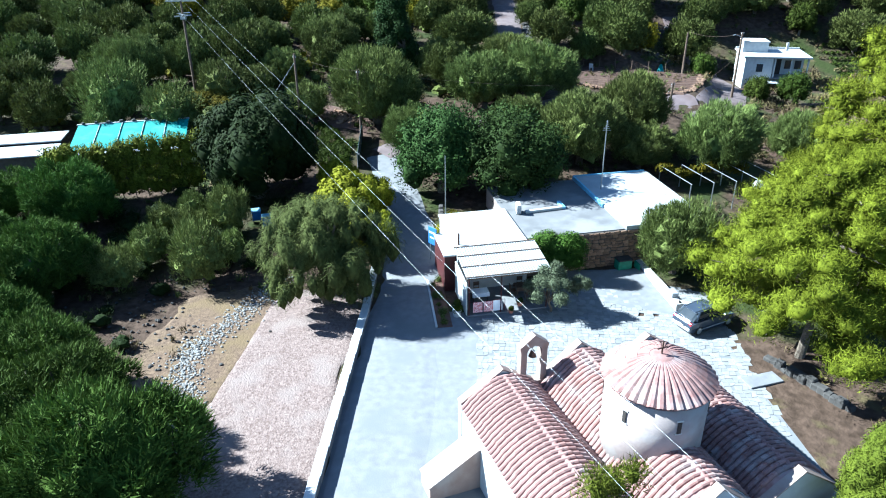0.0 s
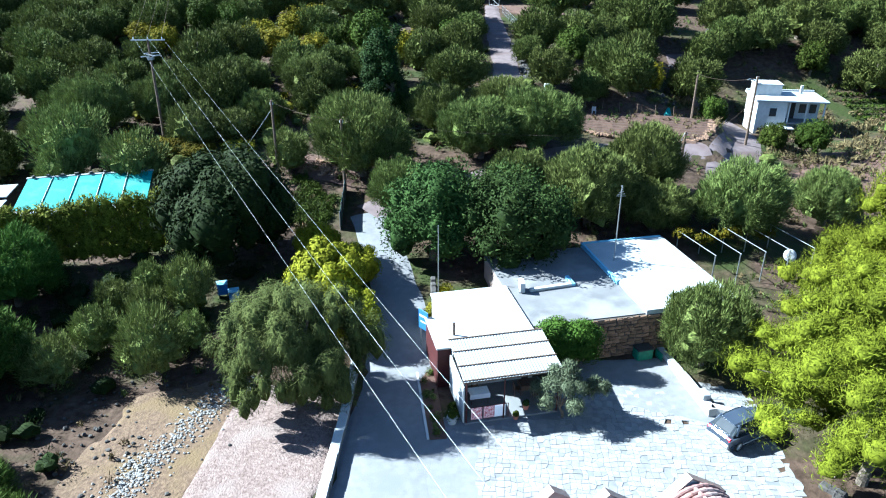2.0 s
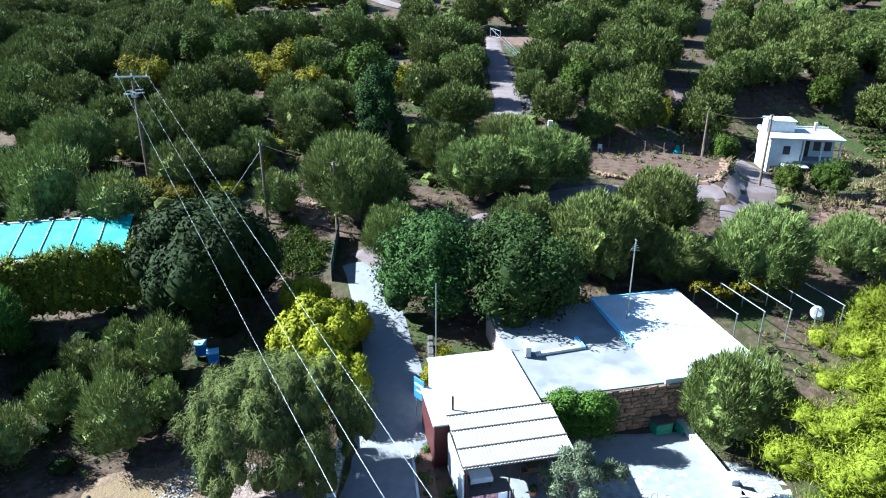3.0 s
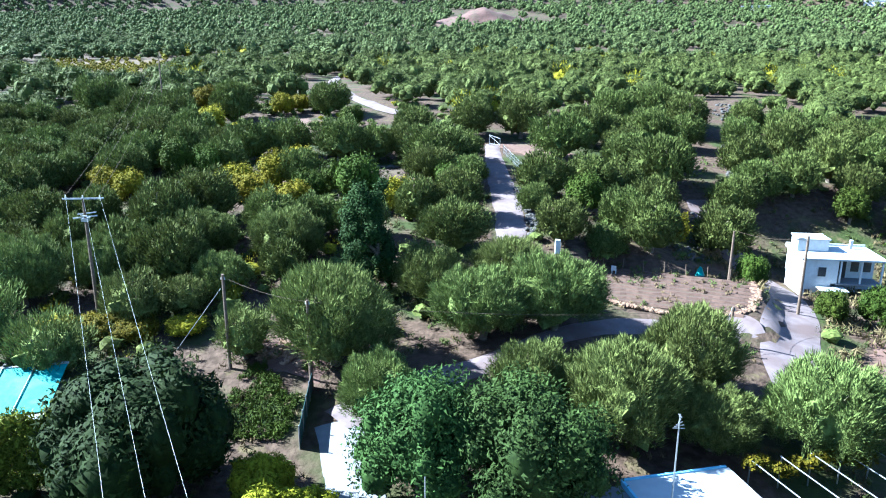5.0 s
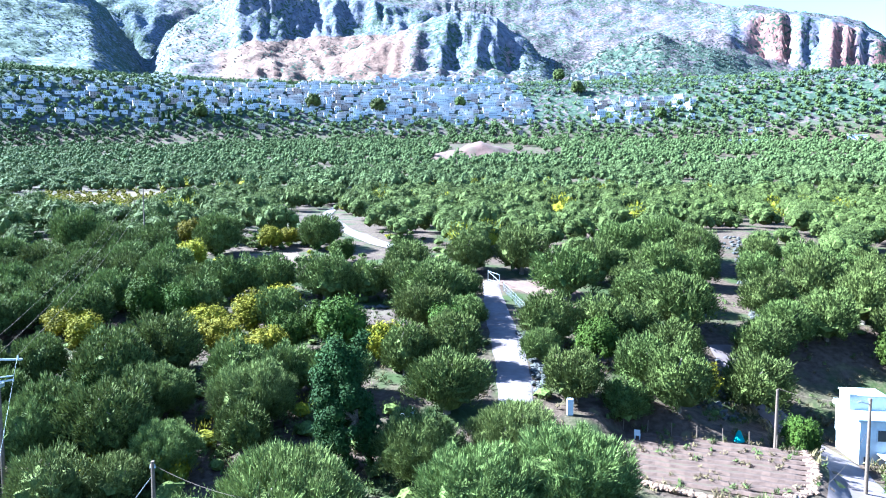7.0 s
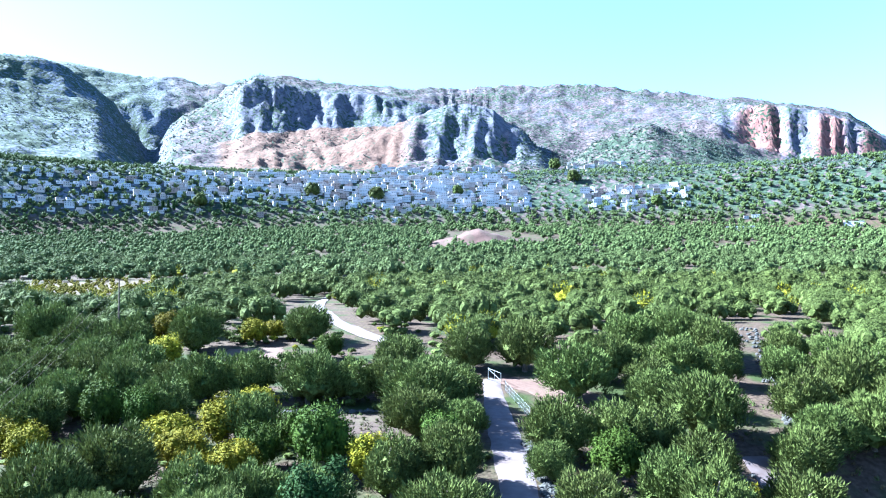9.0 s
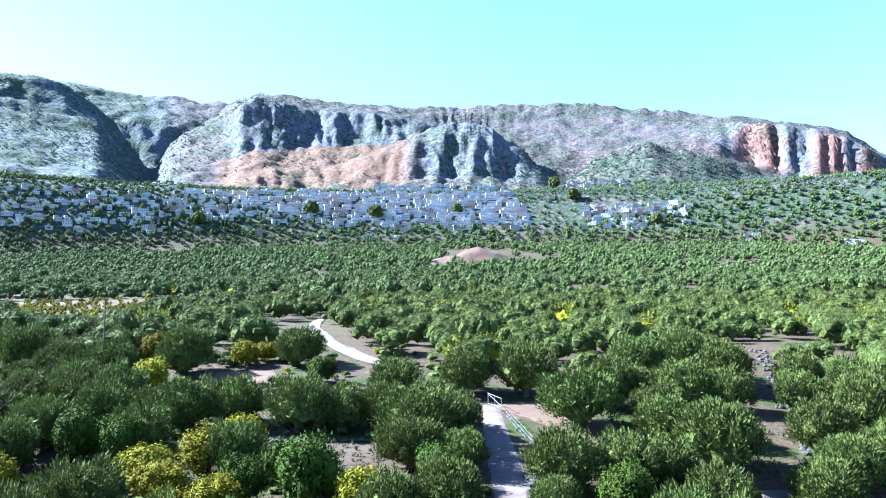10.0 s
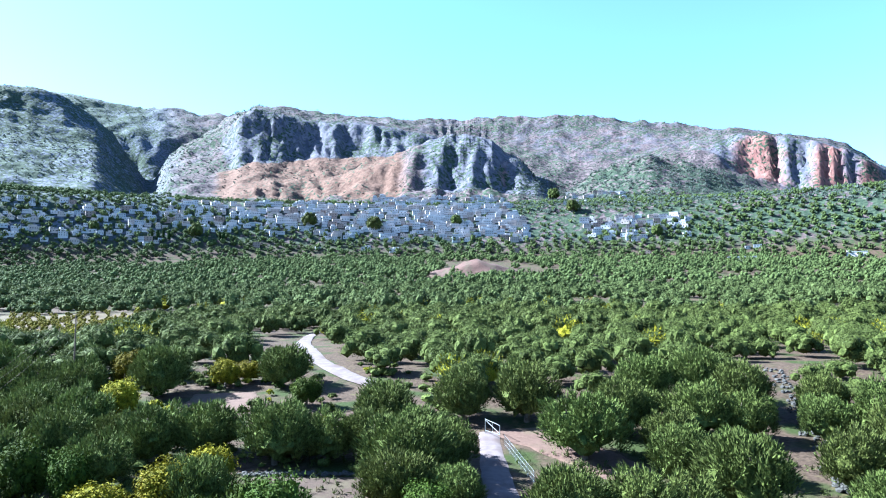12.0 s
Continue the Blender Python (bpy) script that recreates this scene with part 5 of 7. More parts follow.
for r in range(12):
    x = 3.0 + (0.2 if r % 2 else 0)
    while x < 9.6:
        w = g.uniform(0.7, 1.25)
        if not (r == 0 and x < 4.8):
            again(stones[g.randrange(3)], Matrix.Translation((x, -0.03 + g.uniform(-0.03, 0.02), 0.02 + 0.262 * r + g.uniform(-0.03, 0.03))) @ Matrix.Rotation(g.uniform(-0.14, 0.14), 4, "Y") @ Matrix.Diagonal((w, 1, g.uniform(0.8, 1.08), 1)), walls)
        x += 0.47 * w
ac = thing("air_conditioner", pose(-0.3, 38.7, 0, 0, 0, 15) @ pose(6.1, 5.6, 3.22, 0, 0, 80), "white outdoor air conditioner unit on the roof", "air conditioner")
part("casing", boxes((0, 0, 0.08, 0.85, 0.34, 0.7), bevel=0.02), WHITE, ac)
bm = bmesh.new()
bmesh.ops.create_cone(bm, cap_ends=True, segments=24, radius1=0.27, radius2=0.25, depth=0.03, matrix=Matrix.Translation((-0.1, -0.18, 0.43)) @ Matrix.Rotation(math.pi / 2, 4, "X"))
part("fan_grille", bm, STEEL, ac)
for x in (-0.3, 0.3):
    part("foot", boxes((x, 0, 0, 0.06, 0.4, 0.08)), STEEL, ac)
kerb = thing("roof_pipe_cover", pose(-0.3, 38.7, 0, 0, 0, 15) @ pose(6.6, 5.4, 3.22), "white masonry pipe cover on the grey roof", "pipe cover")
part("run", boxes((1.6, 0.1, 0, 3.2, 0.3, 0.22, 4), bevel=0.03), WHITE, kerb)
part("bend", boxes((3.2, 0.7, 0, 0.3, 1.3, 0.22), bevel=0.03), SKYBLUE, kerb)
mast = thing("antenna_mast", pose(11.12, 50.24, at(11, 50)), "thin white roof mast with an antenna", "antenna")
part("pole", tubes(((0, 0, 0), (0, 0, 7.9), 0.05, 0.04)), STEEL, mast)
part("aerial", boxes(*[(0.0, 0.0, 7.1 + 0.14 * k, 0.62 - 0.05 * k, 0.03, 0.03, 20 * k) for k in range(6)], (0, 0, 7.1, 0.04, 0.04, 0.8)), STEEL, mast)
mast2 = thing("antenna_mast", pose(-1.6, 47.2, at(-1.6, 47.2)), "thin white pole beside the carob trees", "antenna")
part("pole", tubes(((0, 0, 0), (0, 0, 6.2), 0.045, 0.03)), STEEL, mast2)

# ---- lane wall, yard wall, paving ----
lw = thing("wall_lane", pose(0, 0, 0), "low white-topped wall along the lane", "wall", kind="structure")
bm = bmesh.new()
for y in range(4, 46, 2):
    x0 = -6.35 - max(0, y - 34) * 0.035
    box(bm, x0, y + 1, at(x0, y) - 0.2, 0.42, 2.0, 0.78, 1.0)
part("masonry", bm, CONCRETE, lw)
bm = bmesh.new()
for y in range(4, 46, 2):
    x0 = -6.35 - max(0, y - 34) * 0.035
    box(bm, x0, y + 1, at(x0, y) + 0.58, 0.52, 1.99, 0.09, 1.0, bevel=0.02)
part("coping", bm, WHITE, lw, "whitewashed coping")


# ---- village ----
WALL_TINTS = [material("village_wall", tuple(0.92 * c for c in col), col, 1.5, 0.9, vary=0.06) for col in ((0.34, 0.325, 0.335), (0.27, 0.235, 0.225), (0.28, 0.29, 0.315), (0.19, 0.145, 0.13))]


def village_house(w, d, h, wall, step, seed):
    """A flat-roofed house facing the valley, with parapet, door, windows and a smaller upper floor."""
    ob = thing("village_house", Matrix(), "white flat-roofed village house on the slope", "house", "village houses")
    g = random.Random(seed)
    bm = boxes((0, 0, -1.5, w, d, h + 1.5))
    if step:
        box(bm, -w * 0.18 * step, d * 0.2, h, w * 0.6, d * 0.6, 2.7)
    part("wall", bm, wall, ob)
    rows = [(x, y, z) for x, y, z in ((0, -d / 2 + 0.1, w), (0, d / 2 - 0.1, w))]
    part("parapet", boxes((0, -d / 2, h, w + 0.2, 0.25, 0.45), (0, d / 2, h, w + 0.2, 0.25, 0.45), (-w / 2, 0, h, 0.25, d, 0.45), (w / 2, 0, h, 0.25, d, 0.45)), wall, ob)
    n = max(2, int(w / 2.6))
    for storey in range(max(1, int(h / 2.8))):
        for k in range(n):
            x = (k + 0.5) / n * w - w / 2 + g.uniform(-0.2, 0.2)
            tall = 1.9 if storey == 0 and k == 0 else 1.2
            part("window" if tall < 1.5 else "door", boxes((x, -d / 2 - 0.02, 0.1 + storey * 2.9 + (0.9 if tall < 1.5 else 0), 1.0, 0.14, tall)), DARK, ob)
    part("window", boxes((-w / 2 - 0.02, 0, 1.2, 0.14, 1.0, 1.2)), DARK, ob)
    if step:
        part("window", boxes((-w * 0.18 * step, d * 0.2 - d * 0.3 - 0.02, h + 0.8, 1.1, 0.14, 1.2)), DARK, ob)
    return ob


def on_slope(az, el, start=300.0):
    """The place on the slopes seen at a bearing and an elevation, in degrees."""
    r = np.arange(start, 2700.0, 4.0)
    x, y = EYE0[0] + r * math.sin(radians(az)), EYE0[1] + r * math.cos(radians(az))
    seen = np.degrees(np.arctan2(height(x, y) - EYE0[2], r))
    k = int(np.argmax(seen > el))
    return float(x[k]), float(y[k])


HOUSES = [village_house(7, 6, 3.4, WALL_TINTS[0], 0, 1), village_house(10, 7, 5.4, WALL_TINTS[0], 0, 2), village_house(8, 6, 3.6, WALL_TINTS[1], 1, 3), village_house(10, 7, 3.6, WALL_TINTS[0], -1, 4), village_house(9, 7, 3.6, WALL_TINTS[2], 0, 5), village_house(6.5, 6, 3.4, WALL_TINTS[0], 1, 6), village_house(9, 7, 6.0, WALL_TINTS[3], 0, 7)]


g = random.Random(77)
homes = []
QUARTERS = ((-34.8, -24, 5.0, 7.6, 90), (-24, -14, 5.9, 8.2, 110), (-14, -8, 5.6, 8.3, 110), (-8, 4.6, 5.5, 8.9, 330), (9.1, 17.3, 5.4, 7.0, 60), (7.7, 12.6, 8.4, 9.0, 26))
for a0, a1, e0, e1, count in QUARTERS:
    made = tries = 0
    while made < count and tries < 1500:
        tries += 1
        az = g.uniform(a0, a1)
        lo, hi = e0 + 0.35 * math.sin(az * 1.3), e1 - 0.9 * max(0.0, az - 2.4) * (az < 5)
        x, y = on_slope(az, g.uniform(lo, max(lo + 0.3, hi)), 900.0)
        if all(math.hypot(x - a, y - b) > 7.2 for a, b in homes):
            homes.append((x, y))
            made += 1
edge_homes = []
for az, el in ((-21.9, 5.0), (-17.3, 4.8), (-8.6, 4.6), (-6.3, 4.5), (0.8, 5.0), (3.7, 4.4), (11.0, 5.3), (13.9, 3.9), (21.3, 4.2), (22.0, 4.3), (-32.1, 4.8), (28.0, 3.6), (-34.4, 5.1), (-12.5, 4.7), (13.95, 3.3)):
    edge_homes.append(on_slope(az, el))
g.shuffle(homes)
singles, joined = edge_homes + homes[:270], homes[270:]
for k, (x, y) in enumerate(singles):
    z = at(x, y)
    face = math.degrees(math.atan2(x - EYE0[0], y - EYE0[1]))
    o = copy_thing(HOUSES[g.randrange(7)], pose(x, y, z + 0.3, 0, 0, -face + g.uniform(-14, 14)))
    s = g.uniform(0.75, 1.1)
    o.scale = (s * g.uniform(1.0, 1.5), s, s)


def joined_houses(spots, wall, seed):
    """Crowded houses that cannot be told apart singly, as one mesh with its dark openings."""
    gg = random.Random(seed)
    walls_bm, holes = [], []
    for x, y in spots:
        w, d, h, s = gg.uniform(8, 15), gg.uniform(5.5, 7), gg.choice((3.3, 3.6, 5.8)), gg.uniform(0.75, 1.1)
        turn = -bearing(x, y) + gg.uniform(-12, 12)
        m = np.array(pose(x, y, at(x, y) + 0.3, 0, 0, turn)) @ np.diag((s, s, s, 1))
        walls_bm.append((m, (0, 0, -2.5), (w, d, h + 2.5)))
        walls_bm.append((m, (0, -d / 2, h), (w + 0.2, 0.3, 0.5)))
        if gg.random() < 0.4:
            walls_bm.append((m, (gg.uniform(-0.2, 0.2) * w, d * 0.2, h), (w * 0.6, d * 0.55, 2.7)))
        for k in range(int(w / 2.4)):
            for z in (1.0, 3.8)[:1 + (h > 5)]:
                holes.append((m, ((k + 0.5) / int(w / 2.4) * w - w / 2, -d / 2, z), (1.0, 0.12, 1.3)))
    corner8 = np.array([(i, j, k) for k in (0, 1) for j in (-0.5, 0.5) for i in (-0.5, 0.5)])
    quads = np.array([(0, 1, 5, 4), (1, 3, 7, 5), (3, 2, 6, 7), (2, 0, 4, 6), (4, 5, 7, 6)])

    def solid(rows):
        vs = [np.c_[corner8 * size + base, np.ones(8)] @ m.T for m, base, size in rows]
        return np.concatenate(vs)[:, :3], np.concatenate([quads + 8 * k for k in range(len(rows))])

    ob = arrays("village_houses", *solid(walls_bm), wall)
    tagged(ob, "crowded white flat-roofed houses of the village", "houses", kind="stuff")
    arrays("windows", *solid(holes), DARK, ob)


for k in range(3):
    joined_houses(joined[k::3], WALL_TINTS[k], 60 + k)
for ob in HOUSES:
    drop_all(ob)
CYP = make_tree("cypress_tree", "tall", CYPRESS, 500, 0.3, 0.09, 401, "dark slender cypress tree at the village edge", "tree", "village cypresses", sub=1)
for az, el in ((-25.0, 5.0), (-24.6, 5.0), (-24.2, 5.1), (-23.8, 5.1), (-20.1, 5.1), (-19.8, 5.1)):
    x, y = on_slope(az, el)
    o = copy_thing(CYP, pose(x, y, at(x, y) - 0.5))
    o.scale = (3.4, 3.4, 4.6)
BIGS = make_tree("spreading_tree", "round", OLIVE_FAR, 700, 0.25, 0.08, 402, "large rounded green tree among the village houses", "tree", "village trees", sub=1)
for az, el, r in ((-21.9, 5.4, 7), (-13.2, 6.4, 8), (-7.9, 6.2, 8), (6.8, 8.6, 8), (-29, 5.6, 5), (-1.2, 6.6, 6), (8.3, 7.6, 7), (14.8, 5.4, 6)):
    x, y = on_slope(az, el)
    o = copy_thing(BIGS, pose(x, y, at(x, y) - 0.5, 0, 0, 40 * az))
    o.scale = (1.6 * r, 1.6 * r, 1.5 * r)
drop_all(CYP)
drop_all(BIGS)

hx, hy = on_slope(0.6, 2.55, 560.0)
u, v = np.meshgrid(np.linspace(-1.5, 1.5, 40), np.linspace(-1.5, 1.5, 40))
px, py = hx + 38 * u, hy + 24 * v
rise = 11 * np.exp(-(0.6 * u * u + v * v) * 1.6) * (1 + 0.9 * fbm(px, py, 22, 3, 5)) + 1.0 - 3.0 * (u * u + v * v > 2.0)
cc = (np.arange(39)[:, None] * 40 + np.arange(39)[None, :]).ravel()
tagged(arrays("ground_hillock", np.stack([px.ravel(), py.ravel(), (height(px, py) + rise).ravel()], 1), np.stack([cc, cc + 1, cc + 41, cc + 40], 1), RED_SOIL, smooth=True), "bare reddish earth hillock below the village", "ground", kind="structure")
for az, el, wide in ((20.9, 3.45, 34), (28.4, 3.5, 22)):
    x, y = on_slope(az, el, 560.0)
    hall = thing("farm_hall", pose(x, y, at(x, y), 0, 0, -az), "long low white farm hall at the grove edge", "building", "farm halls")
    part("wall", boxes((0, 0, -3, wide, 12, 6.5)), WALL_TINTS[0], hall)
    part("roof", prism(bmesh.new(), [(-wide / 2 - 0.4, 3.5), (wide / 2 + 0.4, 3.5), (wide / 2, 4.1), (-wide / 2, 4.1)], -6.4, 6.4), ROOF_WHITE, hall)

# trees and gardens among the houses
green = [p for p in slope_spots(5200, 91, (-37, 31), (960, 1340), -0.5, (2.2, 6.5)) if all(math.hypot(p[0] - a, p[1] - b) > 8.5 for a, b in homes)]
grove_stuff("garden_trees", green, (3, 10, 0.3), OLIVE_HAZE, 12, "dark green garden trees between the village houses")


# ---- large trees round the yard ----
def pine(m, r, h, seed, label):
    """A spreading pine: bent trunk, long boughs, tufted layers of needles."""
    ob = thing("pine_tree", m, label, "tree", "pines by the yard")
    g = random.Random(seed)
    bm = bmesh.new()
    stem = [Vector((0, 0, -0.3)), Vector((0.3, 0.1, h * 0.3)), Vector((0.5, 0.5, h * 0.6)), Vector((0.9, 0.8, h * 0.95))]
    for k, (a, b) in enumerate(zip(stem, stem[1:])):
        tube(bm, a, b, 0.30 - 0.08 * k, 0.22 - 0.08 * k if k < 2 else 0.05, 10)
    tufts = []
    for k in range(72):
        f = k / 71
        z = h * (0.24 + 0.72 * f)
        reach = r * (1.0 - 0.78 * f ** 1.5) * g.uniform(0.72, 1.05)
        a = k * 2.4 + g.uniform(-0.3, 0.3)
        root = stem[1].lerp(stem[3], max(0.0, (z / h - 0.3) / 0.65)) if z / h > 0.3 else stem[0].lerp(stem[1], z / h / 0.3)
        end = Vector((root.x + reach * math.cos(a), root.y + reach * math.sin(a), z + 0.06 * reach + g.uniform(-0.3, 0.3)))
        tube(bm, root, end, 0.09, 0.025, 5)
        for j in range(6):
            p = root.lerp(end, 1 - 0.14 * j)
            size = (0.86 - 0.05 * j) * (0.75 + 0.45 * (1 - f)) * g.uniform(0.7, 1.2) * r / 6.8
            tufts.append((p.x + g.uniform(-0.7, 0.7), p.y + g.uniform(-0.7, 0.7), p.z + g.uniform(-0.2, 0.5), size, 0.8))
    part("trunk", bm, BARK, ob)
    crown("crown", tufts, 150000, 0.30, 0.020, PINE, ob, seed, core=0.62, sub=1, up=0.7, spread=0.5, shell=(0.5, 1.3), brush=5)
    return ob


pine(pose(20.6, 31.6, 0), 7.4, 12.5, 3, "tall spreading yellow-green pine beside the yard")
pine(pose(27.0, 39.5, 0), 7.8, 18.5, 4, "tall yellow-green pine behind the parked car")
pepper = thing("pepper_tree", pose(-9.2, 36.9, 0), "drooping grey-green pepper tree beside the lane wall", "tree")
pepper.scale = (1.12, 1.12, 1.08)
g = random.Random(9)
lumps = []
for k in range(95):
    f = (k + 0.5) / 95
    cz = 1 - 1.75 * f
    a, d = k * 2.4 + g.uniform(-0.3, 0.3), math.sqrt(max(0.0, 1 - cz * cz))
    q = 3.5 * (g.uniform(0.66, 1.12) + 0.16 * math.sin(2 * a + 1) + 0.12 * math.sin(5 * a))
    lumps.append((d * q * math.cos(a), d * q * math.sin(a), 3.6 + 3.0 * cz * g.uniform(0.8, 1.12), g.uniform(0.38, 0.72), g.uniform(1.4, 2.3)))
for k in range(6):
    lumps.append((1.0 * math.cos(k), 1.0 * math.sin(k), 3.4 + 0.4 * (k % 3), 1.3, 1.0))
trunk(pepper, 4.5, 0.32, lumps, 9)
crown("crown", lumps, 42000, 0.36, 0.018, PEPPER, pepper, 9, core=0.66, sub=1, up=0.1, droop=0.9, spread=0.35, shell=(0.6, 1.2), brush=4)
yard_olive = thing("olive_tree", pose(15.6, 41.8, 0), "dense olive tree overhanging the yard wall", "tree", "olive trees of the groves")
lumps = [(3.0 * x, 3.0 * y, 3.2 * z, 3.0 * r, s) for x, y, z, r, s in lumps_for("round", 71)]
trunk(yard_olive, 3.4, 0.25, lumps, 71)
v, f = plume_crown(120, 240, 0.0075, 171)
arrays("crown", v * (3.0, 3.0, 3.3), f, OLIVE, yard_olive)
OLEANDER = foliage("oleander_leaves", (0.0365, 0.0495, 0.026), (0.125, 0.146, 0.0882))
ole = thing("oleander_bush", pose(6.1, 36.3, 0), "grey-green oleander shrub with bare lower stems at the terrace", "shrub")
lumps = [(1.9 * x, 1.9 * y, 0.9 + 2.3 * z, 1.15 * r, s) for x, y, z, r, s in lumps_for("bush", 72)]
lumps += [(1.7, 0.3, 2.1, 0.5, 1), (2.2, -0.1, 2.2, 0.42, 1), (1.5, 0.8, 1.4, 0.45, 1), (-1.1, -0.6, 1.5, 0.5, 1), (-1.5, 0.2, 1.9, 0.45, 1), (0.5, -1.2, 1.7, 0.5, 1), (0.2, 0.3, 3.1, 0.5, 1.1), (-0.6, 0.4, 2.8, 0.5, 1.1)]
trunk(ole, 1.6, 0.09, lumps, 72)
crown("crown", lumps, 9000, 0.30, 0.028, OLEANDER, ole, 72, core=0.5, spread=0.5, shell=(0.5, 1.2), brush=5)
VINE = foliage("vine_leaves", (0.0245, 0.0519, 0.00655), (0.0683, 0.115, 0.0164))
vine = thing("climbing_vine", pose(6.8, 41.0, 0), "fresh green vine climbing the rubble wall", "plant")
lumps = [(-1.3 + 0.55 * k, 0.15 * math.sin(k), 2.9 + 0.25 * math.sin(2.1 * k), 0.75, 0.9) for k in range(6)] + [(-1.0 + 0.6 * k, -0.2, 1.6, 0.7, 1.2) for k in range(5)]
trunk(vine, 2.0, 0.06, lumps, 73)
crown("crown", lumps, 11000, 0.20, 0.045, VINE, vine, 73, core=0.6, spread=0.7, shell=(0.6, 1.2))
tower = thing("ivy_cypress", pose(-9.0, 78.5, at(-9, 78.5)), "tall dark cypress wrapped in ivy", "tree")
g = random.Random(74)
lumps = []
for k in range(64):
    f = k / 63
    z, a = 0.8 + 8.6 * f, k * 2.4 + g.uniform(-0.4, 0.4)
    d = (2.3 - 1.1 * f + 0.5 * math.sin(7 * f + a)) * g.uniform(0.55, 1.05)
    lumps.append((d * math.cos(a), d * math.sin(a), z + g.uniform(-0.4, 0.5), g.uniform(0.45, 0.85), g.uniform(1.0, 1.5)))
trunk(tower, 9, 0.3, lumps[::11], 74)
crown("crown", lumps, 22000, 0.30, 0.07, CYPRESS, tower, 74, core=0.62, sub=1, spread=0.7, shell=(0.5, 1.35), brush=5)
LEMON_DARK = foliage("cypress_sprays", (0.0235, 0.0302, 0.00269), (0.084, 0.0949, 0.00924), 0.1)
front_tree = thing("cypress_tree", pose(16.5, 16.0, 0), "dense yellow-green cypress behind the chapel", "tree", "cypresses by the chapel")
lumps = [(2.0 * x, 2.0 * y, 2.45 * z, 2.4 * r, s) for x, y, z, r, s in lumps_for("tall", 75)]
trunk(front_tree, 5, 0.2, lumps, 75)
crown("crown", lumps, 26000, 0.22, 0.022, LEMON_DARK, front_tree, 75, core=0.85, spread=0.6)
front_tree2 = thing("cypress_tree", pose(5.6, 12.2, 0), "yellow-green cypress tip in front of the chapel", "tree", "cypresses by the chapel")
front_tree2.scale = (1.25, 1.25, 1.27)
lumps = [(1.7 * x, 1.5 * y, 2.35 * z, 2.2 * r * (0.7 if z > 2 else 1), s) for x, y, z, r, s in lumps_for("tall", 76)]
trunk(front_tree2, 4, 0.18, lumps, 76)
crown("crown", lumps, 24000, 0.26, 0.016, LEMON_DARK, front_tree2, 76, core=0.45, spread=0.5, shell=(0.4, 1.35), brush=7)

# tall hedge in front of the net-roofed shed
hedge = thing("tall_hedge", pose(0, 0, 0), "tall leafy green hedge in front of the shed", "hedge")
lumps = []
for k in range(22):
    f = k / 21
    x, y = -35.5 + 11.5 * f, 49.6 + 3.6 * f
    for z in (0.8, 2.0, 3.2, 4.4):
        lumps.append((x + random.uniform(-0.2, 0.2), y + random.uniform(-0.3, 0.3), at(x, y) + z + random.uniform(-0.2, 0.45), 0.62, 1.3))
for k in range(12):
    x, y = -35.3 + k, 49.7 + 0.32 * k
    part("stem", tubes(((x, y, at(x, y) - 0.2), (x, y, at(x, y) + 3), 0.05, 0.03), n=6), BARK, hedge)
crown("foliage", lumps, 17000, 0.34, 0.055, HEDGE, hedge, 81, core=0.6, spread=0.6, shell=(0.6, 1.3), brush=5)

# ---- power line ----
def utility_pole(x, y, z0, z1, label, lean=0.0):
    ob = thing("utility_pole", pose(x, y, z0, 0, lean), label, "utility pole", "utility poles")
    part("shaft", tubes(((0, 0, -0.5), (0, 0, z1 - z0), 0.16, 0.10), n=10), WOOD, ob)
    return ob


pole_b = utility_pole(-17.7, 65.8, 2.5, 11.4, "weathered wooden utility pole by the earth bank")
pole_c = utility_pole(-11.0, 63.6, 3.6, 10.3, "pale wooden utility pole beside the lane")
pole_d = utility_pole(21.6, 72.5, 1.2, 7.2, "leaning wooden utility pole among the olive trees", 1.5)
pole_e = utility_pole(31.4, 81.8, 2.5, 10.9, "tall wooden utility pole beside the white house")
for p, h in ((pole_b, 8.6), (pole_c, 6.5), (pole_d, 5.8), (pole_e, 8.3)):
    for k in (-1, 1):
        part("insulator", tubes(((0.12 * k, 0, h - 0.1), (0.12 * k, 0, h + 0.1), 0.05, 0.03), n=6), WHITE, p)
part("lamp_arm", tubes(((0, 0, 7.9), (-0.9, -0.3, 8.2), 0.04), ((-0.9, -0.3, 8.2), (-1.2, -0.4, 8.15), 0.09, 0.05), n=6), STEEL, pole_e, "small street lamp arm")
main = utility_pole(-31.0, 72.0, 5.5, 15.7, "tall dark utility pole carrying a wide crossarm")
part("crossarm", boxes((0, 0, 10.1, 3.2, 0.12, 0.12, 8)), STEEL, main)
part("switch_frame", boxes((0, 0, 8.6, 1.8, 0.10, 0.10, 40), (0, 0.3, 8.85, 1.4, 0.08, 0.08, 40), (0.2, -0.3, 8.75, 1.4, 0.08, 0.08, -30), (0, 0, 8.3, 0.5, 0.5, 0.25)), STEEL, main, "pale metal switch frame")
for x in (-1.4, 0.0, 1.4):
    part("insulator", tubes(((x, 0.02 * x, 10.2), (x, 0.02 * x, 10.45), 0.07, 0.04), n=8), WHITE, main)
rear = utility_pole(19.6, -11.8, 0, 9.6, "wooden utility pole carrying the other end of the line")
part("crossarm", boxes((0, 0, 9.3, 3.2, 0.12, 0.12, 8)), STEEL, rear)


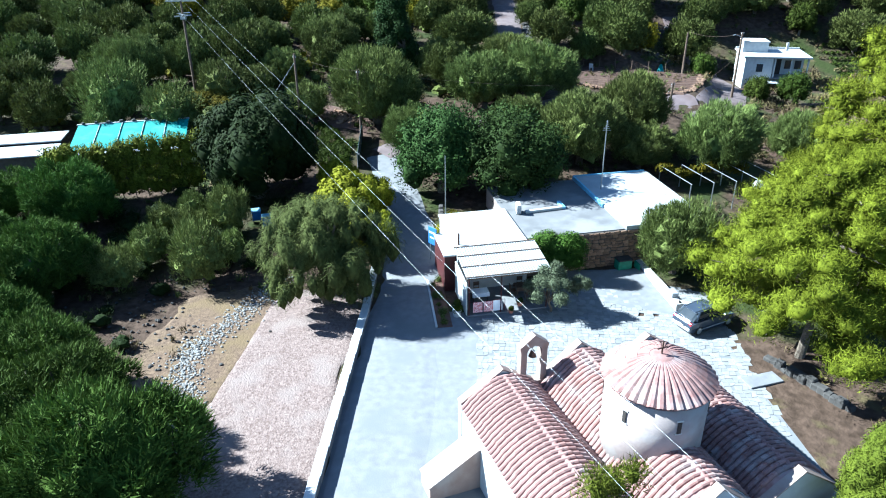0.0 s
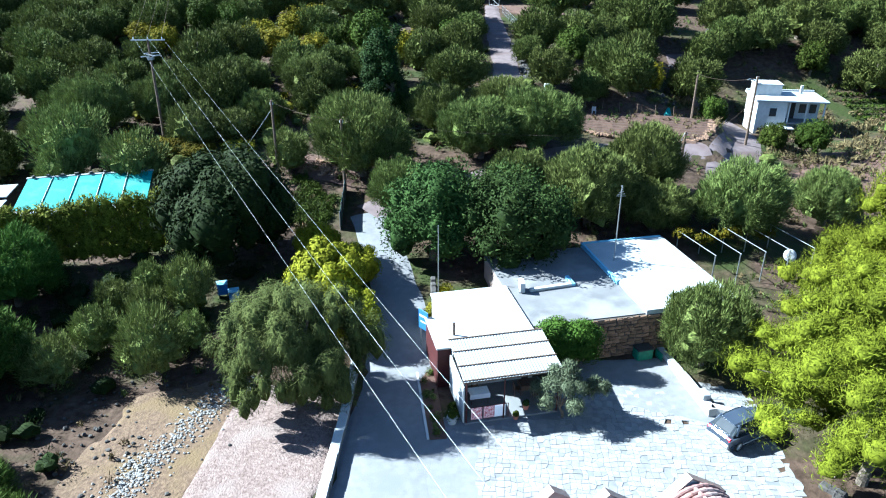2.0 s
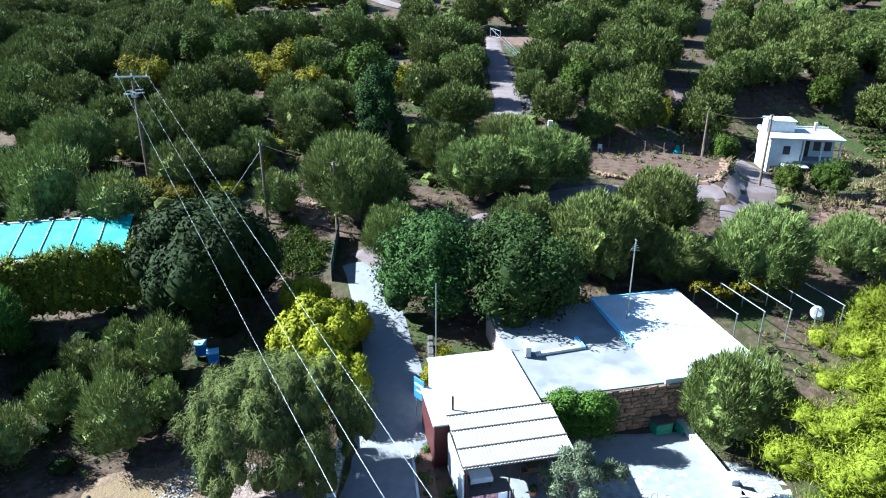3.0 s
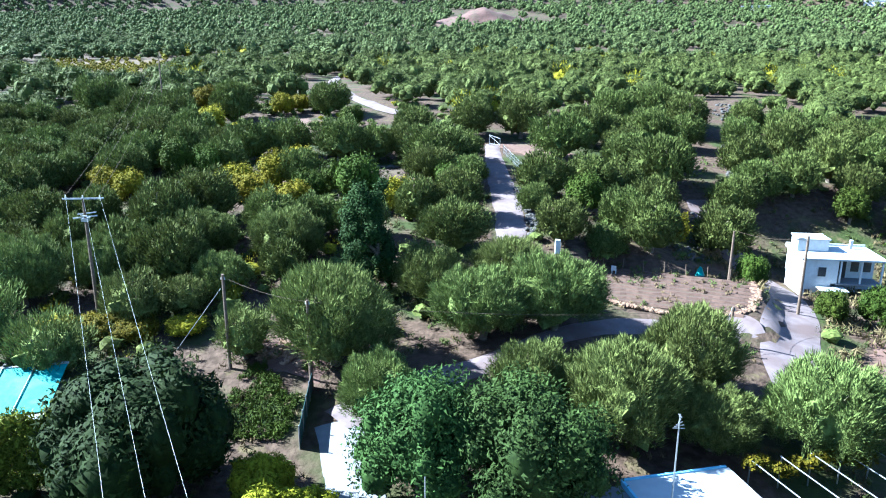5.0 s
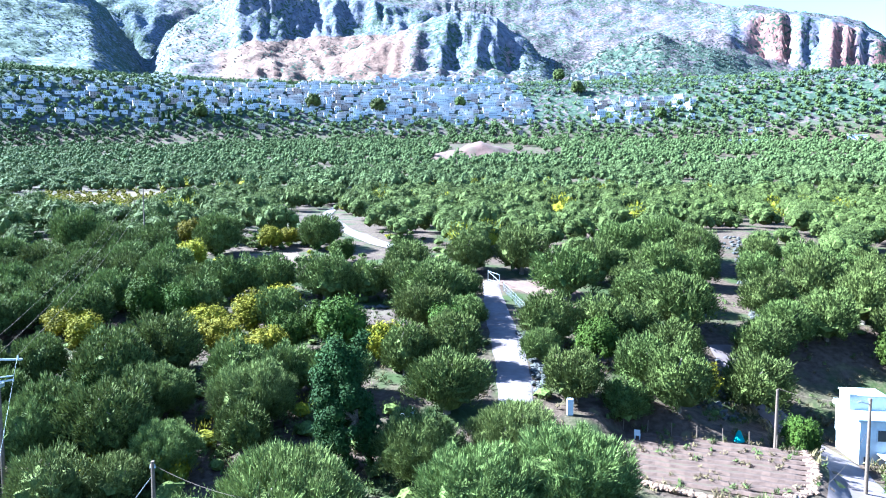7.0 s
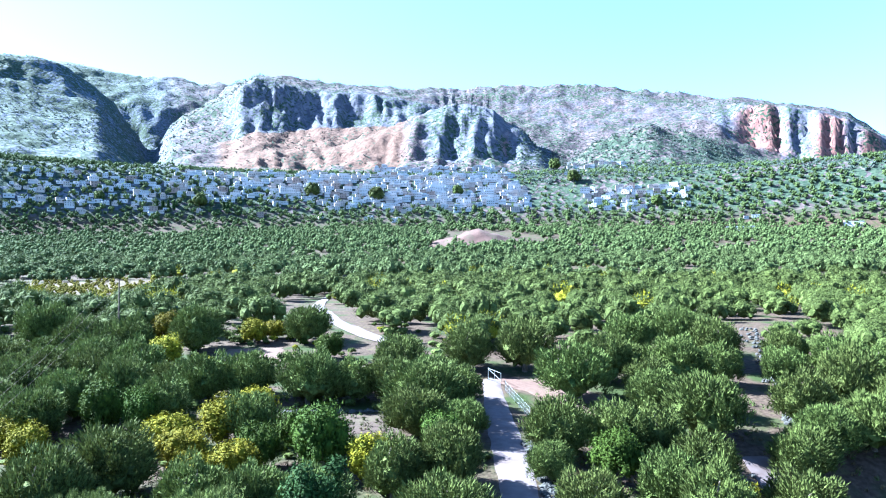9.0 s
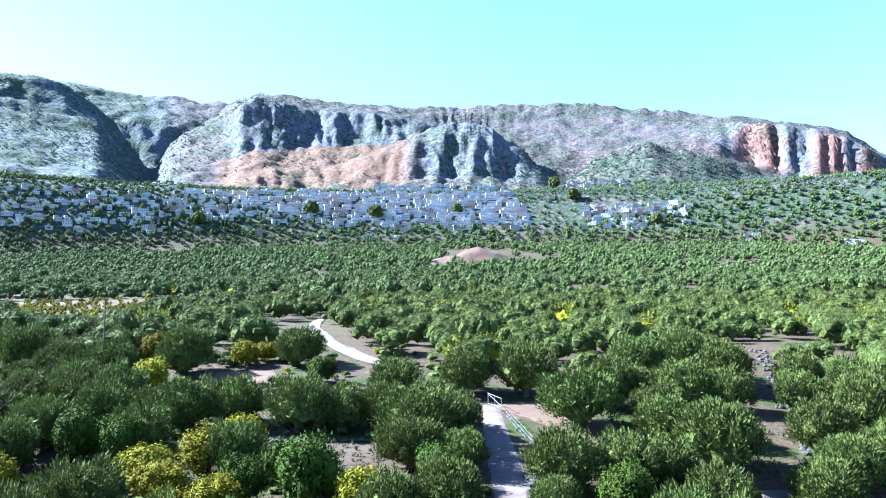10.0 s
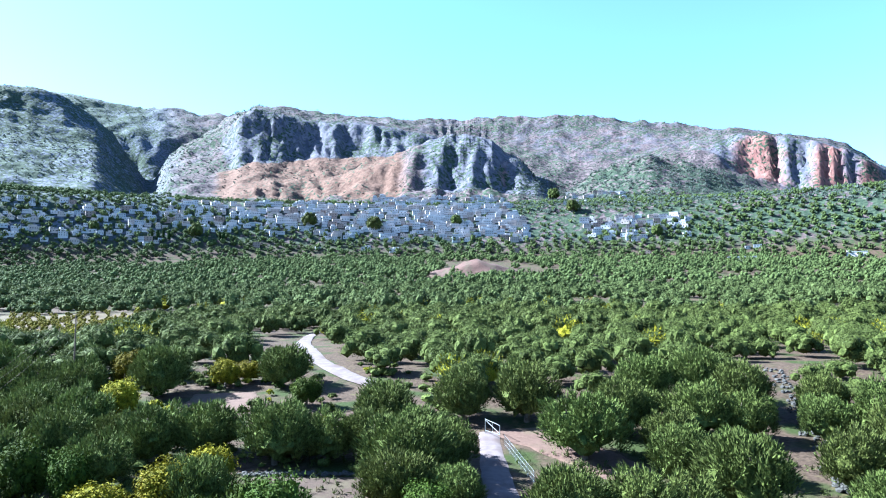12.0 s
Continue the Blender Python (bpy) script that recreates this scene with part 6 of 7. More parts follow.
def cable(name, a, b, sag, r, mat, label):
    """A hanging wire as a thin curve."""
    cu = bpy.data.curves.new(name, "CURVE")
    cu.dimensions, cu.bevel_depth, cu.bevel_resolution = "3D", r, 1
    sp = cu.splines.new("POLY")
    sp.points.add(24)
    for k in range(25):
        f = k / 24
        p = Vector(a).lerp(Vector(b), f)
        sp.points[k].co = (p.x, p.y, p.z - 4 * sag * f * (1 - f), 1)
    cu.materials.append(mat)
    return tagged(new(name, cu), label, "cable", "overhead wires")


for x, z in ((-1.4, 15.95), (0.0, 15.95), (1.4, 15.95)):
    cable("overhead_wire", (-31.0 + x, 72.0, z), (19.6 + x, -11.8, 9.5), 0.4, 0.0042, STEEL, "thin pale power line crossing the lane")
    cable("overhead_wire", (-31.0 + x, 72.0, z), (-62 + x, 158, 27), 1.4, 0.009, WOOD, "thin power line running off over the groves")
far_pole = utility_pole(-62, 158, at(-62, 158), 27.2, "far utility pole standing in the groves")
cable("overhead_wire", (-17.7, 65.8, 11.2), (-11.0, 63.6, 10.2), 0.3, 0.012, WOOD, "thin dark cable between the wooden poles")
cable("overhead_wire", (-11.0, 63.6, 10.2), (21.6, 72.5, 7.1), 0.8, 0.012, WOOD, "thin dark cable between the wooden poles")
cable("overhead_wire", (21.6, 72.5, 7.1), (31.4, 81.8, 8.5), 1.4, 0.012, WOOD, "thin dark cable between the wooden poles")
cable("overhead_wire", (31.4, 81.8, 10.8), (26.5, 86.8, 10.2), 0.5, 0.012, WOOD, "thin dark cable to the field post")
cable("stay_wire", (21.6, 72.5, 6.8), (19.6, 69.5, at(19.6, 69.5)), 0.0, 0.014, STEEL, "steel stay wire of a wooden pole")
cable("stay_wire", (-17.7, 65.8, 10.6), (-22.8, 66.5, at(-22.8, 66.5)), 0.0, 0.014, STEEL, "steel stay wire of a wooden pole")

# ---- parked car ----
PAINT = material("grey_blue_car_paint", (0.030, 0.040, 0.060), (0.040, 0.052, 0.074), 2.0, 0.2, metal=0.2, spec=0.5)
TYRE = material("tyre_rubber", (0.012, 0.012, 0.013), (0.02, 0.02, 0.021), 0.2, 0.8)
CHROME = material("alloy_rim", (0.42, 0.43, 0.45), (0.55, 0.56, 0.58), 0.3, 0.3, metal=0.9)
LAMP_RED = material("tail_lamp_red", (0.45, 0.01, 0.02), (0.55, 0.02, 0.03), 0.2, 0.2)
TRIM = material("grey_plastic_trim", (0.20, 0.21, 0.23), (0.25, 0.26, 0.28), 0.3, 0.5)
car = thing("car", pose(15.9, 35.2, 0.06, 0, 0, 30), "grey-blue hatchback car parked on the flagstones", "car")
car.scale = (0.97, 1.0, 1.07)


def loft(rows):
    """Cross-sections of (x, half width low, half width high, z low, z belt, z top, half width top) joined along x."""
    bm = bmesh.new()
    rings = []
    for x, w0, w1, z0, zb, zt, wt in rows:
        half = [(w0, z0), (w1, (z0 + zb) / 2), (w1 * 0.985, zb), (wt, zt - 0.06), (wt * 0.8, zt)]
        ring = [bm.verts.new((x, -y, z)) for y, z in half] + [bm.verts.new((x, y, z)) for y, z in reversed(half)]
        rings.append(ring)
    for a, b in zip(rings, rings[1:]):
        for k in range(len(a) - 1):
            bm.faces.new((a[k], a[k + 1], b[k + 1], b[k]))
        bm.faces.new((a[-1], a[0], b[0], b[-1]))
    bm.faces.new(rings[0][::-1])
    bm.faces.new(rings[-1])
    bmesh.ops.recalc_face_normals(bm, faces=bm.faces[:])
    return bm


body = part("body", loft(((-2.08, 0.70, 0.76, 0.42, 0.70, 0.86, 0.60), (-1.98, 0.82, 0.86, 0.26, 0.86, 0.95, 0.66), (-1.4, 0.84, 0.88, 0.22, 0.92, 0.98, 0.70), (-0.2, 0.85, 0.88, 0.20, 0.90, 0.97, 0.70), (0.9, 0.85, 0.88, 0.20, 0.88, 0.95, 0.70), (1.7, 0.82, 0.86, 0.22, 0.76, 0.84, 0.62), (2.05, 0.72, 0.76, 0.26, 0.60, 0.68, 0.52))), PAINT, car, smooth=False)
part("cabin", loft(((-1.78, 0.70, 0.72, 0.90, 1.0, 1.04, 0.62), (-1.35, 0.72, 0.73, 0.90, 1.25, 1.40, 0.56), (-0.4, 0.73, 0.74, 0.90, 1.30, 1.46, 0.57), (0.3, 0.73, 0.74, 0.90, 1.26, 1.42, 0.56), (1.05, 0.70, 0.72, 0.88, 0.95, 0.98, 0.60))), GLASS_D, body, "dark tinted window glass")
part("roof", loft(((-1.44, 0.50, 0.58, 1.36, 1.40, 1.43, 0.52), (-0.4, 0.52, 0.60, 1.40, 1.46, 1.49, 0.54), (0.34, 0.50, 0.58, 1.36, 1.42, 1.45, 0.52))), PAINT, body)
for y in (-0.72, 0.72):
    s = 1 if y > 0 else -1
    part("pillar", tubes(((-0.35, 0.735 * s, 0.92), (-0.4, 0.60 * s, 1.42), 0.035), n=6), PAINT, body)
    part("pillar", tubes(((-1.55, 0.73 * s, 0.95), (-1.2, 0.58 * s, 1.40), 0.10), n=6), PAINT, body)
    part("tail_lamp", boxes((-1.98, 0.66 * s, 0.70, 0.14, 0.26, 0.22), bevel=0.03), LAMP_RED, body)
    part("mirror", boxes((0.72, 0.95 * s, 0.92, 0.14, 0.18, 0.13), bevel=0.03), PAINT, body)
    part("sill_trim", boxes((-0.1, 0.885 * s, 0.36, 2.2, 0.03, 0.06)), TRIM, body)
part("bumper", boxes((-2.05, 0, 0.34, 0.16, 1.56, 0.24), bevel=0.05), TRIM, body)
part("number_plate", boxes((-2.14, 0, 0.55, 0.02, 0.5, 0.11)), WHITE, body)
for x in (-1.32, 1.28):
    for y in (-0.80, 0.80):
        bm = bmesh.new()
        bmesh.ops.create_cone(bm, cap_ends=True, segments=24, radius1=0.315, radius2=0.315, depth=0.20, matrix=Matrix.Translation((x, y, 0.315)) @ Matrix.Rotation(math.pi / 2, 4, "X"))
        bmesh.ops.bevel(bm, geom=[e for e in bm.edges if len(e.link_faces) == 2 and e.calc_face_angle() > 1], offset=0.04, segments=2, affect="EDGES")
        wheel = part("wheel", bm, TYRE, car)
        bm = bmesh.new()
        bmesh.ops.create_cone(bm, cap_ends=True, segments=20, radius1=0.20, radius2=0.20, depth=0.02, matrix=Matrix.Translation((x, y + (0.10 if y > 0 else -0.10), 0.315)) @ Matrix.Rotation(math.pi / 2, 4, "X"))
        for k in range(5):
            a = k * 1.2566
            tube(bm, (x, y * 1.135, 0.315), (x + 0.19 * math.cos(a), y * 1.135, 0.315 + 0.19 * math.sin(a)), 0.025, 0.02, 5)
        part("rim", bm, CHROME, wheel)

# ---- white house ----
house = thing("house", pose(35.2, 89.9, 1.6, 0, 0, -6), "white two-storey house with a shaded veranda beside the lane", "house")
house.scale = (0.72, 0.79, 0.92)
part("lower_wall", boxes((2.0, 3.2, -1.5, 4.0, 6.4, 4.0)), WHITE, house)
part("lower_wall", boxes((7.5, 4.6, -1.5, 7.0, 3.6, 4.0)), WHITE, house)
part("upper_wall", boxes((2.4, 3.4, 2.5, 4.8, 6.8, 2.75)), WHITE, house)
part("upper_wall", boxes((7.9, 4.9, 2.5, 6.2, 3.8, 2.75)), WHITE, house)
part("roof_slab", boxes((5.4, 3.3, 5.25, 11.6, 7.4, 0.22), bevel=0.02), ROOF_WHITE, house)
part("parapet", boxes((5.4, 6.9, 5.47, 11.4, 0.2, 0.25)), WHITE, house)
part("roof_room", boxes((2.4, 5.0, 5.47, 4.2, 3.2, 1.35)), WHITE, house)
part("roof_room_slab", boxes((2.4, 5.0, 6.82, 4.5, 3.5, 0.14)), ROOF_WHITE, house)
part("chimney", boxes((0.4, 3.6, 5.47, 0.7, 0.7, 1.5), (0.4, 3.6, 6.97, 0.85, 0.85, 0.15)), WHITE, house)
part("chimney", boxes((8.4, 5.4, 5.47, 0.4, 0.4, 1.1)), WHITE, house)
part("veranda_floor", boxes((7.9, 1.5, 2.38, 6.4, 3.2, 0.14)), CONCRETE, house)
for x in (5.2, 8.0, 10.8):
    part("veranda_post", boxes((x, 0.2, 2.5, 0.22, 0.22, 2.75)), WHITE, house)
part("door", boxes((6.6, 2.97, 2.52, 1.0, 0.08, 2.1)), DARK, house)
for x in (8.3, 10.0):
    w = part("window", boxes((x, 2.97, 3.3, 1.1, 0.08, 1.2)), GLASS_D, house)
w = part("window", boxes((2.6, -0.03, 3.3, 1.1, 0.1, 1.1)), GLASS_D, house)
part("frame", boxes((2.6, -0.06, 3.22, 1.25, 0.06, 0.08), (2.6, -0.06, 4.40, 1.25, 0.06, 0.08), (2.01, -0.06, 3.3, 0.07, 0.06, 1.1), (3.19, -0.06, 3.3, 0.07, 0.06, 1.1)), WHITE, w)
part("window", boxes((0.9, -0.03, 0.9, 0.7, 0.1, 0.8)), DARK, house)
part("porch_roof", boxes((3.9, -1.0, 2.05, 3.8, 2.2, 0.08, 0)), SHEET, house, "corrugated grey porch roof")
for x in (2.2, 5.6):
    part("porch_post", tubes(((x, -1.9, -1.0), (x, -1.9, 2.05), 0.05)), STEEL, house)
part("doorway", boxes((4.6, 1.35, -0.6, 2.2, 0.1, 2.3)), DARK, house)
part("terrace_wall", boxes((9.0, -1.2, -1.2, 6.5, 0.2, 1.4)), CONCRETE, house)

# ---- net-roofed shed ----
shed = thing("shed", pose(-36.4, 53.8, 2.0, 0, 0, 16), "low farm shed roofed with teal shade netting", "shed")
bm = boxes((5.2, 2.9, -1, 10.2, 5.6, 3.6))
part("wall", bm, MORTAR, shed)
for k in range(5):
    x0 = 2.05 * k
    bm = bmesh.new()
    prism(bm, [(x0, 0), (x0 + 2.0, 0), (x0 + 2.0, 0.05), (x0, 0.05)], 0, 1)
    for v in bm.verts:
        v.co = Vector((v.co.x + 0.15, 0.55 + v.co.y * 5.3, 2.75 + v.co.y * 0.95 + v.co.z + 0.04 * math.sin(3 * v.co.x)))
    part("net_panel", bm, TEAL, shed)
bm = bmesh.new()
prism(bm, [(0, 2.60), (10.5, 2.60), (10.5, 2.66), (0, 2.66)], -0.3, 0.5)
part("eave_sheet", bm, SHEET, shed, "pale metal eave sheet")
g = random.Random(31)
part("ridge_batten", boxes((5.2, 5.95, 3.68, 10.4, 0.25, 0.12)), SHEET, shed)
for k in range(9):
    part("ballast_stone", boxes((0.6 + 1.15 * k, 5.95 + g.uniform(-0.1, 0.1), 3.79, g.uniform(0.25, 0.45), 0.3, 0.2, g.uniform(0, 90)), bevel=0.05), ROCK_PALE, shed)
for x in (2.15, 4.2, 6.25, 8.3):
    part("batten", tubes(((x, 0.6, 2.86), (x, 5.8, 3.80), 0.03), n=6), STEEL, shed)
barn = thing("barn", pose(-48.2, 51.0, 1.8, 0, 0, 16), "grey sheet-roofed barn beside the netted shed", "shed")
part("wall", boxes((5.4, 3.2, -1, 10.6, 6.2, 3.8)), MORTAR, barn)
part("roof_front", boxes((5.4, 1.4, 2.85, 11.2, 3.4, 0.10)), ROOF_WHITE, barn)
part("roof_back", boxes((5.4, 4.8, 3.10, 11.2, 3.2, 0.10)), SHEET, barn)
# ruined white hut behind the ivy cypress
hut = thing("hut", pose(-4.9, 84.5, at(-5, 84.5), 0, 0, 12), "small ruined white hut among the trees", "hut")
hut.scale = (0.5, 0.5, 0.6)
part("wall", prism(bmesh.new(), [(-1.6, 0), (1.6, 0), (1.6, 3.4), (0.9, 4.2), (0.2, 3.0), (-0.6, 3.3), (-1.6, 2.6)], -0.2, 0.2), WHITE, hut)
part("side_wall", boxes((1.45, 1.6, 0, 0.3, 3.0, 3.2)), WHITE, hut)
part("doorway", boxes((0.1, -0.22, 0, 0.9, 0.06, 1.9)), DARK, hut)


# ---- yard ----
yard = thing("pavement_yard", pose(0, 0, 0), "pale concrete yard partly laid with flagstones", "pavement", kind="structure")
bm = bmesh.new()
outline = ((-5.9, -8), (20.5, -8), (20.3, 21.5), (21.0, 23.4), (21.5, 25.7), (20.6, 28.0), (18.6, 29.4), (17.9, 31.0), (17.3, 33.4), (16.2, 36), (-5.9, 36))
base = [bm.verts.new((x, y, 0.02)) for x, y in outline]
above = [bm.verts.new((x, y, 0.06)) for x, y in outline]
bm.faces.new(above)
for k in range(len(outline)):
    bm.faces.new((base[k], base[(k + 1) % len(outline)], above[(k + 1) % len(outline)], above[k]))
box(bm, 8.4, 38.2, 0.02, 13.5, 5.2, 0.034, 14)
part("slab", bm, CONCRETE, yard)
g = random.Random(41)
COLS, LINES, PITCH = 52, 50, 0.335
corner = [[(1.2 + (i + g.uniform(-0.3, 0.3)) * PITCH, 24.6 + (j + g.uniform(-0.3, 0.3)) * PITCH) for i in range(COLS + 1)] for j in range(LINES + 1)]


def in_chapel(x, y):
    dx, dy = x - 0.54, y - 22.36
    return -0.3 < 0.917 * dx + 0.4 * dy < 12.8 and -11 < -0.4 * dx + 0.917 * dy < 0.6


def in_taverna(x, y):
    dx, dy = x + 0.3, y - 38.7
    return -0.6 < 0.966 * dx + 0.259 * dy < 20 and -3.9 < -0.259 * dx + 0.966 * dy and 0.966 * dx + 0.259 * dy < 6.2 or -0.259 * dx + 0.966 * dy > -1.6


def flag(bm, pts, top):
    """One worn flagstone with sloping sides."""
    cx, cy = sum(p[0] for p in pts) / 4, sum(p[1] for p in pts) / 4
    low = [bm.verts.new((cx + (x - cx) * 1.0, cy + (y - cy) * 1.0, 0.03)) for x, y in pts]
    high = [bm.verts.new((cx + (x - cx) * 0.94, cy + (y - cy) * 0.94, top)) for x, y in pts]
    bm.faces.new(high)
    for k in range(4):
        bm.faces.new((low[k], low[(k + 1) % 4], high[(k + 1) % 4], high[k]))


rest_bm, singles = bmesh.new(), 0
for j in range(LINES):
    for i in range(COLS):
        pts = [corner[j][i], corner[j][i + 1], corner[j + 1][i + 1], corner[j + 1][i]]
        cx, cy = pts[0][0] + 0.17, pts[0][1] + 0.17
        if in_chapel(cx, cy) or in_taverna(cx, cy) or cx > 17.5 or g.random() < 0.06:
            continue
        top = 0.075 + g.uniform(0, 0.02)
        if singles < 295 and cy > 32.6 and cx < 12:
            bm = bmesh.new()
            flag(bm, pts, top)
            part("flagstone", bm, PAVER, yard)
            singles += 1
        else:
            flag(rest_bm, pts, top)
tagged(part("flagstones", rest_bm, PAVER_REST, yard), "worn pale flagstones", kind="stuff")
patch("pavement_court", ((6.3, 38.8), (15.2, 35.6), (13.9, 42.4), (5.0, 41.6)), CONCRETE, 0.09, "pale concrete court below the rubble wall", "pavement", n=20, wobble=0.1)
edge = thing("wall_yard", pose(0, 0, 0), "low whitewashed yard wall with a grey block on it", "wall", kind="structure")
bm = bmesh.new()
for x, y, ln, turn in ((13.6, 41.6, 3.2, -76), (14.35, 38.4, 3.4, -78), (15.3, 36.9, 1.2, -20)):
    box(bm, x, y, 0, ln, 0.45, 0.62, turn)
part("masonry", bm, WHITE, edge)
part("block", boxes((14.5, 37.9, 0.62, 0.75, 0.5, 0.35, -78), bevel=0.04), TRIM, edge, "dark grey block")
ramp = thing("pavement_slab", pose(17.6, 29.2, 0, 0, 0, 20), "broken pale concrete slab edge in the yard", "pavement", kind="structure")
part("slab", boxes((0, 0, 0.05, 2.2, 1.0, 0.14), bevel=0.02), CONCRETE, ramp)
steps = thing("wall_ruin", pose(20.0, 29.0, 0, 0, 0, -60), "low tumbled pale stone wall under the pine", "wall", kind="structure")
for k in range(14):
    part("stone", boxes((-2.6 + 0.4 * k, g.uniform(-0.15, 0.15), 0, g.uniform(0.4, 0.6), 0.5, g.uniform(0.3, 0.7), g.uniform(-15, 15)), bevel=0.07), ROCK_PALE, steps)

# ---- terrace furniture ----
TERR = pose(-0.3, 38.7, 0.16, 0, 0, 15)
CLOTH = material("white_cloth", (0.68, 0.68, 0.70), (0.80, 0.80, 0.82), 0.4, 0.9)
PATTERN = material("red_patterned_cloth", (0.42, 0.05, 0.06), (0.74, 0.62, 0.62), 0.09, 0.9, third=(0.30, 0.03, 0.05), third_size=0.12)
CLAY = material("clay_pot", (0.32, 0.12, 0.08), (0.42, 0.18, 0.12), 0.2, 0.9)
DARKWOOD = material("dark_stained_wood", (0.035, 0.02, 0.015), (0.075, 0.045, 0.03), 0.15, 0.7)


def table(m, cloth, label):
    ob = thing("dining_table", TERR @ m, label, "table", "terrace tables")
    part("tabletop", boxes((0, 0, 0.71, 1.2, 0.75, 0.04), bevel=0.01), cloth, ob)
    part("skirt", boxes((0, -0.385, 0.45, 1.22, 0.02, 0.27), (0, 0.385, 0.45, 1.22, 0.02, 0.27)), cloth, ob)
    for x in (-0.5, 0.5):
        for y in (-0.3, 0.3):
            part("leg", tubes(((x, y, 0), (x, y, 0.71), 0.025), n=6), DARKWOOD, ob)
    return ob


def chair(m):
    ob = thing("chair", TERR @ m, "dark wooden chair on the shaded terrace", "chair", "terrace chairs")
    part("seat", boxes((0, 0, 0.43, 0.42, 0.42, 0.04), bevel=0.01), DARKWOOD, ob)
    part("backrest", boxes((0, 0.2, 0.62, 0.42, 0.03, 0.3)), DARKWOOD, ob)
    for x in (-0.18, 0.18):
        part("leg", tubes(((x, -0.18, 0), (x, -0.18, 0.43), 0.02), n=6), DARKWOOD, ob)
        part("leg", tubes(((x, 0.19, 0), (x, 0.2, 0.92), 0.02), n=6), DARKWOOD, ob)
    return ob


table(pose(1.2, -1.6, 0), CLOTH, "table under a white cloth on the terrace")
table(pose(4.4, -1.4, 0), DARKWOOD, "dark wooden table in the terrace shade")
chair(pose(4.4, -0.7, 0))
chair(pose(3.6, -1.5, 0, 0, 0, 90))
chair(pose(4.5, -2.2, 0, 0, 0, 185))
chair(pose(1.2, -0.8, 0))
for x, mat, label in ((0.62, PATTERN, "red and white patterned woven cloth hung on a rail"), (1.35, PATTERN, "patterned woven cloth drying on the terrace rail"), (2.0, CLOTH, "white embroidered cloth drying on the terrace rail")):
    rug = thing("hung_cloth", TERR @ pose(x, -3.35, 0), label, "textile", "cloths on the rail")
    part("cloth", boxes((0, 0, 0.12, 0.64, 0.025, 0.78), (0, 0.05, 0.2, 0.62, 0.02, 0.70)), mat, rug)
rail = thing("terrace_rail", TERR @ pose(1.3, -3.32, 0), "low dark red terrace rail", "railing")
part("top_rail", tubes(((-1.3, 0.0, 0.92), (1.2, 0.0, 0.92), 0.02), n=6), RED, rail)
for x in (-1.3, 0.0, 1.2):
    part("upright", tubes(((x, 0, 0), (x, 0, 0.92), 0.02), n=6), RED, rail)


def pot(m, r, mat, leaf, seed, label, bushy=1.0):
    ob = thing("potted_plant", m, label, "plant pot", "potted plants")
    bm = bmesh.new()
    bmesh.ops.create_cone(bm, cap_ends=True, segments=16, radius1=r * 0.7, radius2=r, depth=1.6 * r, matrix=Matrix.Translation((0, 0, 0.8 * r)))
    part("pot", bm, mat, ob)
    crown("foliage", [(0, 0, 1.9 * r, r * bushy, 0.9), (0.4 * r, 0.2 * r, 2.2 * r, 0.7 * r * bushy, 1)], 260, 0.14, 0.045, leaf, ob, seed, core=0.7, sub=1)
    return ob


pot(TERR @ pose(-0.75, -3.1, -0.16), 0.32, WHITE, LIME, 91, "large white pot with a bright green shrub", 1.3)
pot(TERR @ pose(-0.55, -2.2, -0.16), 0.25, WHITE, LIME, 92, "white pot with leafy plant beside the screen")
pot(TERR @ pose(2.9, -3.5, -0.16), 0.18, CLAY, LIME, 93, "small clay pot plant at the terrace edge")
pot(TERR @ pose(3.7, -2.9, 0), 0.2, CLAY, CYPRESS, 94, "red clay pot in the terrace shade")
beds = thing("flower_bed", pose(-1.5, 37.2, 0, 0, 0, 100), "narrow weedy flower bed along the lane side", "flower bed")
part("kerb", boxes((0, 0.55, 0, 6.4, 0.14, 0.16)), WHITE, beds)
part("soil", boxes((0, 0.0, 0, 6.4, 1.0, 0.12)), EARTH, beds)
crown("foliage", [(-2.8 + 0.7 * k + 0.25 * math.sin(5 * k), 0.3 * math.sin(3 * k), 0.2 + 0.15 * math.sin(2 * k), 0.24 + 0.14 * math.sin(4 * k), 1.0) for k in range(9)], 1500, 0.25, 0.018, OLIVE_MID, beds, 95, core=0.4, sub=1, shell=(0.4, 1.3))
drys = thing("dry_shrub", pose(0, 0, 0), "dry straw-coloured shrubs beside the taverna steps", "shrub")
crown("twigs", [(-2.3 + 0.25 * k, 45.0 + 0.7 * k, at(-2, 45 + 0.7 * k) + 0.4, 0.55, 0.9) for k in range(6)], 1400, 0.3, 0.03, CITRUS, drys, 96, core=0.5, sub=1)
garden_wall = thing("wall_garden", pose(-1.9, 47.2, at(-1.9, 47.2), 0, 0, 95), "rough pale garden wall beside the lane", "wall", kind="structure")
for k in range(9):
    part("stone", boxes((-2.2 + 0.55 * k, 0, -0.2, 0.58, 0.4, g.uniform(0.9, 1.3), g.uniform(-8, 8)), bevel=0.06), ROCK_PALE, garden_wall)
sign = thing("sign_board", TERR @ pose(-0.95, 4.3, 1.7, 0, 0, -60), "blue sign board with plain white lettering bars", "sign")
part("board", boxes((0, 0, 0, 0.9, 0.06, 1.4), bevel=0.01), BLUE, sign)
part("lettering", boxes((0, -0.035, 0.9, 0.7, 0.01, 0.16), (0, -0.035, 0.5, 0.5, 0.01, 0.12)), WHITE, sign)
